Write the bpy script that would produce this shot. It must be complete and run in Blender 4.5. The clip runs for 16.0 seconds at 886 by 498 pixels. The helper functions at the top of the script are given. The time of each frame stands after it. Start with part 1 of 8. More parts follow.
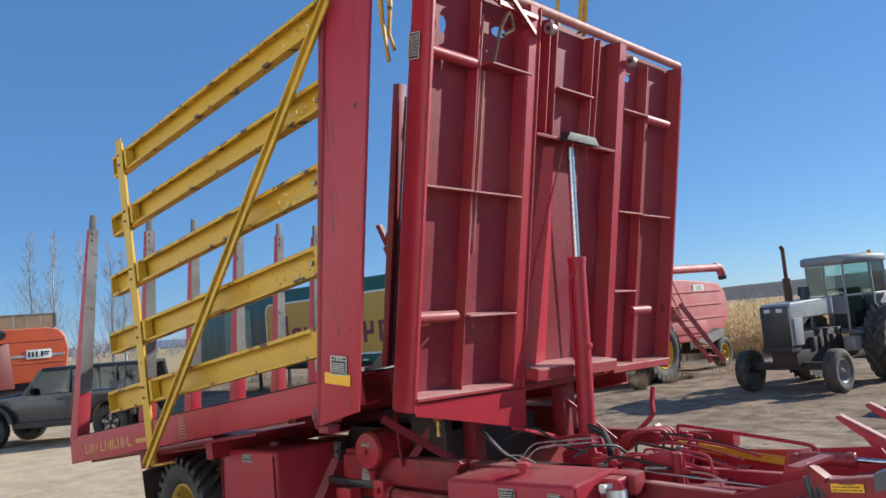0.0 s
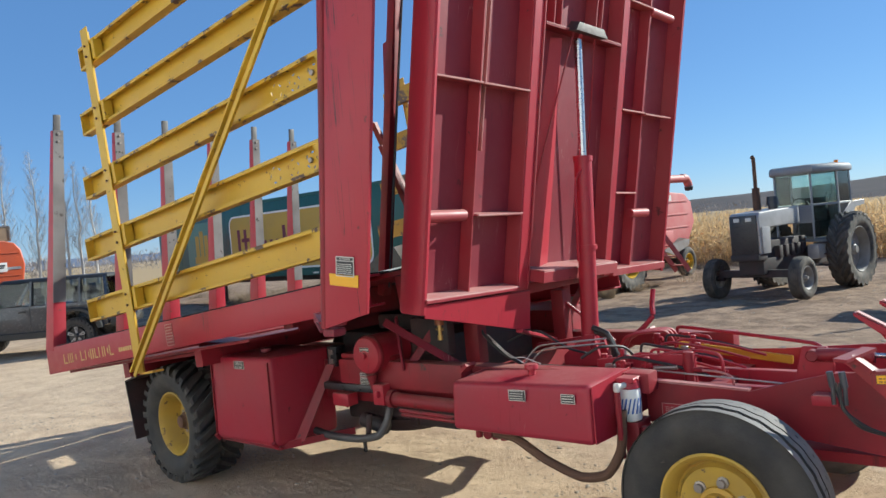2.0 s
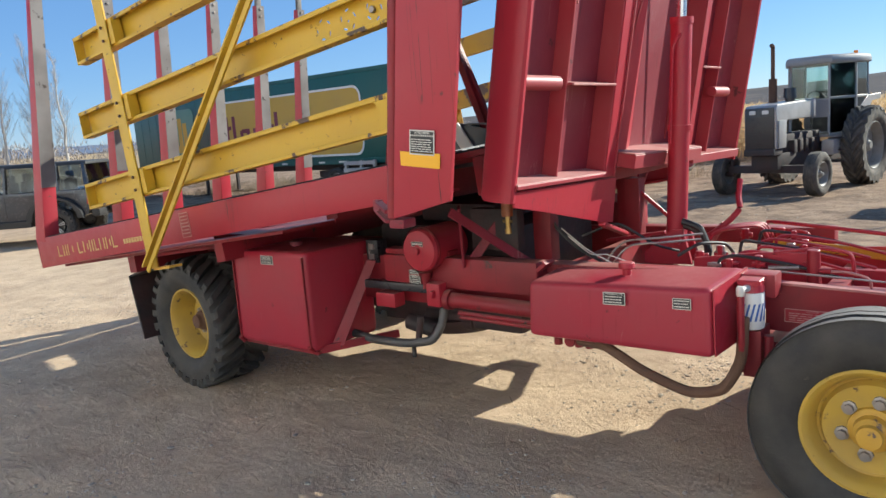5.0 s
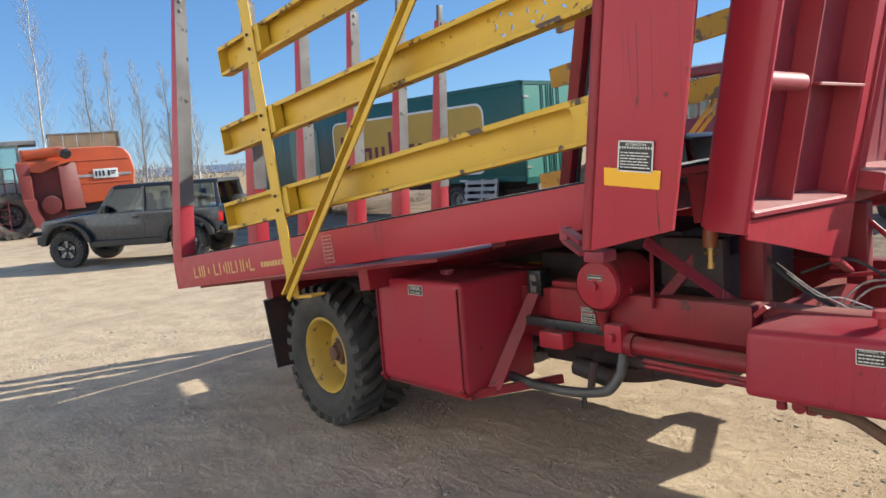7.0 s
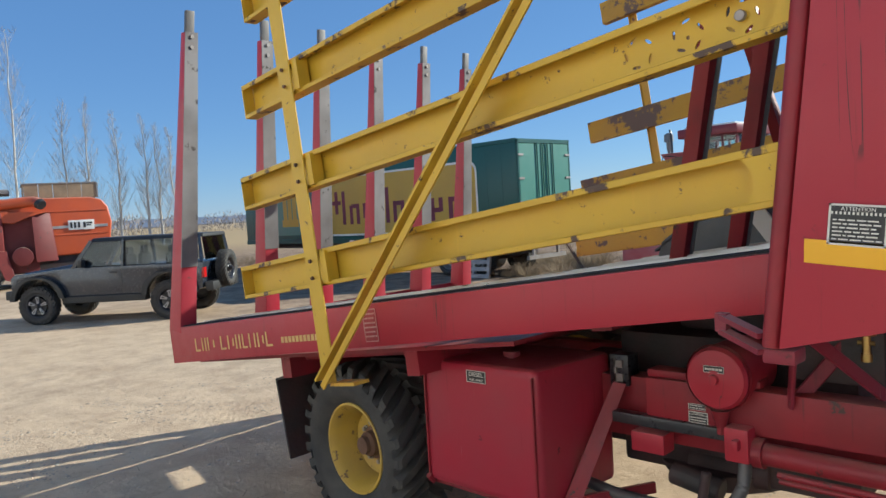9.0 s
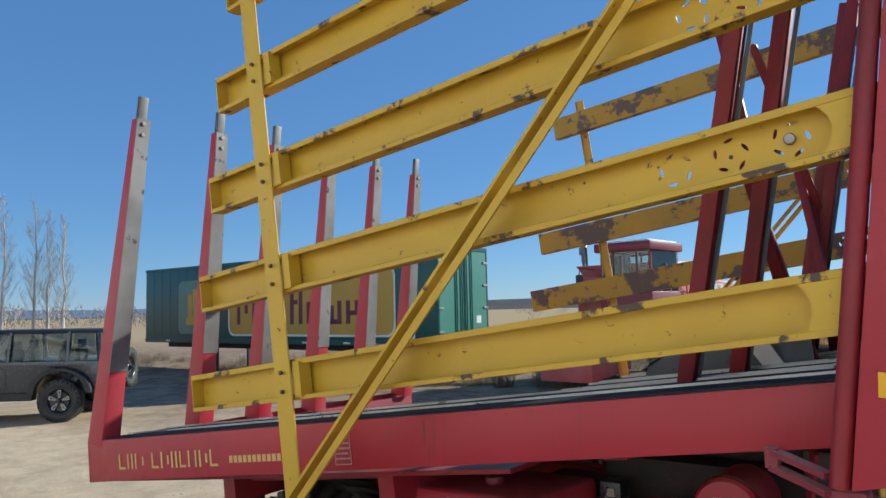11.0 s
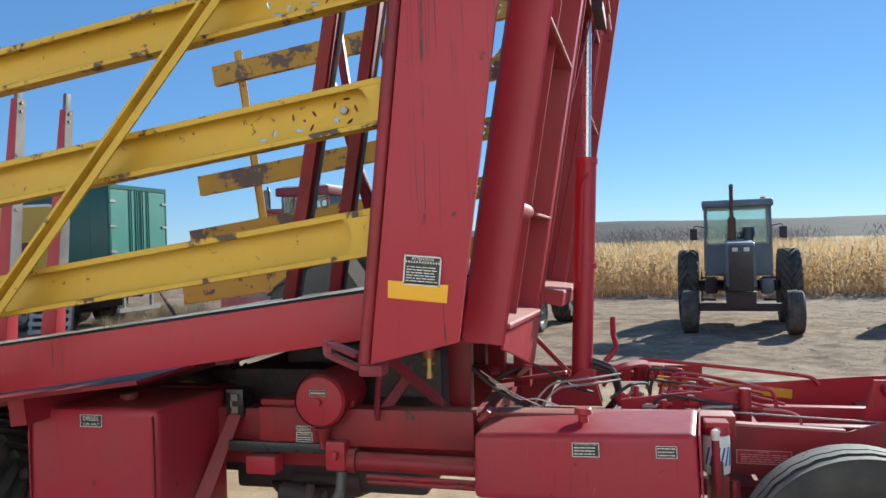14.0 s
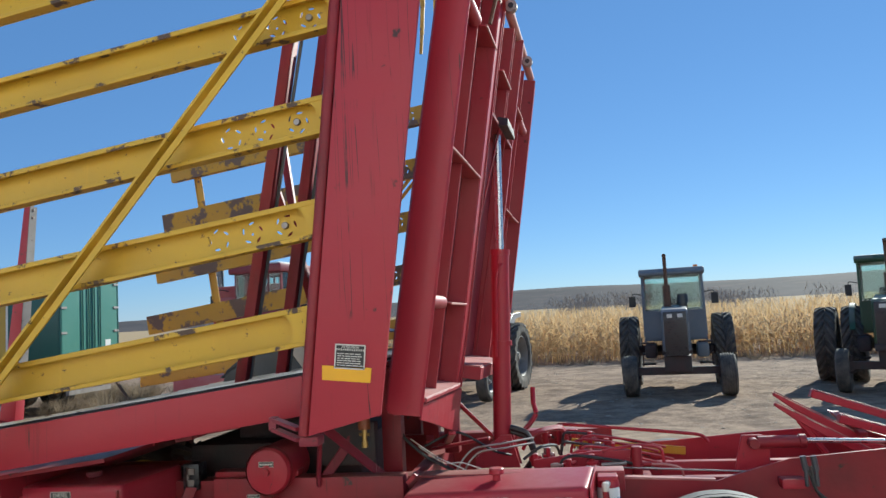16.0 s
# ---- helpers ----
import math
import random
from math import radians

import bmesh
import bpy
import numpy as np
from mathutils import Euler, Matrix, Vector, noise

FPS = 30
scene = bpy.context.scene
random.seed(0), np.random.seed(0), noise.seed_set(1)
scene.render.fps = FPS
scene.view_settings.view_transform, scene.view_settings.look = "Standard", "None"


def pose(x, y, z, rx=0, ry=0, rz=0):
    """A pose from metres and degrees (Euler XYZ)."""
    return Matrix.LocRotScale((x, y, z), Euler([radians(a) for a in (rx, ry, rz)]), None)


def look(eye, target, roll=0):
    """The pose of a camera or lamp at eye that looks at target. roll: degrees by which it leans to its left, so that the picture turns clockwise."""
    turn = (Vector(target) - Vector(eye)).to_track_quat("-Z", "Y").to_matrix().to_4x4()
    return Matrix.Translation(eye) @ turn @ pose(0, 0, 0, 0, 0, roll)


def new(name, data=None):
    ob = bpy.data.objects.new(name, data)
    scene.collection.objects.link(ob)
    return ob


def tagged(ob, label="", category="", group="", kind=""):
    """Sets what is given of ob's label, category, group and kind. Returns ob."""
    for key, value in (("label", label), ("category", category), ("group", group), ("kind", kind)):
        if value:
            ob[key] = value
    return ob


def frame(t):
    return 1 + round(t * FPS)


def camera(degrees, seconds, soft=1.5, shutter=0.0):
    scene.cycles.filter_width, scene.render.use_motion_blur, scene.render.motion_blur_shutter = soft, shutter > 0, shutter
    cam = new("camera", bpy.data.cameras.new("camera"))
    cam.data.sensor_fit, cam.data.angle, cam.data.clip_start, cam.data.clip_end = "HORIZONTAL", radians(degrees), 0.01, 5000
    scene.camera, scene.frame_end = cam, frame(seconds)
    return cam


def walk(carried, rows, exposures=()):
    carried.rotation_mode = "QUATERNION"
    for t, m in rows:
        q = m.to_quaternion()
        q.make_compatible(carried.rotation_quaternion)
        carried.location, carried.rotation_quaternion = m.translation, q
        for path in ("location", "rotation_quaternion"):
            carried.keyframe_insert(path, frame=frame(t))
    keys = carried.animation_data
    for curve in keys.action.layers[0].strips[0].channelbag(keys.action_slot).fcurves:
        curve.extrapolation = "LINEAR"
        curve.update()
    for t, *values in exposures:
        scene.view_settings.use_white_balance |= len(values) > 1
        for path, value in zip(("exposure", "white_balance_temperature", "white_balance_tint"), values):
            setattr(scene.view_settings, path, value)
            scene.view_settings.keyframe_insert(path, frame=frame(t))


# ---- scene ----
from collections import defaultdict

# ------------------------------------------------------------------ camera
cam = camera(61.8, 16.0)
PATH = [
    (0, (0.082, 0.061, 1.866), (-1.243, 1.546, 2.064), -4.9),
    (0.5, (0.08, 0.069, 1.868), (-1.228, 1.571, 2.048), -5.2),
    (1, (0.047, 0.048, 1.855), (-1.248, 1.566, 1.988), -5.3),
    (1.5, (-0.101, 0.008, 1.814), (-1.387, 1.539, 1.869), -5.3),
    (2, (-0.268, 0.041, 1.809), (-1.533, 1.589, 1.767), -5.1),
    (2.5, (-0.455, 0.15, 1.789), (-1.692, 1.717, 1.664), -4.8),
    (3, (-0.69, 0.135, 1.746), (-1.878, 1.731, 1.543), -4.2),
    (3.2, (-0.745, 0.135, 1.754), (-1.913, 1.743, 1.531), -4.1),
    (5.3, (-1.175, 0.246, 1.746), (-2.416, 1.776, 1.402), -4.2),
    (5.5, (-1.217, 0.233, 1.745), (-2.485, 1.74, 1.396), -4.3),
    (6, (-1.307, 0.373, 1.712), (-2.641, 1.822, 1.365), -4.8),
    (6.5, (-1.459, 0.493, 1.704), (-2.854, 1.891, 1.387), -4.9),
    (7, (-1.752, 0.49, 1.74), (-3.191, 1.856, 1.486), -4.4),
    (7.5, (-1.962, 0.547, 1.758), (-3.409, 1.918, 1.588), -3.8),
    (8, (-2.146, 0.678, 1.772), (-3.579, 2.066, 1.628), -3.6),
    (8.2, (-2.231, 0.706, 1.772), (-3.656, 2.102, 1.626), -3.7),
    (10.3, (-2.961, 0.579, 1.805), (-4.258, 2.1, 1.867), -1.9),
    (10.5, (-2.997, 0.581, 1.805), (-4.268, 2.122, 1.9), -1.7),
    (10.8, (-3.024, 0.601, 1.816), (-4.247, 2.177, 1.955), -1.3),
    (11, (-2.987, 0.588, 1.83), (-4.175, 2.188, 1.991), -1.3),
    (11.5, (-2.926, 0.604, 1.842), (-4.013, 2.271, 2.037), -1.4),
    (12, (-2.828, 0.663, 1.803), (-3.814, 2.396, 1.962), -1.9),
    (12.5, (-2.72, 0.71, 1.759), (-3.604, 2.502, 1.842), -2.2),
    (13, (-2.68, 0.579, 1.724), (-3.429, 2.434, 1.716), -2.0),
    (13.5, (-2.592, 0.404, 1.742), (-3.175, 2.316, 1.697), -1.5),
    (14, (-2.434, 0.208, 1.769), (-2.899, 2.153, 1.759), -1.6),
    (14.5, (-2.384, -0.047, 1.815), (-2.784, 1.912, 1.864), -2.0),
    (15, (-2.271, -0.238, 1.828), (-2.636, 1.725, 1.933), -2.6),
    (15.5, (-2.148, -0.329, 1.826), (-2.497, 1.635, 1.971), -3.0),
    (16, (-2.148, -0.366, 1.848), (-2.488, 1.597, 2.019), -3.1),
]
EXPOSURES = [(0.0, 1.31, 5760, 1), (1.5, 1.39, 5850, 1), (3.0, 1.54, 5980, 1), (5.5, 1.67, 6100, 2), (8.0, 1.52, 6000, 1), (10.5, 1.24, 5760, -1), (12.0, 1.32, 5650, -4), (13.0, 1.52, 5780, -3), (14.5, 1.45, 5800, -2), (16.0, 1.33, 5780, -1)]
walk(cam, [(t, look(eye, target, roll)) for t, eye, target, roll in PATH], EXPOSURES)

# ------------------------------------------------------------------ sky and sun
SUN_AZ, SUN_EL = 28.5, 26.5
world = bpy.data.worlds.new("sky")
scene.world = world
world.use_nodes = True
wn = world.node_tree.nodes
sky = wn.new("ShaderNodeTexSky")
sky.sky_type = "NISHITA"
sky.sun_disc = False
sky.sun_elevation, sky.sun_rotation = radians(SUN_EL), radians(SUN_AZ)
sky.altitude, sky.air_density, sky.dust_density, sky.ozone_density = 1500, 1.0, 0.0, 3.5
wn["Background"].inputs["Strength"].default_value = 0.053
# the clear high-plains sky is evener and bluer than the model's
even = wn.new("ShaderNodeMix")
even.data_type = "RGBA"
even.inputs["Factor"].default_value = 0.55
even.inputs["B"].default_value = (0.92, 1.98, 4.4, 1)
world.node_tree.links.new(sky.outputs["Color"], even.inputs["A"])
world.node_tree.links.new(even.outputs["Result"], wn["Background"].inputs["Color"])
sun_dir = Vector((math.sin(radians(SUN_AZ)) * math.cos(radians(SUN_EL)), math.cos(radians(SUN_AZ)) * math.cos(radians(SUN_EL)), math.sin(radians(SUN_EL))))
sun_data = bpy.data.lights.new("sun", "SUN")
sun_data.energy, sun_data.angle, sun_data.color = 2.85, radians(0.53), (1.0, 0.92, 0.80)
sun = new("sun", sun_data)
sun.matrix_basis = look(sun_dir * 60, (0, 0, 0))

# ------------------------------------------------------------------ materials
def material(name, base, rough=0.5, metal=0.0, second=None, scale=3.0, amount=0.5, third=None, t_scale=18.0, t_low=0.6, bump=0.15, b_scale=60.0, vary=0.0, spec=0.5, coat=0.0, r_var=0.15, dust=None, streak=None, scratch=None, s_scale=(8.0, 8.0, 0.13), s_mask=0.52):
    """Base colour, blotches of a second colour, chips or stains of a third, fine bump, dust on what faces up."""
    m = bpy.data.materials.new(name)
    m.use_nodes = True
    n, l = m.node_tree.nodes, m.node_tree.links
    b = n["Principled BSDF"]
    geo = n.new("ShaderNodeNewGeometry")
    tc = n.new("ShaderNodeTexCoord")
    src = tc.outputs["Object"]
    n1 = n.new("ShaderNodeTexNoise")
    n1.inputs["Scale"].default_value, n1.inputs["Detail"].default_value = scale, 6
    l.new(src, n1.inputs["Vector"])
    r1 = n.new("ShaderNodeMapRange")
    r1.inputs["From Min"].default_value, r1.inputs["From Max"].default_value = 0.35, 0.7
    r1.inputs["To Max"].default_value = amount
    l.new(n1.outputs["Fac"], r1.inputs["Value"])
    mix1 = n.new("ShaderNodeMix")
    mix1.data_type = "RGBA"
    mix1.inputs["A"].default_value = (*base, 1)
    mix1.inputs["B"].default_value = (*(second or [c * 0.7 for c in base]), 1)
    l.new(r1.outputs["Result"], mix1.inputs["Factor"])
    col = mix1.outputs["Result"]
    n2 = n.new("ShaderNodeTexNoise")
    n2.inputs["Scale"].default_value, n2.inputs["Detail"].default_value, n2.inputs["Roughness"].default_value = t_scale, 8, 0.65
    l.new(src, n2.inputs["Vector"])
    if third:
        r2 = n.new("ShaderNodeMapRange")
        r2.inputs["From Min"].default_value, r2.inputs["From Max"].default_value = t_low, t_low + 0.04
        l.new(n2.outputs["Fac"], r2.inputs["Value"])
        mix2 = n.new("ShaderNodeMix")
        mix2.data_type = "RGBA"
        mix2.inputs["B"].default_value = (*third, 1)
        l.new(col, mix2.inputs["A"])
        l.new(r2.outputs["Result"], mix2.inputs["Factor"])
        col = mix2.outputs["Result"]
    if streak:
        mp = n.new("ShaderNodeMapping")
        mp.inputs["Scale"].default_value = (11.0, 11.0, 0.55)
        l.new(src, mp.inputs["Vector"])
        ns = n.new("ShaderNodeTexNoise")
        ns.inputs["Scale"].default_value, ns.inputs["Detail"].default_value, ns.inputs["Roughness"].default_value = 2.0, 7, 0.7
        l.new(mp.outputs["Vector"], ns.inputs["Vector"])
        rs = n.new("ShaderNodeMapRange")
        rs.inputs["From Min"].default_value, rs.inputs["From Max"].default_value, rs.inputs["To Max"].default_value = 0.60, 0.68, 0.8
        l.new(ns.outputs["Fac"], rs.inputs["Value"])
        mixs = n.new("ShaderNodeMix")
        mixs.data_type = "RGBA"
        mixs.inputs["B"].default_value = (*streak, 1)
        l.new(col, mixs.inputs["A"])
        l.new(rs.outputs["Result"], mixs.inputs["Factor"])
        col = mixs.outputs["Result"]
    if scratch:
        # thin wandering scratches, in patches
        mp = n.new("ShaderNodeMapping")
        mp.inputs["Scale"].default_value = s_scale
        l.new(src, mp.inputs["Vector"])
        na = n.new("ShaderNodeTexNoise")
        na.inputs["Scale"].default_value, na.inputs["Detail"].default_value, na.inputs["Roughness"].default_value = 1.6, 2, 0.5
        l.new(mp.outputs["Vector"], na.inputs["Vector"])
        ab = n.new("ShaderNodeMath")
        ab.operation = "COMPARE"
        ab.inputs[1].default_value, ab.inputs[2].default_value = 0.5, 0.0042
        l.new(na.outputs["Fac"], ab.inputs[0])
        nb = n.new("ShaderNodeTexNoise")
        nb.inputs["Scale"].default_value, nb.inputs["Detail"].default_value = 3.1, 5
        l.new(src, nb.inputs["Vector"])
        rb = n.new("ShaderNodeMapRange")
        rb.inputs["From Min"].default_value, rb.inputs["From Max"].default_value, rb.inputs["To Max"].default_value = s_mask, s_mask + 0.07, 0.9
        l.new(nb.outputs["Fac"], rb.inputs["Value"])
        mu = n.new("ShaderNodeMath")
        mu.operation = "MULTIPLY"
        l.new(ab.outputs["Value"], mu.inputs[0])
        l.new(rb.outputs["Result"], mu.inputs[1])
        mixc = n.new("ShaderNodeMix")
        mixc.data_type = "RGBA"
        mixc.inputs["B"].default_value = (*scratch, 1)
        l.new(col, mixc.inputs["A"])
        l.new(mu.outputs["Value"], mixc.inputs["Factor"])
        col = mixc.outputs["Result"]
    if dust:
        sep = n.new("ShaderNodeSeparateXYZ")
        l.new(geo.outputs["Normal"], sep.inputs["Vector"])
        r3 = n.new("ShaderNodeMapRange")
        r3.inputs["From Min"].default_value, r3.inputs["From Max"].default_value, r3.inputs["To Max"].default_value = 0.5, 1.0, 0.75
        l.new(sep.outputs["Z"], r3.inputs["Value"])
        mm = n.new("ShaderNodeMath")
        mm.operation = "MULTIPLY"
        l.new(r3.outputs["Result"], mm.inputs[0])
        r4 = n.new("ShaderNodeMapRange")
        r4.inputs["From Min"].default_value, r4.inputs["From Max"].default_value = 0.3, 0.6
        l.new(n1.outputs["Fac"], r4.inputs["Value"])
        l.new(r4.outputs["Result"], mm.inputs[1])
        mix3 = n.new("ShaderNodeMix")
        mix3.data_type = "RGBA"
        mix3.inputs["B"].default_value = (*dust, 1)
        l.new(col, mix3.inputs["A"])
        l.new(mm.outputs["Value"], mix3.inputs["Factor"])
        col = mix3.outputs["Result"]
    if vary:
        oi = n.new("ShaderNodeObjectInfo")
        ri = n.new("ShaderNodeMath")
        ri.operation = "ADD"
        l.new(oi.outputs["Random"], ri.inputs[0])
        l.new(geo.outputs["Random Per Island"], ri.inputs[1])
        hsv = n.new("ShaderNodeHueSaturation")
        r5 = n.new("ShaderNodeMapRange")
        r5.inputs["From Max"].default_value = 2.0
        r5.inputs["To Min"].default_value, r5.inputs["To Max"].default_value = 1 - vary, 1 + vary
        l.new(ri.outputs["Value"], r5.inputs["Value"])
        l.new(r5.outputs["Result"], hsv.inputs["Value"])
        l.new(col, hsv.inputs["Color"])
        col = hsv.outputs["Color"]
    l.new(col, b.inputs["Base Color"])
    rr = n.new("ShaderNodeMapRange")
    rr.inputs["To Min"].default_value, rr.inputs["To Max"].default_value = max(0.03, rough - r_var), min(1.0, rough + r_var)
    l.new(n2.outputs["Fac"], rr.inputs["Value"])
    l.new(rr.outputs["Result"], b.inputs["Roughness"])
    b.inputs["Metallic"].default_value = metal
    b.inputs["Specular IOR Level"].default_value = spec
    b.inputs["Coat Weight"].default_value = coat
    if bump:
        n3 = n.new("ShaderNodeTexNoise")
        n3.inputs["Scale"].default_value, n3.inputs["Detail"].default_value = b_scale, 4
        l.new(src, n3.inputs["Vector"])
        bp = n.new("ShaderNodeBump")
        bp.inputs["Strength"].default_value, bp.inputs["Distance"].default_value = bump, 0.01
        l.new(n3.outputs["Fac"], bp.inputs["Height"])
        l.new(bp.outputs["Normal"], b.inputs["Normal"])
    return m


def glass(name, tint, rough=0.03, alpha=0.35):
    m = bpy.data.materials.new(name)
    m.use_nodes = True
    n, l = m.node_tree.nodes, m.node_tree.links
    out = n["Material Output"]
    n.remove(n["Principled BSDF"])
    tr = n.new("ShaderNodeBsdfTransparent")
    tr.inputs["Color"].default_value = (*tint, 1)
    gl = n.new("ShaderNodeBsdfGlossy")
    gl.inputs["Roughness"].default_value = rough
    fr = n.new("ShaderNodeFresnel")
    fr.inputs["IOR"].default_value = 1.5
    mx = n.new("ShaderNodeMixShader")
    l.new(fr.outputs["Fac"], mx.inputs["Fac"])
    l.new(tr.outputs["BSDF"], mx.inputs[1])
    l.new(gl.outputs["BSDF"], mx.inputs[2])
    l.new(mx.outputs["Shader"], out.inputs["Surface"])
    return m


def thin_leaf(m, share=0.5):
    """Lets light through, as dry leaves do."""
    n, l = m.node_tree.nodes, m.node_tree.links
    b, out = n["Principled BSDF"], n["Material Output"]
    tr = n.new("ShaderNodeBsdfTranslucent")
    l.new(b.inputs["Base Color"].links[0].from_socket, tr.inputs["Color"])
    mx = n.new("ShaderNodeMixShader")
    mx.inputs["Fac"].default_value = share
    l.new(b.outputs["BSDF"], mx.inputs[1])
    l.new(tr.outputs["BSDF"], mx.inputs[2])
    l.new(mx.outputs["Shader"], out.inputs["Surface"])
    return m


DUST = (0.42, 0.33, 0.25)
M = {}
M["red"] = material("red_paint", (0.35, 0.018, 0.036), 0.42, 0, (0.36, 0.022, 0.034), 2.2, 0.7, (0.11, 0.03, 0.03), 13, 0.68, 0.06, 40, spec=0.4, dust=(0.44, 0.19, 0.17), streak=(0.24, 0.020, 0.03), scratch=(0.10, 0.03, 0.03), s_mask=0.57)
M["red_scratched"] = material("red_paint_scratched", (0.35, 0.020, 0.038), 0.45, 0, (0.36, 0.035, 0.045), 1.6, 0.8, (0.06, 0.028, 0.028), 5, 0.635, 0.06, 40, spec=0.4, dust=(0.44, 0.19, 0.17), streak=(0.22, 0.022, 0.03), scratch=(0.06, 0.022, 0.024), s_mask=0.40)
M["red_stained"] = material("red_paint_stained", (0.34, 0.020, 0.040), 0.40, 0, (0.30, 0.034, 0.050), 3.4, 0.85, (0.13, 0.02, 0.026), 16, 0.67, 0.05, 30, spec=0.35, dust=(0.40, 0.13, 0.125), streak=(0.25, 0.016, 0.03), scratch=(0.36, 0.12, 0.12), s_mask=0.60)
M["red_dark"] = material("red_paint_grimy", (0.27, 0.014, 0.024), 0.5, 0, (0.13, 0.016, 0.020), 3.0, 0.8, (0.05, 0.03, 0.025), 8, 0.64, 0.1, 40, spec=0.4, dust=(0.36, 0.17, 0.14), streak=(0.11, 0.016, 0.018))
M["red_faded"] = material("red_paint_faded", (0.20, 0.014, 0.030), 0.5, 0, (0.26, 0.055, 0.068), 1.6, 0.7, (0.09, 0.025, 0.028), 10, 0.655, 0.08, 50, spec=0.35, dust=(0.46, 0.27, 0.23), streak=(0.13, 0.02, 0.028), scratch=(0.38, 0.2, 0.18), s_mask=0.55)
M["rib_worn"] = material("red_paint_worn_through", (0.31, 0.026, 0.040), 0.5, 0, (0.32, 0.085, 0.085), 1.7, 0.7, (0.10, 0.03, 0.032), 9, 0.65, 0.08, 50, spec=0.35, dust=(0.46, 0.27, 0.23), streak=(0.20, 0.03, 0.036))
M["pale_edge"] = material("worn_pink_edge", (0.44, 0.23, 0.21), 0.6, 0, (0.36, 0.10, 0.10), 5, 0.8, None, 20, 0.6, 0.1, spec=0.3)
M["yellow"] = material("yellow_paint", (0.60, 0.375, 0.028), 0.45, 0, (0.51, 0.305, 0.03), 2.0, 0.7, (0.08, 0.045, 0.03), 22, 0.645, 0.08, 50, spec=0.4, streak=(0.60, 0.36, 0.03))
M["yellow_chipped"] = material("yellow_paint_chipped", (0.59, 0.365, 0.03), 0.48, 0, (0.50, 0.295, 0.03), 2.0, 0.6, (0.085, 0.05, 0.035), 9, 0.565, 0.1, 50, spec=0.4)
M["rim_yellow"] = material("rim_yellow_dirty", (0.50, 0.325, 0.05), 0.55, 0, (0.34, 0.225, 0.075), 4.0, 0.8, (0.13, 0.08, 0.05), 12, 0.605, 0.1, 50, spec=0.35)
M["yellow_worn"] = material("yellow_paint_worn", (0.60, 0.34, 0.03), 0.55, 0, (0.50, 0.29, 0.05), 3.0, 0.8, (0.13, 0.085, 0.07), 11, 0.585, 0.15, 40)
M["yellow_rusted"] = material("yellow_paint_rusted", (0.52, 0.30, 0.035), 0.65, 0, (0.42, 0.25, 0.06), 3.0, 0.8, (0.15, 0.105, 0.085), 4.5, 0.515, 0.2, 40, spec=0.3)
M["cab_crimson"] = material("combine_crimson", (0.20, 0.014, 0.026), 0.4, 0, (0.16, 0.016, 0.024), 2, 0.6, None, 10, 0.6, 0.03, dust=DUST)
M["bowl"] = material("amber_bowl", (0.30, 0.085, 0.025), 0.35, 0, (0.2, 0.06, 0.02), 8, 0.5)
M["yellow_fresh"] = material("yellow_fresh", (0.78, 0.40, 0.003), 0.4, 0, (0.74, 0.38, 0.006), 3, 0.4, None, 10, 0.6, 0.02)
M["steel"] = material("bare_steel", (0.36, 0.33, 0.31), 0.45, 0.55, (0.24, 0.20, 0.18), 5, 0.7, (0.16, 0.09, 0.06), 12, 0.66, 0.1, 80)
M["deck"] = material("deck_steel", (0.035, 0.035, 0.04), 0.8, 0.0, (0.03, 0.028, 0.03), 4, 0.7, (0.08, 0.05, 0.04), 10, 0.66, 0.08, 50, spec=0.08)
M["bright_lip"] = material("worn_bright_lip", (0.62, 0.62, 0.63), 0.32, 0.9, (0.34, 0.32, 0.31), 3, 0.7, (0.12, 0.08, 0.06), 9, 0.62, 0.05, 60)
M["worn_tine"] = material("worn_tine_steel", (0.24, 0.225, 0.22), 0.5, 0.35, (0.10, 0.085, 0.08), 2.5, 0.9, (0.05, 0.04, 0.035), 12, 0.62, 0.1, 80)
M["tip_steel"] = material("dull_tip_steel", (0.13, 0.125, 0.125), 0.55, 0.4, (0.08, 0.07, 0.065), 5, 0.8, (0.10, 0.06, 0.045), 14, 0.64, 0.1, 80)
M["tine_red"] = material("tine_red_paint", (0.38, 0.02, 0.038), 0.45, 0, (0.36, 0.07, 0.08), 2.4, 0.7, (0.15, 0.06, 0.05), 9, 0.66, 0.08, 50, spec=0.4)
M["chrome"] = material("chrome_rod", (0.5, 0.51, 0.53), 0.28, 1.0, (0.4, 0.4, 0.42), 4, 0.3, None, 20, 0.6, 0.0, r_var=0.05)
M["dark_steel"] = material("dark_blued_steel", (0.10, 0.11, 0.13), 0.38, 0.5, (0.05, 0.05, 0.055), 5, 0.7, (0.09, 0.055, 0.04), 12, 0.66, 0.08, 60)
M["tread"] = material("dusty_tread_rubber", (0.22, 0.21, 0.195), 0.8, 0, (0.14, 0.13, 0.12), 7, 0.8, (0.07, 0.065, 0.06), 26, 0.64, 0.2, 90)
M["black"] = material("black_rubber_hose", (0.018, 0.018, 0.02), 0.5, 0, (0.05, 0.045, 0.04), 5, 0.5, None, 20, 0.6, 0.1)
M["black_paint"] = material("black_paint", (0.02, 0.021, 0.026), 0.3, 0, (0.05, 0.045, 0.045), 4, 0.5, None, 20, 0.6, 0.05)
M["engine"] = material("engine_grime", (0.03, 0.026, 0.026), 0.65, 0, (0.07, 0.03, 0.03), 6, 0.7, None, 20, 0.6, 0.4, 25)
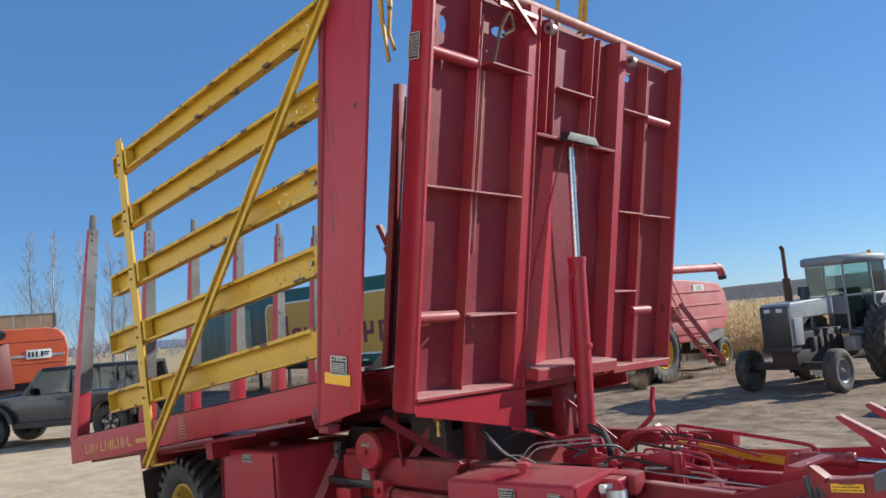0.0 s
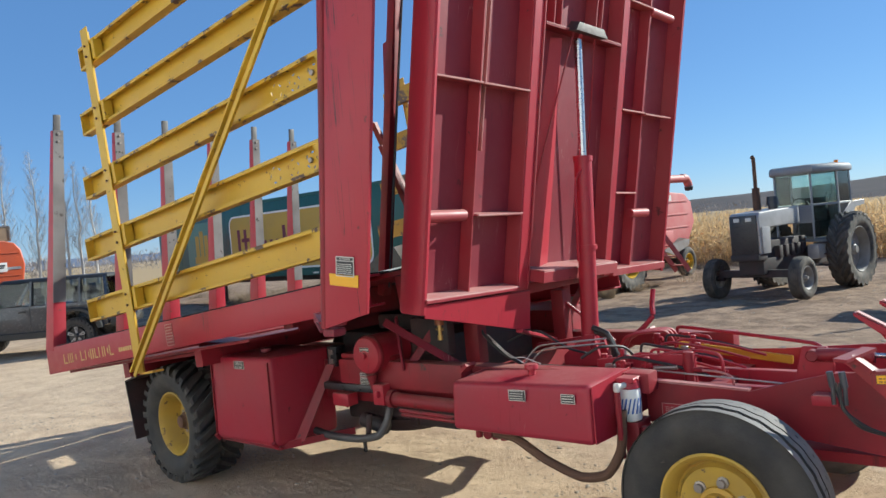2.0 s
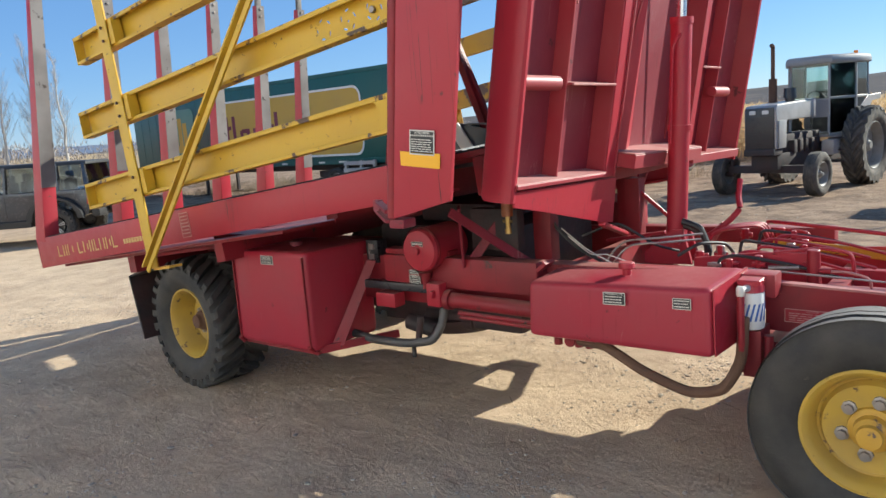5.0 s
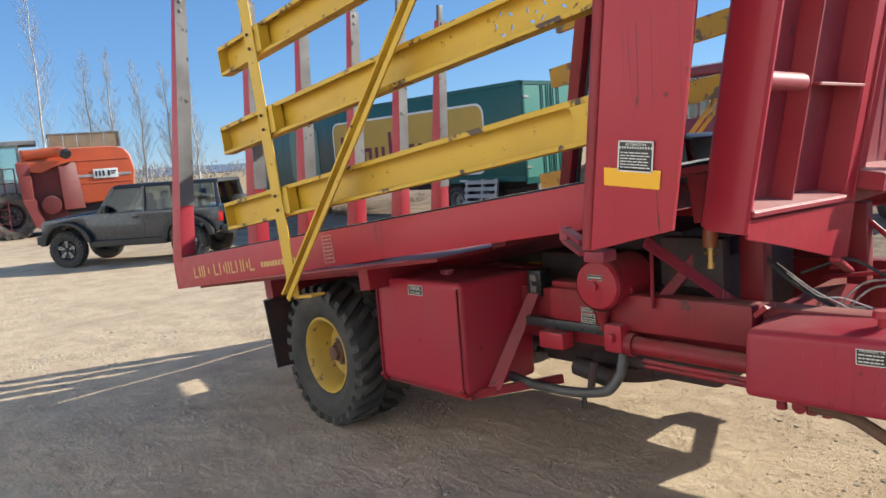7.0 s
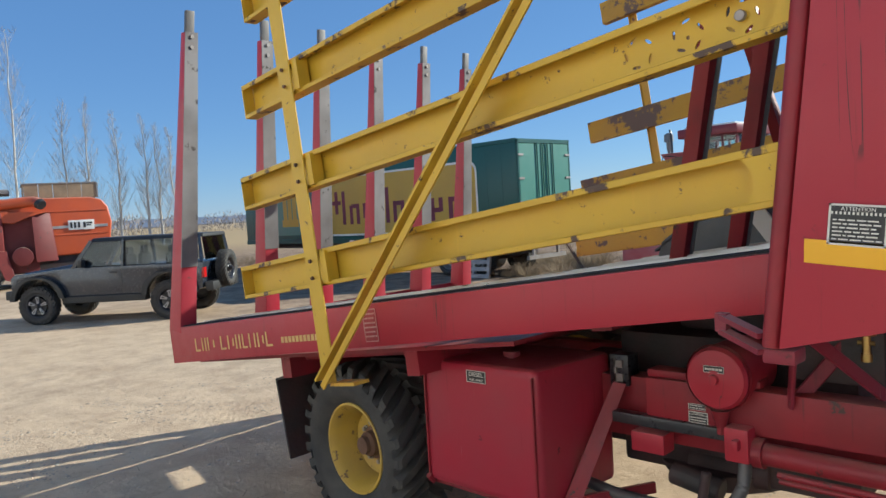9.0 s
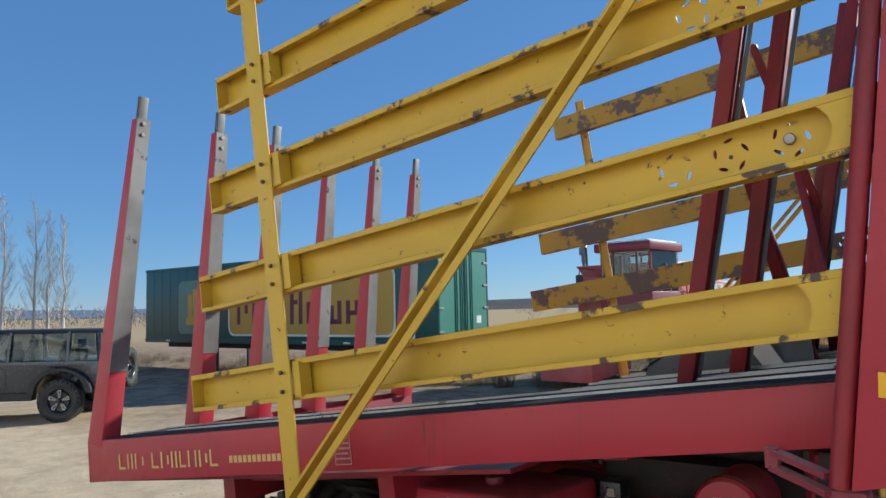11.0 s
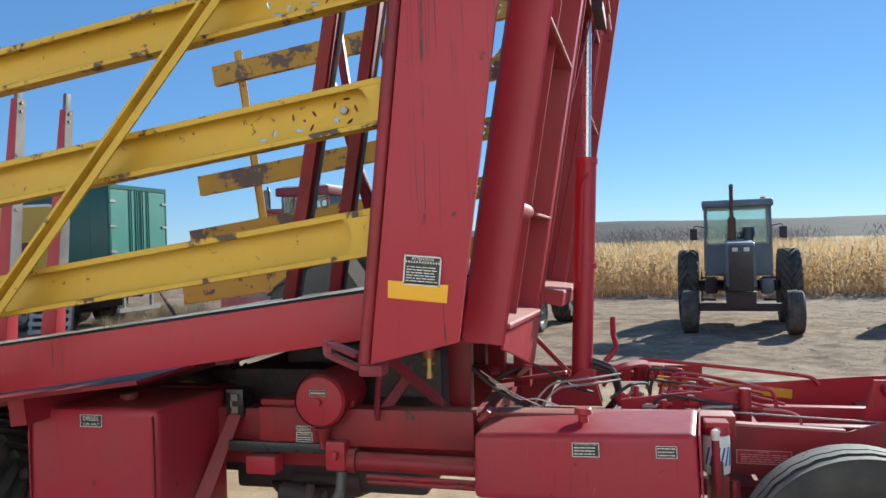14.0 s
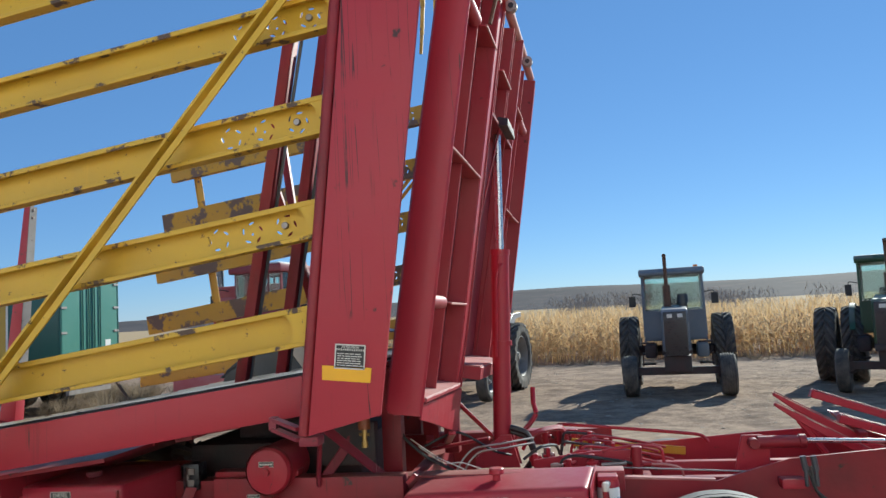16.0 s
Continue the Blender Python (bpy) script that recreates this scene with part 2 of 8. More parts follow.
M["tyre"] = material("tyre_rubber", (0.028, 0.027, 0.027), 0.75, 0, (0.075, 0.066, 0.055), 5, 0.8, (0.10, 0.085, 0.07), 22, 0.66, 0.25, 90)
M["tyre_dusty"] = material("tyre_rubber_dusty", (0.05, 0.046, 0.042), 0.85, 0, (0.15, 0.125, 0.10), 6, 0.9, (0.16, 0.13, 0.10), 20, 0.6, 0.3, 80)
M["brass"] = material("brass", (0.55, 0.38, 0.13), 0.35, 0.9, (0.35, 0.24, 0.1), 20, 0.5)
M["white"] = material("white_paint", (0.78, 0.77, 0.74), 0.45, 0, (0.62, 0.58, 0.52), 4, 0.5)
M["blue_mark"] = material("blue_print", (0.04, 0.11, 0.36), 0.5)
M["label_black"] = material("label_black", (0.018, 0.018, 0.02), 0.45, 0, (0.06, 0.055, 0.05), 30, 0.5)
M["label_white"] = material("label_white", (0.68, 0.66, 0.60), 0.5, 0, (0.5, 0.46, 0.4), 30, 0.5)
M["label_faded"] = material("label_faded", (0.48, 0.20, 0.19), 0.6, 0, (0.55, 0.36, 0.33), 20, 0.7)
M["tan_letter"] = material("tan_lettering", (0.62, 0.42, 0.15), 0.5, 0, (0.5, 0.28, 0.12), 14, 0.6)
M["ground"] = None
# white of the unseen wall added to bounce sunlight
M["bounce_white"] = material("bounce_sheet_white", (0.77, 0.78, 0.79), 0.6, 0, (0.72, 0.73, 0.74), 0.8, 0.6, None, 10, 0.6, 0.03)
M["silver"] = material("silver_paint", (0.44, 0.425, 0.42), 0.38, 0.2, (0.27, 0.25, 0.24), 3, 0.7, (0.16, 0.13, 0.11), 9, 0.66, 0.05, dust=DUST)
M["cab_grey"] = material("cab_grey_paint", (0.29, 0.295, 0.305), 0.45, 0.1, (0.28, 0.27, 0.26), 3, 0.6, dust=DUST)
M["rim_grey"] = material("dull_grey_rim", (0.27, 0.26, 0.25), 0.6, 0.1, (0.19, 0.17, 0.15), 4, 0.8, (0.12, 0.09, 0.07), 9, 0.64, 0.05)
M["cab_blue"] = material("tractor_blue", (0.12, 0.15, 0.19), 0.45, 0, (0.17, 0.185, 0.20), 3, 0.7, dust=DUST)
M["tractor_green"] = material("tractor_green", (0.02, 0.07, 0.03), 0.45, 0, (0.06, 0.08, 0.05), 3, 0.6, dust=DUST)
M["combine_red"] = material("combine_red_chalky", (0.44, 0.075, 0.075), 0.6, 0, (0.47, 0.17, 0.16), 1.6, 0.8, (0.2, 0.08, 0.07), 6, 0.68, 0.05, dust=DUST)
M["combine_orange"] = material("combine_orange", (0.55, 0.09, 0.025), 0.45, 0, (0.42, 0.08, 0.035), 1.6, 0.6, None, 10, 0.6, 0.04, dust=DUST)
M["plank"] = material("board_tan", (0.30, 0.21, 0.13), 0.8, 0, (0.2, 0.14, 0.09), 3, 0.8, None, 12, 0.6, 0.3, vary=0.2)
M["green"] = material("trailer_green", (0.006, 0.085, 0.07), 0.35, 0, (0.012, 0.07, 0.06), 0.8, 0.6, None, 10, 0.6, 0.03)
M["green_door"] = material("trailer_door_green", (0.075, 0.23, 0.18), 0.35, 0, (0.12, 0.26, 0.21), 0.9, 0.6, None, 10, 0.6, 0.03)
M["trailer_yellow"] = material("trailer_yellow", (0.55, 0.33, 0.04), 0.45, 0, (0.45, 0.28, 0.06), 0.8, 0.6)
M["maroon"] = material("trailer_maroon", (0.17, 0.018, 0.045), 0.45, 0, (0.13, 0.02, 0.04), 2, 0.5)
# two reds for the orange combine's drive side, its shade put into the colour
M["combine_shade"] = material("combine_shaded_red", (0.14, 0.016, 0.016), 0.6, 0, (0.10, 0.018, 0.018), 1.6, 0.7, (0.04, 0.025, 0.022), 6, 0.64, 0.05, dust=DUST)
M["combine_dull"] = material("combine_chalky_shaded_red", (0.20, 0.032, 0.028), 0.6, 0, (0.15, 0.02, 0.02), 1.6, 0.7, (0.06, 0.03, 0.03), 6, 0.62, 0.05, dust=DUST)
M["jeep"] = material("car_grey", (0.03, 0.037, 0.052), 0.25, 0.2, (0.04, 0.046, 0.06), 1.2, 0.4, coat=0.6, dust=(0.085, 0.09, 0.105))
M["black_plastic"] = material("black_plastic", (0.018, 0.018, 0.019), 0.55, 0, (0.04, 0.037, 0.033), 4, 0.5)
M["amber"] = material("amber_lens", (0.9, 0.25, 0.02), 0.3, 0, (0.8, 0.2, 0.02), 5, 0.3)
M["red_lens"] = material("red_lens", (0.45, 0.01, 0.01), 0.25)
M["lamp"] = material("lamp_lens", (0.65, 0.65, 0.62), 0.2, 0, (0.5, 0.5, 0.48), 12, 0.4)
M["rust"] = material("rust", (0.14, 0.075, 0.045), 0.85, 0, (0.09, 0.045, 0.03), 6, 0.8, None, 20, 0.6, 0.3)
M["corn"] = thin_leaf(material("dry_corn", (0.62, 0.45, 0.25), 0.8, 0, (0.50, 0.32, 0.14), 0.7, 0.8, None, 10, 0.6, 0.0, vary=0.35))
M["weed"] = thin_leaf(material("dry_weed", (0.34, 0.26, 0.175), 0.9, 0, (0.23, 0.17, 0.115), 1.2, 0.8, None, 10, 0.6, 0.0, vary=0.4))
M["bark"] = material("pale_bark", (0.56, 0.53, 0.49), 0.85, 0, (0.30, 0.26, 0.23), 1.5, 0.8)
M["twig"] = material("grey_twigs", (0.36, 0.32, 0.30), 0.9, 0, (0.24, 0.20, 0.18), 1.5, 0.8)
M["scrub"] = material("bare_scrub", (0.42, 0.36, 0.31), 0.95, 0, (0.30, 0.255, 0.22), 0.3, 0.8, vary=0.3)
M["stone"] = material("gravel_stone", (0.46, 0.385, 0.30), 0.9, 0, (0.30, 0.255, 0.205), 8, 0.8, None, 20, 0.6, 0.2, vary=0.28)
M["hill"] = material("far_hill", (0.10, 0.085, 0.08), 1.0, 0, (0.075, 0.066, 0.066), 0.012, 0.9, (0.12, 0.098, 0.088), 0.03, 0.55, 0.0, spec=0.1)
# distant haze is put into this blue base colour
M["haze_blue"] = material("hazed_mountain", (0.17, 0.20, 0.26), 1.0, 0, (0.15, 0.18, 0.24), 0.004, 0.8, None, 0.02, 0.6, 0.0, spec=0.0)
M["glass"] = glass("cab_glass", (0.80, 0.88, 0.86))
M["glass_dark"] = glass("tinted_glass", (0.66, 0.70, 0.72))


# ------------------------------------------------------------------ mesh helpers
OFF = Vector((0, 0, 0))


def thing(name, place, label, category, group="", turn=0.0, kind=""):
    ob = new(name)
    ob.empty_display_size = 0.3
    ob.matrix_basis = pose(*place, 0, 0, turn)
    return tagged(ob, label, category, group, kind)


def mesh_of(name, bm, mat, off=None, smooth=True, angle=32):
    me = bpy.data.meshes.new(name)
    if off is not None:
        bmesh.ops.translate(bm, verts=bm.verts, vec=-off)
    bmesh.ops.recalc_face_normals(bm, faces=bm.faces)
    bm.to_mesh(me)
    bm.free()
    me.materials.append(mat)
    if smooth:
        me.polygons.foreach_set("use_smooth", [True] * len(me.polygons))
        me.set_sharp_from_angle(angle=radians(angle))
    return me


def part(name, bm, mat, parent, label="", world=False, kind=""):
    """Links a bmesh as one mesh under a thing or a part. world: the bmesh is in the place's own metres."""
    ob = new(name, mesh_of(name, bm, mat, OFF if world else None))
    ob.parent = parent
    if label or kind:
        tagged(ob, label, "", "", kind)
    return ob


def quad_box(bm, corners):
    v = [bm.verts.new(c) for c in corners]
    for f in ((0, 1, 2, 3), (7, 6, 5, 4), (0, 4, 5, 1), (1, 5, 6, 2), (2, 6, 7, 3), (3, 7, 4, 0)):
        bm.faces.new([v[i] for i in f])
    return v


def box(bm, lo, hi, f=None):
    c = [(lo[0], lo[1], lo[2]), (hi[0], lo[1], lo[2]), (hi[0], hi[1], lo[2]), (lo[0], hi[1], lo[2]), (lo[0], lo[1], hi[2]), (hi[0], lo[1], hi[2]), (hi[0], hi[1], hi[2]), (lo[0], hi[1], hi[2])]
    return quad_box(bm, [f(*p) for p in c] if f else c)


def beam(bm, p0, p1, w, h, up=(0, 0, 1)):
    p0, p1 = Vector(p0), Vector(p1)
    d = (p1 - p0).normalized()
    s = d.cross(Vector(up))
    if s.length < 1e-4:
        s = d.cross(Vector((1, 0, 0)))
    s.normalize()
    u = s.cross(d)
    a, b = s * (w / 2), u * (h / 2)
    quad_box(bm, [p0 - a - b, p0 + a - b, p0 + a + b, p0 - a + b, p1 - a - b, p1 + a - b, p1 + a + b, p1 - a + b])


def cyl(bm, p0, p1, r0, r1=None, n=16, caps=True):
    p0, p1 = Vector(p0), Vector(p1)
    r1 = r0 if r1 is None else r1
    q = (p1 - p0).to_track_quat("Z", "Y")
    rings = []
    for p, r in ((p0, r0), (p1, r1)):
        rings.append([bm.verts.new(p + q @ Vector((r * math.cos(2 * math.pi * i / n), r * math.sin(2 * math.pi * i / n), 0))) for i in range(n)])
    for i in range(n):
        bm.faces.new((rings[0][i], rings[0][(i + 1) % n], rings[1][(i + 1) % n], rings[1][i]))
    if caps:
        bm.faces.new(rings[0][::-1])
        bm.faces.new(rings[1])


def tube(bm, pts, r, n=8, r_end=None):
    pts = [Vector(p) for p in pts]
    rings = []
    up = Vector((0.123, 0.456, 0.88))
    for i, p in enumerate(pts):
        d = (pts[min(i + 1, len(pts) - 1)] - pts[max(i - 1, 0)]).normalized()
        s = d.cross(up).normalized()
        u = s.cross(d)
        rr = r if r_end is None else r + (r_end - r) * i / (len(pts) - 1)
        rings.append([bm.verts.new(p + rr * (math.cos(2 * math.pi * k / n) * s + math.sin(2 * math.pi * k / n) * u)) for k in range(n)])
    for a, b in zip(rings, rings[1:]):
        for k in range(n):
            bm.faces.new((a[k], a[(k + 1) % n], b[(k + 1) % n], b[k]))
    bm.faces.new(rings[0][::-1])
    bm.faces.new(rings[-1])


def bend(pts, steps=6, pull=0.35):
    """A smooth line through pts, for hoses and bent pipes."""
    pts = [Vector(p) for p in pts]
    out = []
    for i in range(len(pts) - 1):
        p0, p1, p2, p3 = pts[max(i - 1, 0)], pts[i], pts[i + 1], pts[min(i + 2, len(pts) - 1)]
        m1, m2 = (p2 - p0) * pull, (p3 - p1) * pull
        for k in range(steps):
            t = k / steps
            out.append((2 * t ** 3 - 3 * t * t + 1) * p1 + (t ** 3 - 2 * t * t + t) * m1 + (-2 * t ** 3 + 3 * t * t) * p2 + (t ** 3 - t * t) * m2)
    return out + [pts[-1]]


def prism(bm, pts, vec):
    """A flat outline swept along vec."""
    vec = Vector(vec)
    a = [bm.verts.new(Vector(p)) for p in pts]
    b = [bm.verts.new(Vector(p) + vec) for p in pts]
    bm.faces.new(a[::-1])
    bm.faces.new(b)
    for i in range(len(a)):
        j = (i + 1) % len(a)
        bm.faces.new((a[i], a[j], b[j], b[i]))


def holed(bm, outer, holes, f, thick):
    """A plate with openings: outlines in 2D, f(a, b, depth) gives the place."""
    front, edges, loops = [], [], []
    for loop in (outer, *holes):
        vs = [bm.verts.new(f(a, b, 0)) for a, b in loop]
        loops.append(vs)
        edges += [bm.edges.new((vs[i], vs[(i + 1) % len(vs)])) for i in range(len(vs))]
    got = bmesh.ops.triangle_fill(bm, use_beauty=True, use_dissolve=False, edges=edges)
    faces = [g for g in got["geom"] if isinstance(g, bmesh.types.BMFace)]
    back = {}
    for k, loop in enumerate((outer, *holes)):
        for v, (a, b) in zip(loops[k], loop):
            back[v] = bm.verts.new(f(a, b, thick))
    for fc in faces:
        bm.faces.new([back[v] for v in reversed(fc.verts)])
    for vs in loops:
        for i in range(len(vs)):
            j = (i + 1) % len(vs)
            bm.faces.new((vs[i], back[vs[i]], back[vs[j]], vs[j]))


def lathe(bm, prof, m, n=32):
    """Turns (radius, height) pairs about the z axis of m; closed at radius 0."""
    rings = []
    for r, h in prof:
        if r < 1e-6:
            rings.append([bm.verts.new(m @ Vector((0, 0, h)))])
        else:
            rings.append([bm.verts.new(m @ Vector((r * math.cos(2 * math.pi * i / n), r * math.sin(2 * math.pi * i / n), h))) for i in range(n)])
    for a, b in zip(rings, rings[1:]):
        if len(a) == 1 and len(b) == 1:
            continue
        for i in range(n):
            j = (i + 1) % n
            if len(a) == 1:
                bm.faces.new((a[0], b[j], b[i]))
            elif len(b) == 1:
                bm.faces.new((a[i], a[j], b[0]))
            else:
                bm.faces.new((a[i], a[j], b[j], b[i]))


def loft(bm, rows):
    """A closed outline carried from row to row, with both ends filled."""
    vs = [[bm.verts.new(p) for p in row] for row in rows]
    for a, b in zip(vs, vs[1:]):
        for k in range(len(a)):
            j = (k + 1) % len(a)
            bm.faces.new((a[k], a[j], b[j], b[k]))
    bm.faces.new(vs[0][::-1])
    bm.faces.new(vs[-1])


def soften(bm, w=0.006, seg=2, angle=30):
    bmesh.ops.recalc_face_normals(bm, faces=bm.faces)
    es = [e for e in bm.edges if len(e.link_faces) == 2 and e.calc_face_angle(0) > radians(angle)]
    if es:
        bmesh.ops.bevel(bm, geom=es, offset=w, segments=seg, profile=0.6, affect="EDGES", clamp_overlap=True)


def fresh():
    return bmesh.new()


def oval(cx, cy, rx, ry, n=10, turn=0.0):
    c, s = math.cos(turn), math.sin(turn)
    return [(cx + rx * math.cos(2 * math.pi * i / n) * c - ry * math.sin(2 * math.pi * i / n) * s, cy + rx * math.cos(2 * math.pi * i / n) * s + ry * math.sin(2 * math.pi * i / n) * c) for i in range(n)]


def lettering(name, text, size, m, mat, parent, off=None, depth=0.001):
    """Readable words in the built-in font, as a mesh under its sign."""
    cu = bpy.data.curves.new("words", "FONT")
    cu.body, cu.size, cu.extrude, cu.align_x, cu.align_y, cu.resolution_u = text, size, depth, "CENTER", "CENTER", 2
    tmp = new("words", cu)
    me = bpy.data.meshes.new_from_object(tmp)
    bpy.data.objects.remove(tmp)
    me.transform(m if off is None else Matrix.Translation(-off) @ m)
    me.materials.clear()
    me.materials.append(mat)
    ob = new(name, me)
    ob.parent = parent
    return ob


def bars(bm, m, spec, thick=0.0012):
    """Plain bars (x, y, width, height) in the plane of m."""
    for x, y, w, h in spec:
        box(bm, (x - w / 2, y - h / 2, 0), (x + w / 2, y + h / 2, thick), lambda a, b, c: m @ Vector((a, b, c)))


# ------------------------------------------------------------------ ground, hills
def ground_material():
    m = bpy.data.materials.new("dusty_ground")
    m.use_nodes = True
    n, l = m.node_tree.nodes, m.node_tree.links
    b = n["Principled BSDF"]
    tc = n.new("ShaderNodeTexCoord")

    def noise_node(scale, detail, rough=0.6):
        x = n.new("ShaderNodeTexNoise")
        x.inputs["Scale"].default_value, x.inputs["Detail"].default_value, x.inputs["Roughness"].default_value = scale, detail, rough
        l.new(tc.outputs["Object"], x.inputs["Vector"])
        return x

    def ramp(src, lo, hi, top=1.0):
        r = n.new("ShaderNodeMapRange")
        r.inputs["From Min"].default_value, r.inputs["From Max"].default_value, r.inputs["To Max"].default_value = lo, hi, top
        l.new(src, r.inputs["Value"])
        return r.outputs["Result"]

    def mix(a, c, fac):
        x = n.new("ShaderNodeMix")
        x.data_type = "RGBA"
        for key, val in (("A", a), ("B", c)):
            if isinstance(val, tuple):
                x.inputs[key].default_value = (*val, 1)
            else:
                l.new(val, x.inputs[key])
        l.new(fac, x.inputs["Factor"])
        return x.outputs["Result"]

    big, mid, fine, grit = noise_node(0.25, 4), noise_node(2.2, 6), noise_node(14, 8, 0.7), noise_node(70, 6, 0.7)
    pale, tan, dark, field = (0.60, 0.448, 0.302), (0.475, 0.344, 0.230), (0.285, 0.203, 0.146), (0.42, 0.30, 0.165)
    col = mix(pale, tan, ramp(mid.outputs["Fac"], 0.38, 0.66))
    col = mix(col, dark, ramp(fine.outputs["Fac"], 0.55, 0.72, 0.55))
    col = mix(col, (0.64, 0.50, 0.365), ramp(grit.outputs["Fac"], 0.58, 0.68, 0.6))
    # the yard by the tractors is browner and rougher, the far land dry grass
    sep = n.new("ShaderNodeSeparateXYZ")
    l.new(tc.outputs["Object"], sep.inputs["Vector"])
    add = n.new("ShaderNodeMath")
    add.operation = "MULTIPLY_ADD"
    l.new(big.outputs["Fac"], add.inputs[0])
    add.inputs[1].default_value = 9.0
    l.new(sep.outputs["Y"], add.inputs[2])
    col = mix(col, mix(mix((0.335, 0.228, 0.152), (0.18, 0.117, 0.08), ramp(mid.outputs["Fac"], 0.40, 0.60)), (0.13, 0.09, 0.062), ramp(fine.outputs["Fac"], 0.54, 0.66, 0.75)), ramp(add.outputs["Value"], 10.5, 17.0, 0.9))
    ln = n.new("ShaderNodeVectorMath")
    ln.operation = "LENGTH"
    l.new(tc.outputs["Object"], ln.inputs[0])
    col = mix(col, field, ramp(ln.outputs["Value"], 45.0, 75.0))
    l.new(col, b.inputs["Base Color"])
    b.inputs["Roughness"].default_value = 0.95
    b.inputs["Specular IOR Level"].default_value = 0.15
    def stretched(sx, sy, scale, detail, rough, warp):
        mp = n.new("ShaderNodeMapping")
        mp.inputs["Scale"].default_value = (sx, sy, 1.0)
        mp.inputs["Rotation"].default_value = (0, 0, 0.35)
        l.new(tc.outputs["Object"], mp.inputs["Vector"])
        x = n.new("ShaderNodeTexNoise")
        x.inputs["Scale"].default_value, x.inputs["Detail"].default_value, x.inputs["Roughness"].default_value, x.inputs["Distortion"].default_value = scale, detail, rough, warp
        l.new(mp.outputs["Vector"], x.inputs["Vector"])
        return x.outputs["Fac"]

    def added(p, q, share):
        x = n.new("ShaderNodeMath")
        x.operation = "MULTIPLY_ADD"
        l.new(q, x.inputs[0])
        x.inputs[1].default_value = share
        l.new(p, x.inputs[2])
        return x.outputs["Value"]

    # trodden crust: soft scuffs, broken plates in patches, crumbs and grit
    scuff = stretched(1.1, 1.7, 2.6, 7, 0.55, 0.3)
    crumb = noise_node(24, 6, 0.78)
    plates = ramp(stretched(1.0, 2.0, 5.5, 5, 0.6, 0.8), 0.52, 0.60)
    patch = ramp(big.outputs["Fac"], 0.42, 0.60)
    both = n.new("ShaderNodeMath")
    both.operation = "MULTIPLY"
    l.new(plates, both.inputs[0])
    l.new(patch, both.inputs[1])
    hs = added(added(added(scuff, crumb.outputs["Fac"], 0.75), grit.outputs["Fac"], 0.25), both.outputs["Value"], 0.16)
    bp = n.new("ShaderNodeBump")
    bp.inputs["Strength"].default_value, bp.inputs["Distance"].default_value = 0.8, 0.028
    l.new(hs, bp.inputs["Height"])
    l.new(bp.outputs["Normal"], b.inputs["Normal"])
    return m


M["ground"] = ground_material()


def ground_fall(x, y):
    """The yard falls off gently round the spot where the wagon stands."""
    d = min(1.0, math.hypot(max(0.0, -9.0 - x, x - 1.5), max(0.0, -3.0 - y, y - 7.0)) / 6.0)
    return 0.22 * d * d * (3 - 2 * d)


def ground_height(x, y):
    near = max(0.0, 1 - math.hypot(x + 3, y - 8) / 45)
    h = 0.028 * noise.fractal(Vector((x * 0.7, y * 0.7, 0.3)), 1.0, 2.0, 4) + 0.010 * noise.noise(Vector((x * 4, y * 4, 1.7)))
    ruts = 0.05 * max(0, noise.noise(Vector((x * 0.55, y * 1.3, 5.1)))) * max(0, min(1, (y - 10) / 6))
    pit = min(1.0, abs(y - 4.4) / 1.5 + max(0, abs(x + 3.5) - 3) / 2)
    crumbs = 0.0
    if -9 < x < 2 and 1 < y < 8:
        # dried flakes of trodden mud, thickest in the open
        flake = noise.noise(Vector((x * 5.0 + y * 1.5, y * 9.0, 2.2)))
        crumbs = 0.009 * max(0.0, flake) + 0.006 * noise.noise(Vector((x * 13, y * 16, 6.1)))
        crumbs *= 0.45 + 0.55 * min(1.0, max(0.0, 0.5 + 1.5 * noise.noise(Vector((x * 0.6, y * 0.6, 3.3)))))
    if 8 < y < 22 and -14 < x < 9:
        # churned clods and old wheel marks round the parked machines
        rough = min(1.0, (y - 8) / 3)
        crumbs = rough * (0.035 * max(0.0, noise.noise(Vector((x * 1.3, y * 3.4, 7.7)))) + 0.022 * noise.noise(Vector((x * 3.1, y * 4.6, 1.1))))
    return near * (h * (0.35 + 0.65 * pit) + ruts + crumbs) - 0.004 - ground_fall(x, y)


def axis_steps(bands, reach):
    """Grid lines: bands of (start, end, step) side by side, then ever wider steps out to reach."""
    c = [v for a, b, step in bands for v in np.arange(a, b - 1e-6, step)] + [bands[-1][1]]
    lo, hi = [], []
    for out, edge, step, sign in ((lo, c[0], bands[0][2], -1), (hi, c[-1], bands[-1][2], 1)):
        while abs(edge) < reach:
            step *= 1.22
            edge += sign * step
            out.append(edge)
    return lo[::-1] + c + hi


def build_ground():
    xs, ys = axis_steps([(-14, -9.5, 0.1), (-9.5, 2.2, 0.035), (2.2, 9, 0.1)], 3200), axis_steps([(-1.5, 1.2, 0.1), (1.2, 7.0, 0.035), (7.0, 21, 0.09)], 3200)
    verts = [(x, y, ground_height(x, y)) for y in ys for x in xs]
    nx = len(xs)
    faces = [(j * nx + i, j * nx + i + 1, (j + 1) * nx + i + 1, (j + 1) * nx + i) for j in range(len(ys) - 1) for i in range(nx - 1)]
    me = bpy.data.meshes.new("ground")
    me.from_pydata(verts, [], faces)
    me.polygons.foreach_set("use_smooth", [True] * len(me.polygons))
    me.materials.append(M["ground"])
    tagged(new("ground", me), "pale dusty gravel farmyard ground with wheel ruts", "ground", "", "structure")


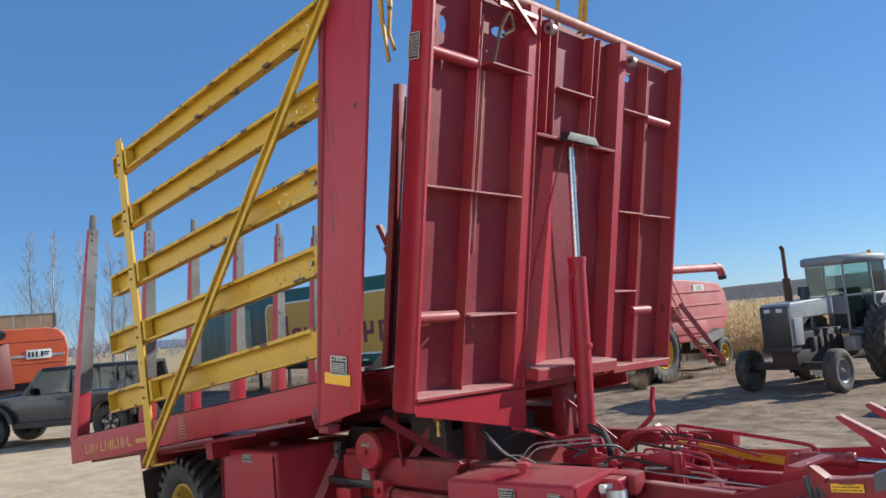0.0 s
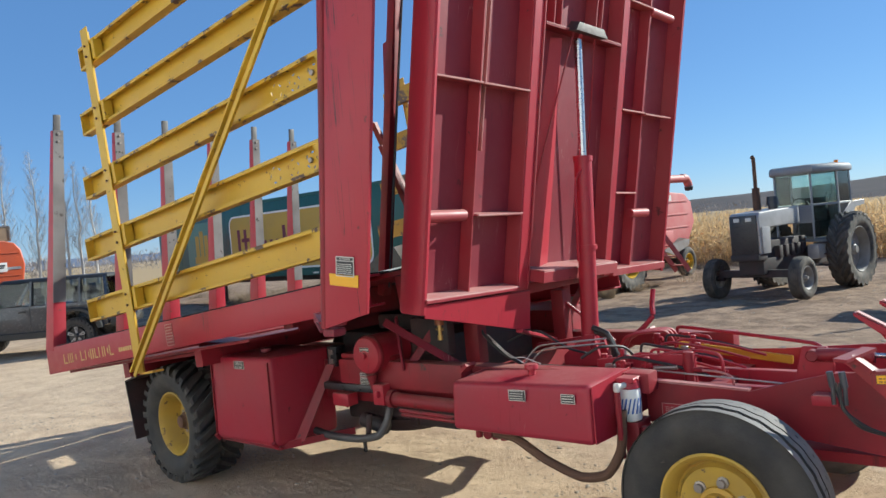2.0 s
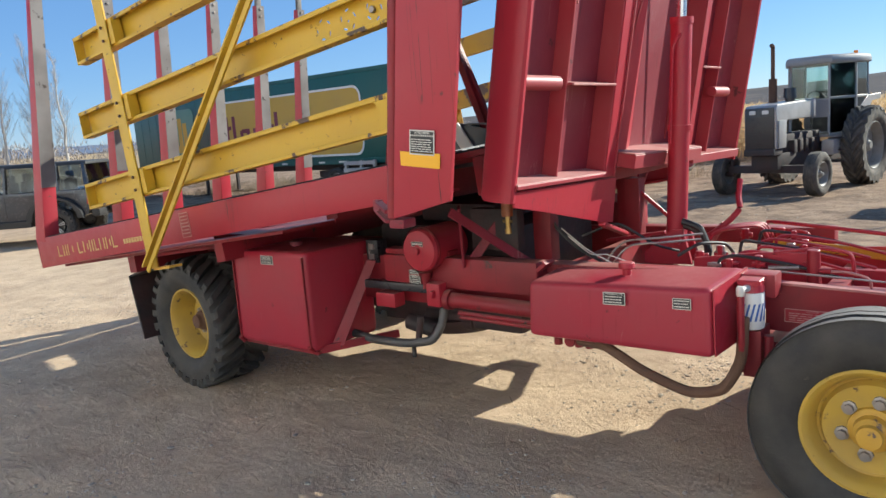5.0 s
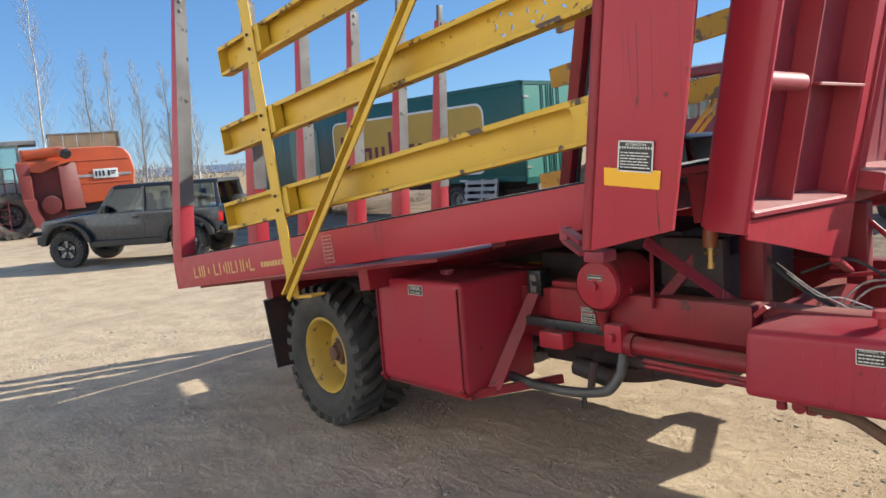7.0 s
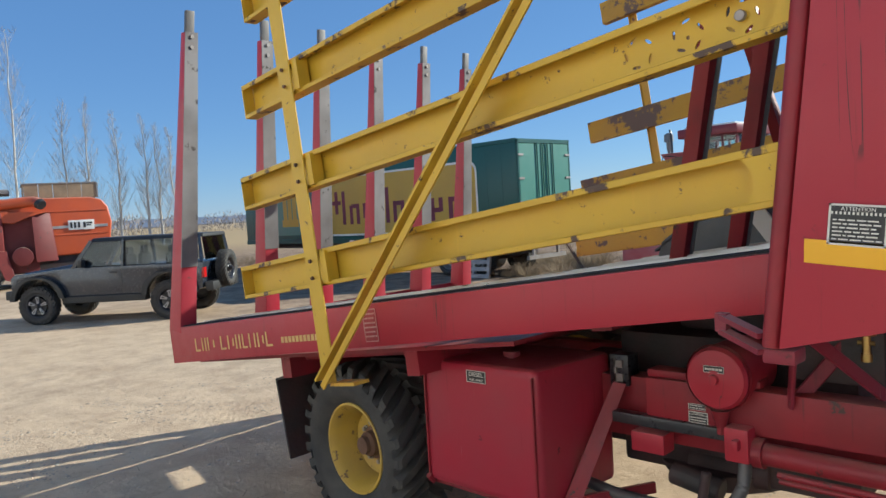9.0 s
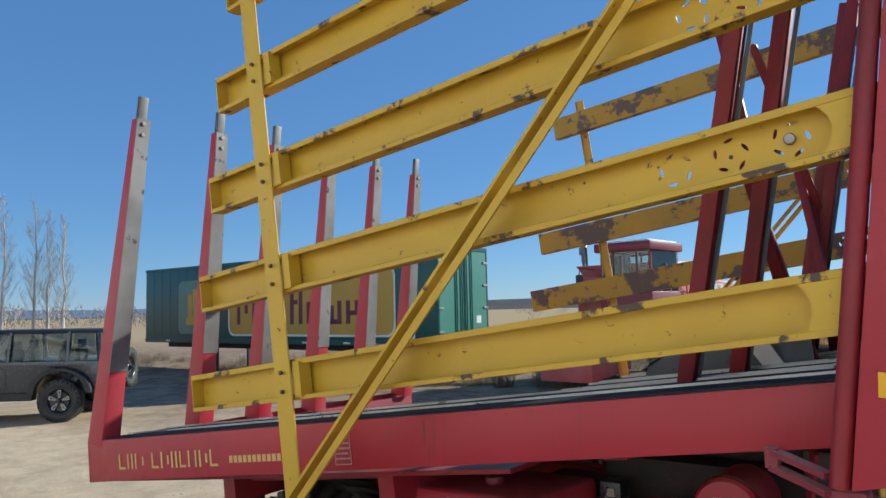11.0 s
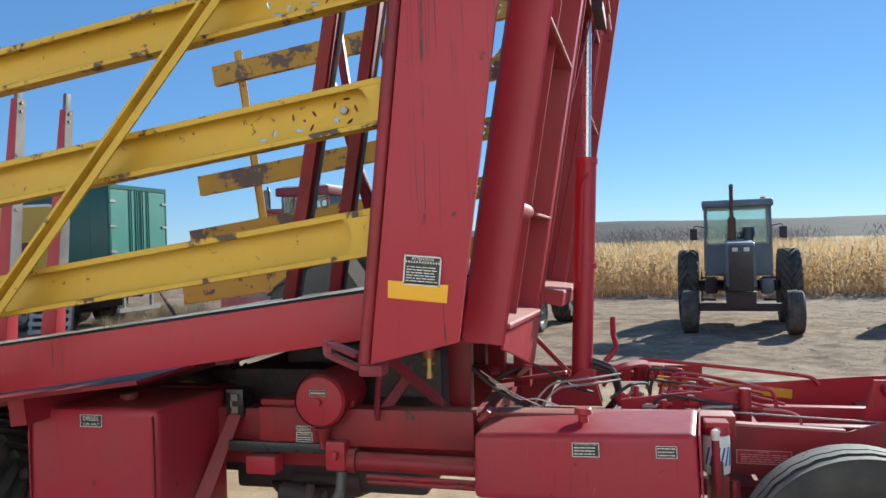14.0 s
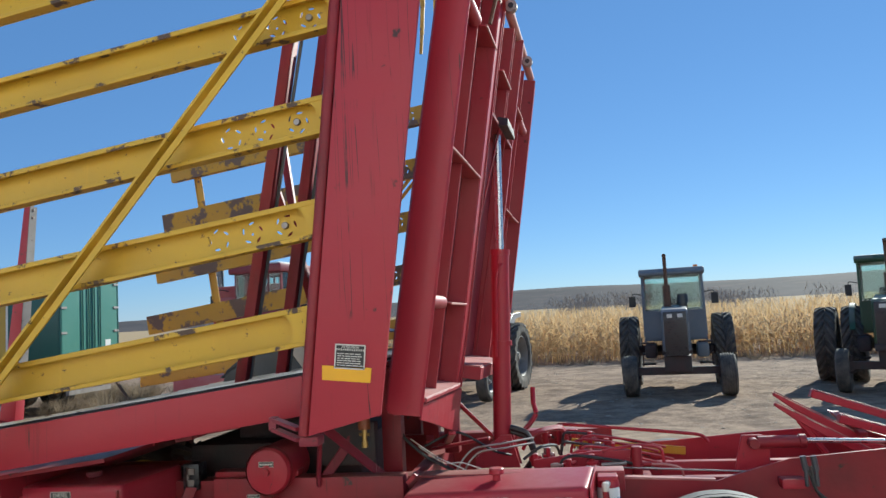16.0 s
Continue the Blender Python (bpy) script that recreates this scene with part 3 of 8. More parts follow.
def build_hills():
    # a low bare ridge behind the corn, falling to a haze-tinted blue range on one side
    for name, mat, radius, fall, label in (("backdrop_ridge", "hill", 1100, 350, "long low bare brown hill on the horizon"), ("backdrop_range", "haze_blue", 2900, 300, "mountain range on the horizon, tinted faint blue for haze")):
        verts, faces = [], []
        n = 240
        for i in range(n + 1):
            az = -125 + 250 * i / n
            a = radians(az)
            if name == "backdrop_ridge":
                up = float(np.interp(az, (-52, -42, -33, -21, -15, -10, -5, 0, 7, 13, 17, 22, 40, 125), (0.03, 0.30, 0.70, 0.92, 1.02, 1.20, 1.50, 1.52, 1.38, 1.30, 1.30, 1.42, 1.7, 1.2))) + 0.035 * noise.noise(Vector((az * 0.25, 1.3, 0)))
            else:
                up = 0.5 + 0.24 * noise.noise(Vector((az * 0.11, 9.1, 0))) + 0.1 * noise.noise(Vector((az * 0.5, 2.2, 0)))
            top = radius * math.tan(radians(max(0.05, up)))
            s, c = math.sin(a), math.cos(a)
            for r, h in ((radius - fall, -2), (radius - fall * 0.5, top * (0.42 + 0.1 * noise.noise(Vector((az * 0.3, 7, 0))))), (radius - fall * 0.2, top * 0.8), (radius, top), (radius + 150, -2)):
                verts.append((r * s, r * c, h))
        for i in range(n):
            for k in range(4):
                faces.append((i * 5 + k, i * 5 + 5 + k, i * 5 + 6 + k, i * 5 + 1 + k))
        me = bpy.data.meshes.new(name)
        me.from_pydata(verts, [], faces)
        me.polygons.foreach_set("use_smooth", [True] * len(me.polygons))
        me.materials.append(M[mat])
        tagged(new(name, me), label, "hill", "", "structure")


build_ground()
build_hills()


def build_bounce_wall():
    """An unseen pale wall added on the south side to bounce sun into the shade: ribbed sheets on a low plinth, under an
    eave.
    """
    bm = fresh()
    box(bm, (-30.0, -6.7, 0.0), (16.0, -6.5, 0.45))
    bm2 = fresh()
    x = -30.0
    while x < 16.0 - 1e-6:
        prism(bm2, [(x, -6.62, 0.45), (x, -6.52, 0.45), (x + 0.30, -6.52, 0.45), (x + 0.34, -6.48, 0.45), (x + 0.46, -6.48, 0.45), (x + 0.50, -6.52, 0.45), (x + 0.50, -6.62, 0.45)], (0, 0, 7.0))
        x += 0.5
    base = new("bounce_wall", mesh_of("bounce_wall", bm2, M["bounce_white"]))
    tagged(base, "added pale ribbed wall that bounces sun into the yard", "wall", "", "structure")
    part("plinth", bm, M["stone"], base, "plinth of the added wall")
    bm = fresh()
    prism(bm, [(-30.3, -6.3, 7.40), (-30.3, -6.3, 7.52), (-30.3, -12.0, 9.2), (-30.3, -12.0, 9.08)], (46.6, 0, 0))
    part("roof", bm, M["bounce_white"], base, "roof of the added wall")


build_bounce_wall()


# ------------------------------------------------------------------ wheels
def tyre_mesh(r, rim_r, w, lugs, style, mat):
    """Tyre about the y axis, outer side towards -y."""
    bm = fresh()
    turn = Matrix.Rotation(radians(90), 4, "X")
    h = w / 2
    prof = [(rim_r, -h * 0.58), (rim_r + 0.03, -h * 0.74), (rim_r + (r - rim_r) * 0.35, -h * 0.94), (rim_r + (r - rim_r) * 0.6, -h), (r - 0.055, -h * 0.94), (r - 0.02, -h * 0.8), (r - 0.006, -h * 0.45), (r, 0), (r - 0.006, h * 0.45), (r - 0.02, h * 0.8), (r - 0.055, h * 0.94), (rim_r + (r - rim_r) * 0.6, h), (rim_r + (r - rim_r) * 0.35, h * 0.94), (rim_r + 0.03, h * 0.74), (rim_r, h * 0.58)]
    if style == "rib":
        p2 = []
        for k in range(6):
            a, b = -h * 0.85 + k * h * 0.283, -h * 0.85 + (k + 1) * h * 0.283 - 0.014
            top = r - 0.02 * (abs((a + b) / 2) / h) ** 2
            p2 += [(top - 0.012, a), (top, a + 0.004), (top, b - 0.004), (top - 0.012, b)]
        prof = prof[:5] + p2 + prof[-5:]
    if style == "rib":
        lathe(bm, prof, turn, 56)
        return mesh_of("tyre", bm, mat, None, True, 40)
    # one skin: the bars of each half stand half a pitch apart and sweep back to the shoulder
    deep = 0.018 if style == "lug" else 0.034
    lean = (0.17 if style == "lug" else 0.42) * (0.9 / r)
    q = 0.22 if style == "lug" else 0.16
    steps = (0.0, q, 0.5 - q, 0.5, 0.5 + q, 1 - q)
    half = [(0.99, -0.055, -0.012), (0.93, -0.042, deep * 0.5), (0.52, -0.026, deep), (0.07, -0.024, deep)]
    cols = [(rad, y, rad, 0.0) for rad, y in prof[:5]]
    cols += [(r + lo, -h * t, r + hi, t) for t, lo, hi in half] + [(r - 0.024, 0.0, r - 0.024, 0.0)] + [(r + lo, h * t, r + hi, t) for t, lo, hi in half[::-1]]
    cols += [(rad, y, rad, 0.0) for rad, y in prof[-5:]]
    grid = []
    for i in range(lugs):
        for k, f in enumerate(steps):
            row = []
            for lo, y, hi, t in cols:
                a = 2 * math.pi * (i + f) / lugs - (lean * t if t else (lean if abs(y) > h * 0.3 else 0.0))
                up = k in ((2, 3, 4) if y < 0 else (5, 0, 1))
                rad = hi if up else lo
                row.append(bm.verts.new((rad * math.cos(a), y, rad * math.sin(a))))
            grid.append(row)
    for a, b in zip(grid, grid[1:] + grid[:1]):
        for c in range(len(cols) - 1):
            bm.faces.new((a[c], a[c + 1], b[c + 1], b[c]))
    return mesh_of("tyre", bm, mat, None, True, 40)


def wheel(parent, place, r, rim_r, w, rim_mat, tyre_mat, style="lug", lugs=18, dish=0.3, bolts=6, turn=0.0, label="", hub_mat=None, name="wheel", tread=None, hub=0.26, nut_size=1.0):
    """Rim disc as the wheel, with tyre, hub and bolts under it. dish: how far the disc sits in from the outer side."""
    h = w / 2
    T = Matrix.Rotation(radians(90), 4, "X")
    bm = fresh()
    d = -h * 0.72 + dish
    # outer side towards -y, which is +z of the turned lathe
    prof = [(rim_r + 0.034, h * 0.70), (rim_r + 0.034, h * 0.80), (rim_r + 0.022, h * 0.81), (rim_r + 0.006, h * 0.72), (rim_r - 0.004, h * 0.60), (rim_r - 0.02, h * 0.2), (rim_r - 0.03, -d - 0.02), (rim_r * 0.80, -d + 0.012), (rim_r * 0.58, -d), (rim_r * 0.3, -d + 0.004), (0, -d + 0.004)]
    lathe(bm, prof, T, 48)
    lathe(bm, [(rim_r - 0.03, -d - 0.02), (rim_r - 0.02, -h * 0.5), (rim_r + 0.028, -h * 0.66), (rim_r + 0.028, -h * 0.74)], T, 48)
    me = mesh_of("wheel", bm, rim_mat, None, True, 35)
    wh = new(name, me)
    wh.parent = parent
    wh.matrix_basis = pose(*place, 0, 0, turn)
    if label:
        tagged(wh, label)
    ty = new("tyre", tyre_mesh(r, rim_r, w, lugs, style, tyre_mat))
    ty.parent = wh
    if tread:
        # the running surface, pale with dust, grooved
        bm = fresh()
        for k in range(4):
            a, b = -h * 0.85 + k * h * 0.425, -h * 0.85 + (k + 1) * h * 0.425 - 0.004
            top = r + 0.003 - 0.02 * (abs((a + b) / 2) / h) ** 2
            seg = []
            for j in range(97):
                q = 2 * math.pi * j / 96
                z = 0.006 * math.sin(q * 30)
                seg.append([bm.verts.new((top * math.cos(q), y + (z if e else 0), top * math.sin(q))) for e, y in ((k > 0, a + 0.004), (k < 3, b - 0.004))])
            for s0, s1 in zip(seg, seg[1:]):
                bm.faces.new((s0[0], s1[0], s1[1], s0[1]))
        bmesh.ops.recalc_face_normals(bm, faces=bm.faces)
        tb = new("tread_band", mesh_of("tread_band", bm, tread, None, True, 40))
        tb.parent = wh
        tagged(tb, "dusty pale running surface of the tyre")
    bm = fresh()
    hr = rim_r * hub
    lathe(bm, [(hr * 1.35, -d), (hr * 1.3, -d + 0.02), (hr, -d + 0.03), (hr * 0.95, -d + 0.07), (hr * 0.72, -d + 0.085), (hr * 0.66, -d + 0.11), (0, -d + 0.115)], T, 24)
    hb = new("hub", mesh_of("hub", bm, hub_mat or rim_mat, None, True, 35))
    hb.parent = wh
    bm = fresh()
    lathe(bm, [(z * nut_size, y * nut_size) for z, y in ((0.021, 0), (0.021, 0.008), (0.014, 0.01), (0.014, 0.026), (0, 0.028))], T, 8)
    nut = mesh_of("wheel_nut", bm, M["steel"], None, True, 30)
    for k in range(bolts):
        a = 2 * math.pi * (k + 0.3) / bolts
        o = new("wheel_nut", nut)
        o.parent = wh
        o.location = (rim_r * 0.5 * math.cos(a), d - 0.002, rim_r * 0.5 * math.sin(a))
    return wh


# ------------------------------------------------------------------ the bale wagon
MID = 4.475
OFF = Vector((-4.0, MID, 0))
wagon = thing("bale_wagon", OFF, "weathered red bale wagon with a tilted bed and yellow side rails", "bale wagon")
TH = radians(7.63)
CT, ST = math.cos(TH), math.sin(TH)


def B(u, y, w):
    """The tilted bed's own lengths: along, across, upwards from it."""
    return Vector((-7.42 + u * CT - w * ST, y, 0.835 + u * ST + w * CT))


TB = radians(7.28)


def D(u, y, w):
    """As B, for the load bed, which lies a little flatter than the rails."""
    return Vector((-7.42 + u * math.cos(TB) - w * math.sin(TB), y, 0.838 + u * math.sin(TB) + w * math.cos(TB)))


def mir(y, far):
    return 2 * MID - y if far else y


# bed: two side beams, rear and front cross members, deck strips
bed = fresh()
holed(bed, [(0.095, 3.09), (2.90, 3.09), (2.90, 5.872), (0.095, 5.872)], [[(0.52, 4.33), (1.03, 4.33), (1.03, 4.80), (0.52, 4.80)]], lambda a, b, d: D(a, b, 0.0 - d), 0.02)
bed = part("load_bed", bed, M["red_dark"], wagon, "", True)
for lo, hi in (((0.095, 3.09, 0.205), (2.90, 3.50, 0.232)), ((2.905, 3.09, 0.205), (4.445, 5.83, 0.232)), ((2.905, 3.52, -0.018), (2.917, 5.83, 0.204))):
    bm = fresh()
    box(bm, lo, hi, D)
    part("deck_plate", bm, M["red_dark"], bed, "", True)
for u in (0.0, 1.1, 2.2, 3.3, 4.35):
    bm = fresh()
    low = 0.0 < u < 3.0
    box(bm, (u, 3.09, -0.14 if low else 0.02), (u + 0.09, 5.93, -0.021 if low else 0.2), D)
    part("bed_cross_member", bm, M["red_dark"], bed, "", True)
for far in (False, True):
    bm = fresh()
    chan = [(2.955, 0.0), (2.955, 0.240), (3.075, 0.240), (3.075, 0.227), (2.969, 0.227), (2.969, 0.013), (3.075, 0.013), (3.075, 0.0)]
    dw = -0.235 if far else 0.0
    loft(bm, [[D(u, mir(y, far), w + dw + (lift if w < 0.1 else 0.0)) for y, w in chan] for u, lift in ((0, 0.0), (4.26, 0.06))])
    soften(bm, 0.004, 2)
    part("side_beam", bm, M["red"], bed, "faded red side beam" if not far else "", True)
    bm = fresh()
    ya, yb = sorted((mir(2.975, far), mir(3.16, far)))
    box(bm, (0.03, ya, 0.2415 + dw), (4.25, yb, 0.249 + dw), D)
    part("edge_strip", bm, M["deck"], bed, "dull worn steel strip", True)
bm = fresh()
box(bm, (-0.012, 2.955, 0.0), (0.0, 5.995, 0.242), D)
part("rear_plate", bm, M["red"], bed, "", True)
for k in range(7):
    bm = fresh()
    y = 3.19 + k * 0.385
    runs = ((0.02, 4.45),) if k == 0 else ((2.91, 4.45),)
    for u0, u1 in runs:
        box(bm, (u0, y, 0.235), (u1, y + 0.30, 0.247), D)
    strip = part("deck_strip", bm, M["deck"], bed, "dark worn steel deck strip", True)
    for e in (y + 0.004, y + 0.278):
        bm = fresh()
        for u0, u1 in runs:
            box(bm, (u0, e, 0.2475), (u1, e + 0.016, 0.2565), D)
        part("strip_lip", bm, M["bright_lip"], strip, "bright worn lip", True)

# the curved dark plate at the front of the deck, with a pale worn strap over it
bm = fresh()
arc = [(-4.36 + 0.78 * k / 9, 1.42 + 0.33 * math.sin(math.pi * (0.10 + 0.52 * k / 9))) for k in range(10)]
prism(bm, [(x, 4.0, z) for x, z in arc] + [(x, 4.0, z - 0.010) for x, z in arc[::-1]], (0, 1.6, 0))
part("curved_plate", bm, M["dark_steel"], bed, "curved blued steel plate", True)
bm = fresh()
prism(bm, [(-4.36, 4.0, 1.43), (-4.32, 4.0, 1.56), (-4.1, 4.0, 1.72), (-3.86, 4.0, 1.755), (-3.62, 4.0, 1.70), (-3.60, 4.0, 1.50)], (0, 0.01, 0))
part("side_sheet", bm, M["dark_steel"], bed, "", True)
bm = fresh()
prism(bm, [(-3.94, 3.975, 1.742), (-3.85, 3.975, 1.757), (-3.715, 3.975, 1.56), (-3.80, 3.975, 1.545)], (0, 0.012, 0))
part("pale_strap", bm, M["white"], bed, "pale worn strap", True)
bm = fresh()
beam(bm, (-4.62, 3.9, 1.29), (-4.40, 3.9, 1.42), 0.05, 0.03, (0, 1, 0))
part("yellow_stay", bm, M["yellow"], bed, "short yellow stay", True)

# six upright tines at the rear of the bed, bare steel where bales rub
for k, y in enumerate((3.13, 3.68, 4.18, 4.73, 5.28, 5.82)):
    foot, top = Vector((-7.375, y - (0.12 if k == 0 else 0), 1.06)), Vector((-7.23 if k == 0 else -7.18, y + 0.01, 3.06))
    ax = (top - foot).normalized()
    sx = Vector((ax.z, 0, -ax.x))

    def post(a, b, c):
        return foot + sx * a + Vector((0, 1, 0)) * b + ax * c

    lng = (top - foot).length
    bm = fresh()
    c = [(-0.085, -0.06, 0), (0.075, -0.06, 0), (0.075, 0.06, 0), (-0.085, 0.06, 0), (-0.03, -0.042, lng), (0.035, -0.042, lng), (0.035, 0.042, lng), (-0.03, 0.042, lng)]
    quad_box(bm, [post(*p) for p in c])
    soften(bm, 0.008)
    t = part("tine", bm, M["tine_red"], wagon, "red tapered steel tine", True)
    bm = fresh()
    s = 0.22 + 0.05 * math.sin(k * 2.3)
    xa, xb = 0.0775 - 0.04 * s, 0.0375
    ya, yb = 0.062 - 0.018 * s, 0.0445
    quad_box(bm, [post(*p) for p in ((xa - 0.004, -ya, lng * s), (xa + 0.003, -ya, lng * s), (xa + 0.003, ya, lng * s), (xa - 0.004, ya, lng * s), (xb - 0.004, -yb, lng), (xb + 0.003, -yb, lng), (xb + 0.003, yb, lng), (xb - 0.004, yb, lng))])
    part("wear_face", bm, M["worn_tine"], t, "bare grey worn steel face", True)
    bm = fresh()
    box(bm, (-0.012, -0.03, lng - 0.22), (0.02, 0.03, lng + 0.145), post)
    soften(bm, 0.006)
    part("tip", bm, M["tip_steel"], t, "dull grey steel extension tip", True)
    for z in (lng - 0.03, lng - 0.1):
        bm = fresh()
        cyl(bm, post(0.034, 0.0, z), post(0.05, 0.0, z), 0.013, n=8)
        part("bolt", bm, M["steel"], t, "", True)

# yellow side rails: five channels, an upright and a diagonal on each side
RAIL_TOP = [0.521, 0.982, 1.440, 1.911, 2.380]
RAIL_IN = [1.38, 1.505, 1.64, 1.755, 1.885]
FAR_TOP = [0.48, 0.95, 1.415, 1.88, 2.35]
FAR_IN = [1.23, 1.38, 1.54, 1.69, 1.84]


def slot_ring(cx, cy, r, first=0.0):
    out = []
    for k in range(5):
        a = first + 2 * math.pi * k / 5
        px, py = cx + r * math.cos(a), cy + r * math.sin(a)
        out.append(oval(px, py, 0.0155, 0.0055, 8, a + math.pi / 2 + 0.25))
    return out


def build_side(far):
    plain = M["yellow_worn"] if far else M["yellow"]
    for i, (wt, u0) in enumerate(zip(FAR_TOP if far else RAIL_TOP, FAR_IN if far else RAIL_IN)):
        u1 = 4.30 + 0.30 * (wt - 0.54)
        paint = M["yellow"] if not far else M["yellow_worn"] if i == 0 else M["yellow_rusted"]
        w0 = wt - 0.172
        yf, yw = mir(2.752, far), mir(2.815, far)
        dy = 0.006 if not far else -0.006
        bm = fresh()
        cy = (wt + w0) / 2
        holes = []
        if i >= 1:
            for q in range(3):
                holes += slot_ring(u1 - 0.275 - 0.165 * q, cy + 0.006, 0.045, 0.3 * q)
            holes.append(oval(u1 - 0.44, cy, 0.007, 0.007, 6))
        holed(bm, [(u0, w0), (u1, w0), (u1, wt), (u0, wt)], holes, lambda a, b, d: B(a, yw + d, b), dy)
        ya, yb = sorted((yf, yw))
        box(bm, (u0 - 0.006, ya, w0), (u0 - 0.0005, yb, wt), B)
        # flanges with return lips
        along = B(1, 0, 0) - B(0, 0, 0)
        yi = yw - dy * 0.1
        flanges = [fresh(), fresh()]
        prism(flanges[0], [B(u0, y, w) for y, w in ((yf, wt - 0.024), (yf, wt), (yi, wt), (yi, wt - 0.007), (yf + dy, wt - 0.007), (yf + dy, wt - 0.024))], along * (u1 - 0.06 - u0))
        prism(flanges[1], [B(u0, y, w) for y, w in ((yf, w0 + 0.02), (yf, w0), (yi, w0), (yi, w0 + 0.007), (yf + dy, w0 + 0.007), (yf + dy, w0 + 0.02))], along * (u1 - 0.02 - u0))
        # rounded swage near the column end
        sw = []
        for k in range(9):
            a = radians(90 - k * 22.5)
            sw.append((u1 - 0.235 + 0.075 * math.cos(a), cy + 0.079 * math.sin(a)))
        for (a0, b0), (a1, b1) in zip(sw, sw[1:]):
            p, q = B(a0, yw, b0), B(a1, yw, b1)
            r = Vector((0, yf - yw, 0)) * 0.96
            o0, o1 = B(u1, yw, b0), B(u1, yw, b1)
            f = [bm.verts.new(p), bm.verts.new(q), bm.verts.new(q + r), bm.verts.new(p + r)]
            bm.faces.new(f)
            g = [bm.verts.new(p + r), bm.verts.new(q + r), bm.verts.new(o1 + r), bm.verts.new(o0 + r)]
            bm.faces.new(g)
        rail = part("side_rail", bm, paint, wagon, "yellow steel channel rail with rust chips" if not far else "rusty worn yellow channel rail", True)
        for fl in flanges:
            soften(fl, 0.002, 1)
            part("flange", fl, M["yellow_chipped"] if not far else paint, rail, "yellow flange with rust-chipped edge", True)
        if i >= 1:
            bm = fresh()
            y2 = yw + (-0.018 if not far else 0.018)
            p = B(u1 - 0.275, yw, cy + 0.006)
            q = Vector((p.x, y2, p.z))
            cyl(bm, p, q, 0.017, n=10)
            soften(bm, 0.003, 1)
            part("bolt", bm, M["steel"], rail, "", True)
        for bu, bw in ((2.055, 0.035), (2.055, -0.045)) if not far else ():
            bm = fresh()
            p = B(bu + 0.01, 2.716, cy + bw)
            cyl(bm, p, p + Vector((0, -0.010, 0)), 0.009, n=8)
            part("bolt", bm, M["rust"], rail, "", True)
        bm = fresh()
        yc, yd = sorted((mir(2.735, far), mir(2.80, far)))
        box(bm, (2.115, yc, w0 + 0.012), (2.155, yd, wt - 0.012), B)
        part("clip", bm, paint, rail, "", True)
    bm = fresh()
    ya, yb = sorted((mir(2.722, far), mir(2.732, far)))
    uu = 2.03 if far else 2.01
    box(bm, (uu, ya, -0.11), (uu + (0.07 if far else 0.1), yb, 2.47), B)
    ya, yb = sorted((mir(2.7325, far), mir(2.745 if far else 2.79, far)))
    box(bm, (uu, ya, -0.11), (uu + 0.008, yb, 2.47), B)
    soften(bm, 0.003, 1)
    part("rail_upright", bm, plain, wagon, "yellow steel upright", True)
    bm = fresh()
    y = mir(2.705, far)
    p0, p1 = Vector((-5.40, y, 1.02)), Vector((-3.0, y, 3.74))
    beam(bm, p0, p1, 0.012, 0.075, (0, 1, 0))
    s = -0.02 if not far else 0.02
    beam(bm, p0 + Vector((0.034, s, -0.029)), p1 + Vector((0.034, s, -0.029)), 0.03, 0.010, (0, 1, 0))
    part("rail_brace", bm, plain, wagon, "yellow diagonal brace", True)
    bm = fresh()
    ya, yb = sorted((mir(2.71, far), mir(2.80, far)))
    box(bm, (2.08, ya, -0.12), (2.26, yb, -0.105), B)
    part("rail_bracket", bm, M["yellow_worn"], wagon, "", True)


build_side(False)
build_side(True)
bm = fresh()
prism(bm, [(-6.27, 6.15, 1.295), (-6.27, 6.15, 1.365), (-5.24, 6.15, 1.49), (-5.24, 6.15, 1.42)], (0, 0.03, 0))
part("lower_board", bm, M["yellow_worn"], wagon, "worn yellow lower board", True)

# tall front columns beside the bed
LEAN_C = Vector((0.115, 0, 1.0))


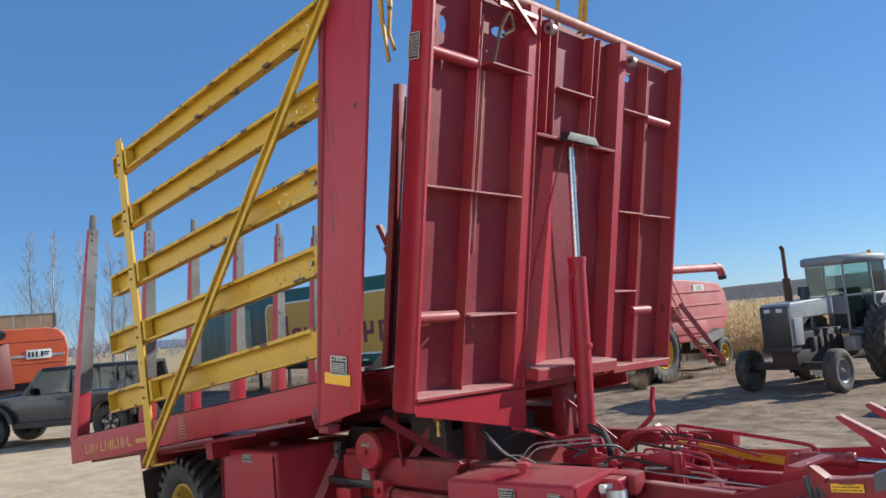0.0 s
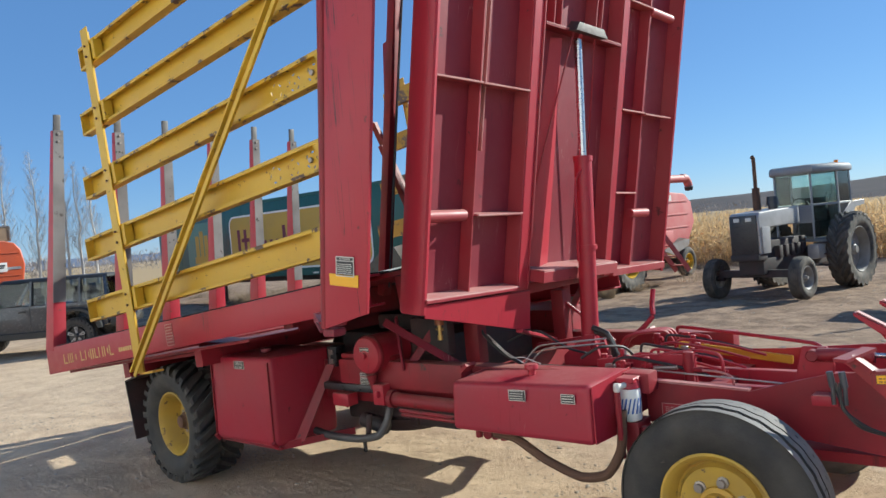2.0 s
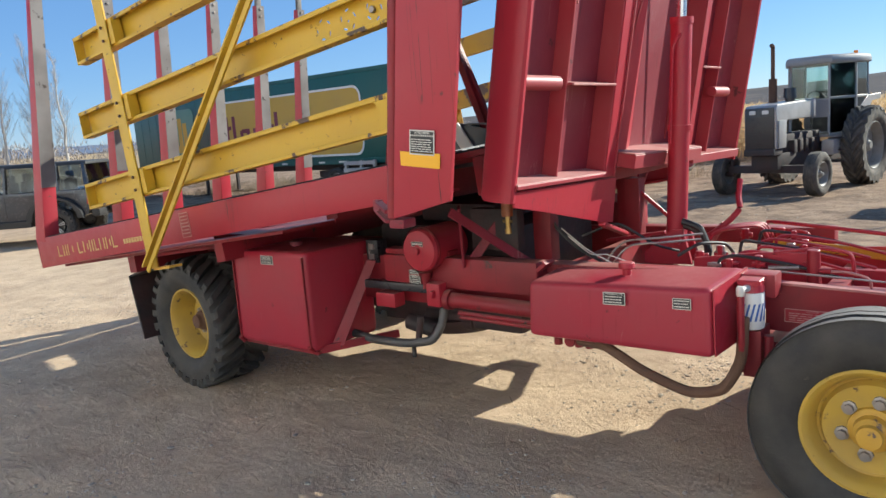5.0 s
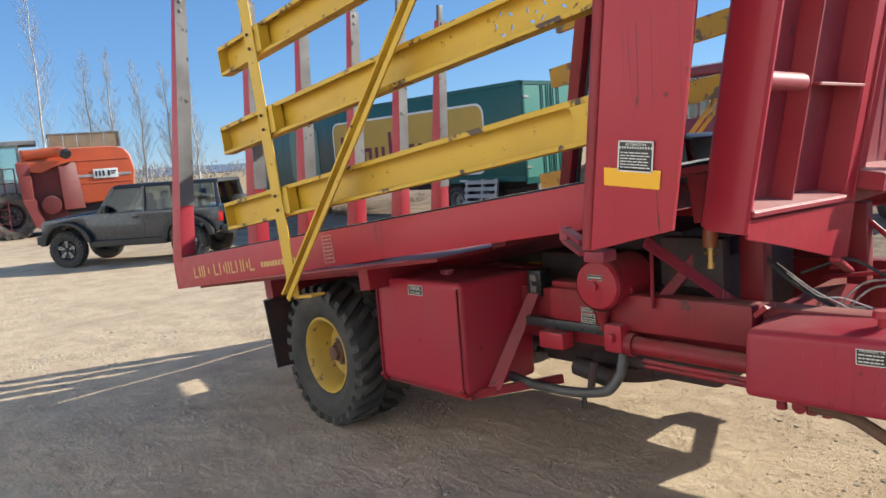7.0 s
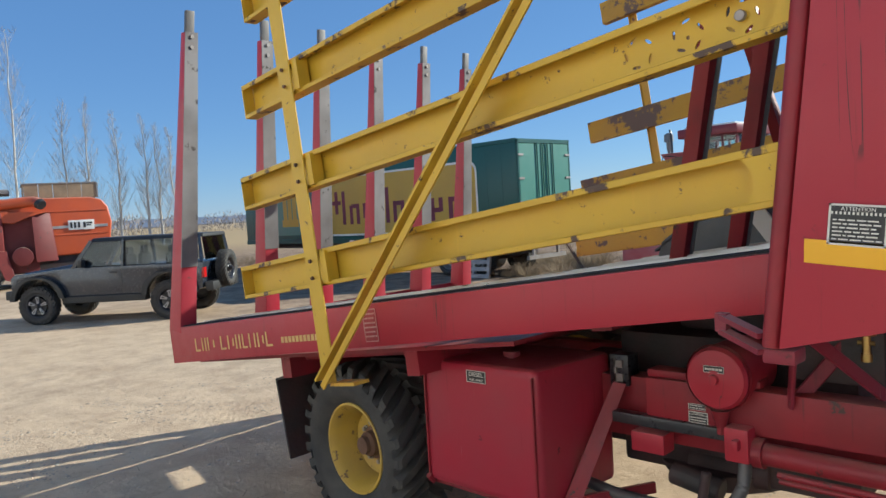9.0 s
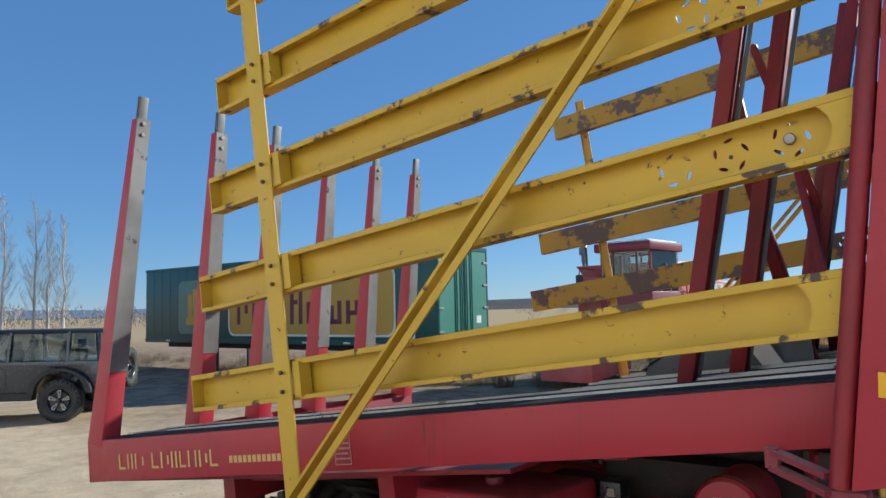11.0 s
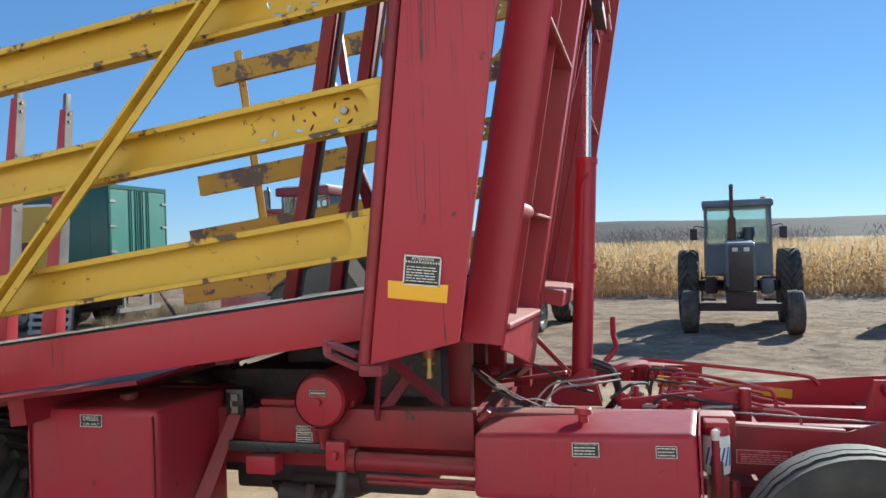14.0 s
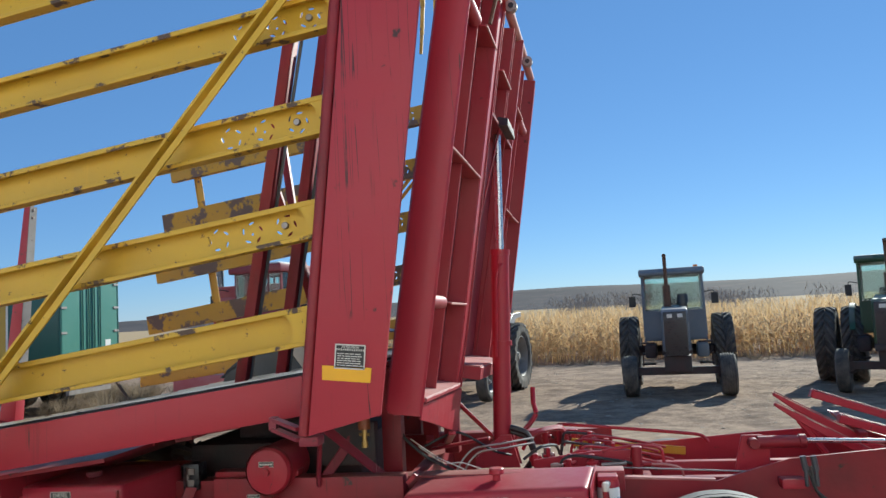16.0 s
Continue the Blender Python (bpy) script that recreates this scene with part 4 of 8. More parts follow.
def build_column(far):
    y0 = mir(2.70, far)
    sg = -1 if far else 1
    a, b = Vector((-3.307, y0, 1.352)), Vector((-2.985, y0, 1.432))
    rise = 2.5 if far else 3.0
    ta, tb = a + Vector((0.115, 0.012 * sg, 1.0)) * rise, b + Vector((0.143, 0.012 * sg, 1.0)) * (rise - 0.08)
    bm = fresh()
    # one folded plate: broad face, deep return behind, shallow lip in front
    wide = (b - a).length
    fold = [(0, 0), (1, 0), (1, 0.024), (1 - 0.012 / wide, 0.024), (1 - 0.012 / wide, 0.012), (0.012 / wide, 0.012), (0.012 / wide, 0.15), (0, 0.15)]
    lo = [bm.verts.new(a.lerp(b, f) + Vector((0, d * sg, 0))) for f, d in fold]
    hi = [bm.verts.new(ta.lerp(tb, f) + Vector((0, d * sg, 0))) for f, d in fold]
    for k in range(8):
        bm.faces.new((lo[k], lo[(k + 1) % 8], hi[(k + 1) % 8], hi[k]))
    bm.faces.new(lo[::-1])
    bm.faces.new(hi)
    bmesh.ops.recalc_face_normals(bm, faces=bm.faces)
    soften(bm, 0.004, 2)
    colm = part("side_column", bm, M["red_scratched"], wagon, "tall scratched red steel column", True)
    bm = fresh()
    p = a + Vector((-0.030, 0.032 * sg, 0.0))
    cyl(bm, p, p + LEAN_C * rise, 0.026, n=14)
    part("hinge_pipe", bm, M["red_dark"], colm, "", True)
    bm = fresh()
    box(bm, (-3.365, min(y0 + 0.03 * sg, y0 + 0.12 * sg), 1.302), (-3.275, max(y0 + 0.03 * sg, y0 + 0.12 * sg), 1.345))
    soften(bm, 0.01)
    part("bracket", bm, M["red_faded"], colm, "", True)
    bm = fresh()
    for dz in (0, 0.045):
        beam(bm, (-3.52, y0 + 0.14 * sg, 1.365 + dz), (-3.36, y0 + 0.03 * sg, 1.335 + dz), 0.035, 0.016)
    beam(bm, (-3.52, y0 + 0.14 * sg, 1.365), (-3.52, y0 + 0.14 * sg, 1.42), 0.035, 0.035)
    part("hinge_arm", bm, M["red_faded"], colm, "", True)
    return colm


near_col = build_column(False)
build_column(True)


def face_near(x, z, y, tilt=0.0):
    """A frame for a label that faces the walker (-y): x to the right, y upwards."""
    return Matrix.Translation((x, y, z)) @ Matrix.Rotation(radians(90), 4, "X") @ Matrix.Rotation(tilt, 4, "Z")


def label(parent, x, z, y, w, h, heading, rows=4, tilt=0.0, back="label_black", ink="label_white", name="sign", head_size=None, hatch=False, m=None):
    m = m or face_near(x, z, y, tilt)
    bm = fresh()
    box(bm, (-w / 2, -h / 2, 0), (w / 2, h / 2, 0.0015), lambda a, b, c: m @ Vector((a, b, c)))
    s = part(name, bm, M[back], parent, "small printed warning plate", True)
    bm = fresh()
    e = 0.05 * min(w, h)
    spec = [(0, h / 2 - e / 2, w, e), (0, -h / 2 + e / 2, w, e), (-w / 2 + e / 2, 0, e, h), (w / 2 - e / 2, 0, e, h)]
    head = 0.24 if heading else 0.08
    if hatch:
        spec += [(-w * 0.44 + w * 0.88 * k / 12, h / 2 - h * 0.22, w * 0.035, h * 0.07) for k in range(13)]
        head = 0.34
    rng = random.Random(int(1000 * (abs(x) + z)))
    for k in range(rows):
        yy = h / 2 - h * head - (h * (0.9 - head)) * (k + 0.5) / rows
        xx = -w * 0.42
        while xx < w * 0.34:
            ww = w * rng.uniform(0.05, 0.2)
            ww = min(ww, w * 0.42 - xx)
            spec.append((xx + ww / 2, yy, ww, h * 0.36 * (0.9 - head) / rows))
            xx += ww + w * 0.03
    bars(bm, m @ Matrix.Translation((0, 0, 0.0016)), spec, 0.0006)
    part("print", bm, M[ink], s, "", True)
    if heading:
        lettering("words", heading, head_size or h * 0.135, m @ Matrix.Translation((0, h / 2 - h * 0.12, 0.002)), M[ink], s, OFF, 0.0004)
    return s


label(near_col, -3.106, 1.682, 2.6975, 0.135, 0.105, "ATTENTION", 6, radians(-5.5), hatch=True, name="warning_sign")
bm = fresh()
m = face_near(-3.120, 1.616, 2.6975, radians(-2.5)) @ Matrix.Scale(0.9, 4)
prism(bm, [m @ Vector(p) for p in ((-0.125, -0.035, 0), (0.112, -0.048, 0), (0.118, 0.022, 0), (0.02, 0.026, 0), (-0.125, 0.034, 0))], (0, -0.0015, 0))
part("yellow_tape", bm, M["yellow_fresh"], near_col, "bright yellow tape patch", True)

# ------------------------------------------------------------------ second table, standing upright and leaning forward
PV = Vector((0.035, 1, -0.015)).normalized()
PS = Vector((math.sin(radians(9.7)), 0, math.cos(radians(9.7))))
PS = (PS - PV * PS.dot(PV)).normalized()
PN = PV.cross(PS)


def P(v, s, n):
    return Vector((-2.868, 3.03, 1.44)) + PV * v + PS * (s * 0.979) + PN * n


def build_table():
    bm = fresh()
    holes = [oval(0.105, 2.205, 0.032, 0.055, 12), oval(0.195, 2.215, 0.032, 0.055, 12), oval(0.70, 2.29, 0.075, 0.035, 12, 0.1), oval(2.25, 2.30, 0.06, 0.035, 12)]
    holed(bm, [(0.0, 0.0), (2.93, 0.0), (2.93, 2.50), (0.0, 2.50)], holes, lambda a, b, d: P(a, b, -0.12 - d), 0.008)
    tab = part("second_table", bm, M["red_faded"], wagon, "red steel bale table standing upright, its ribbed underside showing", True)

    def rib(v0, s0, v1, s1, n0, n1, mat="red", name="rib", wide=0.012):
        b = fresh()
        if abs(v1 - v0) < 1e-6 or abs(s1 - s0) > abs(v1 - v0):
            quad_box(b, [P(v0 - wide / 2, s0, n0), P(v0 + wide / 2, s0, n0), P(v0 + wide / 2, s0, n1), P(v0 - wide / 2, s0, n1), P(v1 - wide / 2, s1, n0), P(v1 + wide / 2, s1, n0), P(v1 + wide / 2, s1, n1), P(v1 - wide / 2, s1, n1)])
        else:
            quad_box(b, [P(v0, s0 - wide / 2, n0), P(v0, s0 + wide / 2, n0), P(v0, s0 + wide / 2, n1), P(v0, s0 - wide / 2, n1), P(v1, s1 - wide / 2, n0), P(v1, s1 + wide / 2, n0), P(v1, s1 + wide / 2, n1), P(v1, s1 - wide / 2, n1)])
        soften(b, 0.002, 1)
        return part(name, b, M["rib_worn" if mat == "red" and name in ("rib", "cross_rib") else mat], tab, "", True)

    # uprights, full height
    rib(0.006, 0, 0.006, 2.5, -0.125, 0.0)
    rib(0.415, 0.0, 0.43, 2.42, -0.12, -0.035)
    rib(0.47, 0.80, 0.50, 2.35, -0.10, -0.075, "pale_edge", "rod", 0.01)
    rib(0.505, 0.85, 0.53, 2.0, -0.10, -0.07, "pale_edge", "rod", 0.01)
    for v in (0.87, 0.975):
        rib(v, -0.02, v, 2.5, -0.12, 0.0 if v > 0.9 else -0.015)
    rib(0.925, -0.02, 0.925, 2.5, -0.02, -0.01, "red", "rib_face", 0.10)
    for v in (1.955, 2.055):
        rib(v, -0.02, v, 2.5, -0.12, 0.0 if v < 2 else -0.015)
    rib(2.005, -0.02, 2.005, 2.5, -0.02, -0.01, "red", "rib_face", 0.095)
    rib(2.41, 0.0, 2.43, 2.42, -0.12, -0.035)
    rib(2.924, 0, 2.924, 2.5, -0.125, 0.0)
    # cross plates with bright worn edges
    for v0, v1, s in ((0.012, 0.415, 1.235), (0.42, 0.87, 1.235), (2.05, 2.41, 1.22), (2.42, 2.86, 1.215), (0.43, 0.87, 0.475), (2.05, 2.37, 0.60), (0.53, 0.92, 2.045), (2.05, 2.42, 2.01), (1.22, 1.64, 2.02)):
        rib(v0, s, v1, s, -0.12, -0.012, "red", "cross_rib")
        rib(v0, s, v1, s + 0.002, -0.014, -0.004, "pale_edge", "worn_edge", 0.012)
    rib(0.0, 0.01, 0.86, 0.0, -0.125, 0.015, "red", "cross_rib", 0.02)
    rib(0.0, 0.022, 0.86, 0.012, -0.125, 0.012, "pale_edge", "shelf", 0.006)
    rib(2.05, 0.0, 2.93, -0.005, -0.125, 0.02, "red", "cross_rib", 0.055)
    rib(0.99, 0.07, 1.95, 0.06, -0.125, 0.10, "red", "cross_rib", 0.075)
    rib(0.99, 0.112, 1.95, 0.102, -0.125, 0.095, "pale_edge", "shelf", 0.006)
    rib(0.99, 1.665, 1.945, 1.665, -0.12, 0.0, "red_dark", "cross_rib", 0.014)
    rib(0.99, 1.675, 1.945, 1.675, -0.01, 0.0, "pale_edge", "worn_edge", 0.008)
    rib(1.12, 1.67, 1.125, 2.47, -0.12, -0.03)
    rib(1.20, 1.67, 1.205, 2.47, -0.12, -0.03)
    rib(1.63, 1.67, 1.65, 2.47, -0.12, -0.03)
    rib(1.70, 1.67, 1.73, 2.47, -0.12, -0.03)
    # folded stiffener under the ram and its two thin rods
    b = fresh()
    ridge0, ridge1 = P(1.13, 0.1, -0.03), P(1.27, 1.62, -0.06)
    l0, l1, r0, r1 = P(1.03, 0.1, -0.119), P(1.22, 1.62, -0.119), P(1.36, 0.1, -0.119), P(1.36, 1.62, -0.119)
    vs = [b.verts.new(p) for p in (l0, l1, ridge1, ridge0, r0, r1)]
    b.faces.new((vs[0], vs[3], vs[2], vs[1]))
    b.faces.new((vs[3], vs[4], vs[5], vs[2]))
    part("folded_stiffener", b, M["red"], tab, "", True)
    for v0, s0, v1, s1 in ((1.30, 1.65, 1.03, 0.55), (1.57, 1.65, 1.72, 0.15)):
        b = fresh()
        cyl(b, P(v0, s0, 0.0), P(v1, s1, -0.06), 0.006, n=6)
        part("thin_rod", b, M["red_dark"], tab, "", True)
    # round stubs
    for v0, v1, s in ((0.012, 0.40, 2.015), (0.012, 0.345, 0.475), (2.43, 2.80, 2.0), (2.36, 2.64, 0.44), (0.90, 0.98, 2.12)):
        b = fresh()
        cyl(b, P(v0, s, -0.045), P(v1, s, -0.045), 0.034, n=16)
        soften(b, 0.004, 1, 60)
        part("round_stub", b, M["rib_worn"], tab, "faded round steel stub", True)
    # top pipe, hook rings and clutter
    b = fresh()
    cyl(b, P(0.0, 2.50, -0.05), P(2.95, 2.53, -0.05), 0.033, n=14)
    part("top_pipe", b, M["pale_edge"], tab, "pale worn top pipe", True)
    for v in (1.035, 2.06):
        b = fresh()
        cyl(b, P(v - 0.02, 2.37, 0.03), P(v + 0.025, 2.37, 0.03), 0.038, n=16)
        part("ring", b, M["steel"], tab, "pale steel ring", True)
        b = fresh()
        cyl(b, P(v - 0.024, 2.37, 0.03), P(v + 0.029, 2.37, 0.03), 0.018, n=12)
        part("ring_bore", b, M["black_paint"], tab, "", True)
    for v0, s0, v1, s1, n in ((0.45, 2.47, 0.95, 2.33, -0.02), (0.55, 2.42, 0.93, 2.42, 0.0), (0.62, 2.50, 0.92, 2.30, 0.01)):
        b = fresh()
        beam(b, P(v0, s0, n), P(v1, s1, n), 0.02, 0.03)
        part("linkage_bar", b, M["red_dark"], tab, "", True)
    b = fresh()
    tube(b, bend([P(0.52, 2.05, 0.01), P(0.54, 2.25, 0.03), P(0.60, 2.36, 0.04), P(0.66, 2.28, 0.03), P(0.58, 2.22, 0.02)]), 0.012, 6)
    part("chain", b, M["rust"], tab, "rusty chain loop", True)
    for v, h in ((0.22, 0.5), (1.32, 0.45), (1.60, 0.42), (1.66, 0.36)):
        b = fresh()
        beam(b, P(v, 2.5, -0.13), P(v + 0.04, 2.5 + h, -0.16), 0.05, 0.02)
        part("hay_tine", b, M["yellow_worn"] if v > 1 else M["steel"], tab, "worn yellow tine", True)
    # side guards: flat cheeks with a rolled front edge and a folded-in back edge
    for v_edge, sgn in ((0.0, 1), (2.93, -1)):
        b = fresh()
        prof = [(0.012, 0.0), (-0.010, 0.004), (-0.024, -0.004), (-0.032, -0.022), (-0.034, -0.060), (-0.034, -0.128), (-0.028, -0.160), (-0.012, -0.174), (0.030, -0.176)]
        inner = [(0.030, -0.168), (-0.008, -0.166), (-0.021, -0.155), (-0.026, -0.126), (-0.026, -0.060), (-0.024, -0.026), (-0.018, -0.012), (-0.008, -0.005), (0.012, -0.008)]
        loft(b, [[P(v_edge + sgn * pv, s + (0.06 * pn if s < 0 else 0.0), pn * f) for pv, pn in prof + inner] for s, f in ((-0.062, 0.90), (-0.05, 0.985), (-0.03, 1.0), (0.8, 1.0), (1.7, 0.97), (2.53 if sgn > 0 else 2.44, 0.93))])
        part("side_guard", b, M["red"], tab, "red side guard with rolled edges", True)
    mm = Matrix.Translation(P(-0.046, 2.03, -0.10)) @ Matrix.Rotation(radians(90), 4, "X") @ Matrix.Rotation(radians(-9), 4, "Z")
    label(tab, -2.6, 3.4, 2.97, 0.085, 0.15, "", 13, m=mm)
    return tab


table = build_table()

# lift cylinder in front of the table
bm = fresh()
cyl(bm, (-2.662, 4.43, 0.98), (-2.605, 4.43, 2.22), 0.058, n=24)
cyl(bm, (-2.606, 4.43, 2.20), (-2.604, 4.43, 2.235), 0.064, n=24)
cyl(bm, (-2.630, 4.43, 1.62), (-2.628, 4.43, 1.65), 0.068, n=24)
ram = part("lift_cylinder", bm, M["red"], wagon, "red hydraulic lift cylinder", True)
bm = fresh()
cyl(bm, (-2.605, 4.43, 2.22), (-2.581, 4.455, 3.0), 0.026, n=18)
part("piston_rod", bm, M["chrome"], ram, "bright chrome piston rod", True)
bm = fresh()
tube(bm, bend([(-2.581, 4.455, 2.98), (-2.558, 4.455, 3.02), (-2.578, 4.457, 3.07), (-2.628, 4.46, 3.05)]), 0.016, 8)
cyl(bm, (-2.593, 4.42, 3.05), (-2.593, 4.50, 3.05), 0.02, n=12)
part("rod_eye", bm, M["red"], ram, "", True)
bm = fresh()
quad_box(bm, [P(1.24, 1.66, -0.02), P(1.65, 1.66, -0.02), P(1.65, 1.66, 0.06), P(1.24, 1.66, 0.06), P(1.29, 1.73, -0.02), P(1.60, 1.73, -0.02), P(1.60, 1.72, 0.05), P(1.29, 1.72, 0.05)])
soften(bm, 0.006)
part("ram_bracket", bm, M["engine"], table, "grimy grey steel bracket", True)
bm = fresh()
tube(bm, bend([(-2.66, 4.36, 1.55), (-2.655, 4.355, 1.62), (-2.63, 4.35, 2.05), (-2.60, 4.37, 2.13), (-2.585, 4.40, 2.15)], 5), 0.009, 6)
part("steel_line", bm, M["red"], ram, "", True)
bm = fresh()
prism(bm, [(-2.66, 4.36, 1.06), (-2.60, 4.36, 1.06), (-2.55, 4.36, 0.86), (-2.83, 4.36, 0.86), (-2.83, 4.36, 0.92)], (0, 0.025, 0))
prism(bm, [(-2.66, 4.48, 1.06), (-2.60, 4.48, 1.06), (-2.55, 4.48, 0.86), (-2.83, 4.48, 0.86), (-2.83, 4.48, 0.92)], (0, 0.025, 0))
cyl(bm, (-2.634, 4.33, 1.0), (-2.634, 4.53, 1.0), 0.03, n=14)
part("ram_foot", bm, M["red"], ram, "", True)
for k, (dy, dz) in enumerate(((0.0, 0.0), (0.03, -0.03))):
    bm = fresh()
    tube(bm, bend([(-2.60, 4.36 + dy, 1.11 + dz), (-2.50, 4.36 + dy, 1.07 + dz), (-2.462, 4.36 + dy, 0.97 + dz), (-2.48, 4.38, 0.89), (-2.55, 4.42, 0.80)], 6), 0.019, 8)
    part("hydraulic_hose", bm, M["black"], ram, "black hydraulic hose", True)

# yellow bale hooks that hang behind the table's head
for y, pts in ((3.30, ((-3.16, 4.25), (-3.165, 3.85), (-3.15, 3.72), (-3.13, 3.54))), (3.34, ((-3.12, 4.25), (-3.12, 3.9), (-3.15, 3.74), (-3.11, 3.62))), (4.60, ((-3.05, 4.4), (-3.06, 4.0), (-3.075, 3.80), (-3.09, 3.66))), (4.64, ((-2.92, 4.4), (-2.93, 4.0), (-3.00, 3.68), (-3.01, 3.60), (-2.99, 3.53))), (5.3, ((-3.08, 4.4), (-3.09, 4.05), (-3.12, 3.85), (-3.10, 3.72)))):
    bm = fresh()
    for k in range(len(pts) - 1):
        beam(bm, (pts[k][0], y, pts[k][1] + 0.006), (pts[k + 1][0], y, pts[k + 1][1]), 0.034 - 0.006 * k, 0.014, (0, 1, 0))
    part("bale_hook", bm, M["yellow_worn"], table, "bent worn yellow bale hook", True)

# red bracing under the table
bm = fresh()
box(bm, (-3.06, 3.2, 1.36), (-2.95, 5.85, 1.43))
soften(bm, 0.008)
part("table_cross_beam", bm, M["red_dark"], wagon, "", True)
bm = fresh()
prism(bm, [P(v, q, -0.002) for v, q in ((0.01, -0.012), (1.0, -0.03), (1.03, -0.29), (0.90, -0.275), (0.26, -0.135), (0.01, -0.085))], PN * -0.012)
soften(bm, 0.003, 1)
part("apron_plate", bm, M["red"], table, "red apron plate below the table", True)

# ------------------------------------------------------------------ brand marks as plain shapes, decals on the bed
def bed_face(u, w, tilt=0.0):
    return Matrix.Translation(D(u, 2.9535, w)) @ Matrix.Rotation(-TB, 4, "Y") @ Matrix.Rotation(radians(90), 4, "X")


spec, x = [], 0.0
for wd in (0.055, 0.045, 0.07, 0, 0.055, 0.06, 0.045, 0.045, 0.06, 0.055, 0.055):
    if wd:
        spec.append((x + wd / 2, 0.0, wd, 0.085))
    x += (wd if wd else 0.03) + 0.014
for k, (px, py, w_, h_) in enumerate(spec):
    bm = fresh()
    bars(bm, bed_face(0.33, 0.112), [(1.3 * (px - w_ / 2 + 0.006), py, 0.015, h_)])
    if k % 3:
        bars(bm, bed_face(0.33, 0.112), [(1.3 * (px + w_ / 2 - 0.008), py, 0.015, h_ * (1.0 if k % 2 else 0.55))])
    else:
        bars(bm, bed_face(0.33, 0.112), [(1.3 * (px + 0.004), py - h_ / 2 + 0.006, w_ * 0.9, 0.013)])
    part("brand_mark", bm, M["tan_letter"], bed, "faded tan brand stroke", True)
for k in range(12):
    bm = fresh()
    bars(bm, bed_face(1.36, 0.10), [(k * 0.036, 0.0, 0.026, 0.034)])
    part("model_mark", bm, M["tan_letter"], bed, "small pale model stroke", True)
label(bed, -5.1, 1.25, 2.99, 0.10, 0.16, "", 6, back="rib_worn", ink="label_faded", m=bed_face(2.14, 0.135), name="worn_decal")

# tall red arms that stand on the deck, a pair on each side, braced to the middle
for far in (False, True):
    for y, x0, x1, w in ((3.48, -3.985, -3.585, 0.088), (3.76, -3.87, -3.495, 0.082)):
        y = mir(y, far)
        bm = fresh()
        f, t = Vector((x0, y, 1.42)), Vector((x1, y, 3.58))
        beam(bm, f, t, 0.062, w * 0.95, (0, 1, 0))
        soften(bm, 0.006)
        arm = part("rack_arm", bm, M["red_dark"], wagon, "dark red steel arm on the deck", True)
        bm = fresh()
        beam(bm, f + Vector((w * 0.46 + 0.003, 0.008, 0.05)), t + Vector((w * 0.46 + 0.003, 0.008, -0.1)), 0.018, 0.006, (0, 1, 0))
        part("wear_strip", bm, M["dark_steel"], arm, "bare blued steel edge", True)
    y0, y1 = mir(3.78, far), mir(4.12, far)
    for p0, p1 in (((-3.62, y1, 1.50), (-3.86, y0, 2.62)), ((-3.98, y1, 3.25), (-3.74, y0, 2.30)), ((-3.66, y1, 1.46), (-3.80, y0, 2.45))):
        bm = fresh()
        beam(bm, p0, p1, 0.035, 0.010, (0, 1, 0))
        beam(bm, Vector(p0) + Vector((0.02, 0.012, 0)), Vector(p1) + Vector((0.02, 0.012, 0)), 0.010, 0.03, (0, 1, 0))
        part("arm_strut", bm, M["red_dark"], wagon, "red angle-steel strut", True)

# ------------------------------------------------------------------ chassis
for far in (False, True):
    bm = fresh()
    ya, yb = sorted((mir(3.72, far), mir(3.84, far)))
    prism(bm, [(-6.45, ya, 0.66), *(((-3.48, ya, 0.61), (-2.98, ya, 0.61), (-2.86, ya, 0.86)) if far else ((-3.25, ya, 0.66), (-3.05, ya, 0.86))), (-1.95, ya, 0.86), (-1.95, ya, 0.97), *(((-3.6, ya, 0.95), (-3.75, ya, 0.78), (-6.45, ya, 0.78)) if far else ((-6.45, ya, 0.93),))], (0, yb - ya, 0))
    soften(bm, 0.01)
    part("frame_rail", bm, M["red_dark"], wagon, "", True)
for x, z in ((-6.3, 0.58), (-4.9, 0.58), (-3.2, 0.70), (-2.2, 0.70)):
    bm = fresh()
    box(bm, (x, 3.84, z), (x + 0.1, 5.11, z + 0.19))
    part("cross_member", bm, M["red_dark"], wagon, "", True)
bm = fresh()
box(bm, (-4.55, 3.95, 0.45), (-3.45, 4.95, 1.12))
soften(bm, 0.03)
eng = part("engine", bm, M["engine"], wagon, "grimy dark engine block", True)
for nm, lo, hi in (("valve_cover", (-4.3, 4.1, 1.12), (-3.7, 4.8, 1.24)), ("gearbox", (-5.3, 4.0, 0.52), (-4.55, 4.95, 0.80))):
    bm = fresh()
    box(bm, lo, hi)
    soften(bm, 0.03)
    part(nm, bm, M["engine"], eng, "", True)
bm = fresh()
cyl(bm, (-4.1, 4.2, 0.4), (-4.1, 4.2, 0.5), 0.3, 0.36, n=20)
soften(bm, 0.02)
part("oil_pan", bm, M["engine"], eng, "", True)
bm = fresh()
cyl(bm, (-5.7, 3.45, 0.464), (-5.7, 5.5, 0.464), 0.09, n=16)
cyl(bm, (-5.7, 4.2, 0.464), (-5.7, 4.75, 0.464), 0.19, 0.19, n=20)
soften(bm, 0.02)
part("rear_axle", bm, M["engine"], wagon, "dark oily rear axle", True)
bm = fresh()
cyl(bm, (-4.6, 4.475, 0.48), (-2.6, 4.475, 0.55), 0.05, n=12)
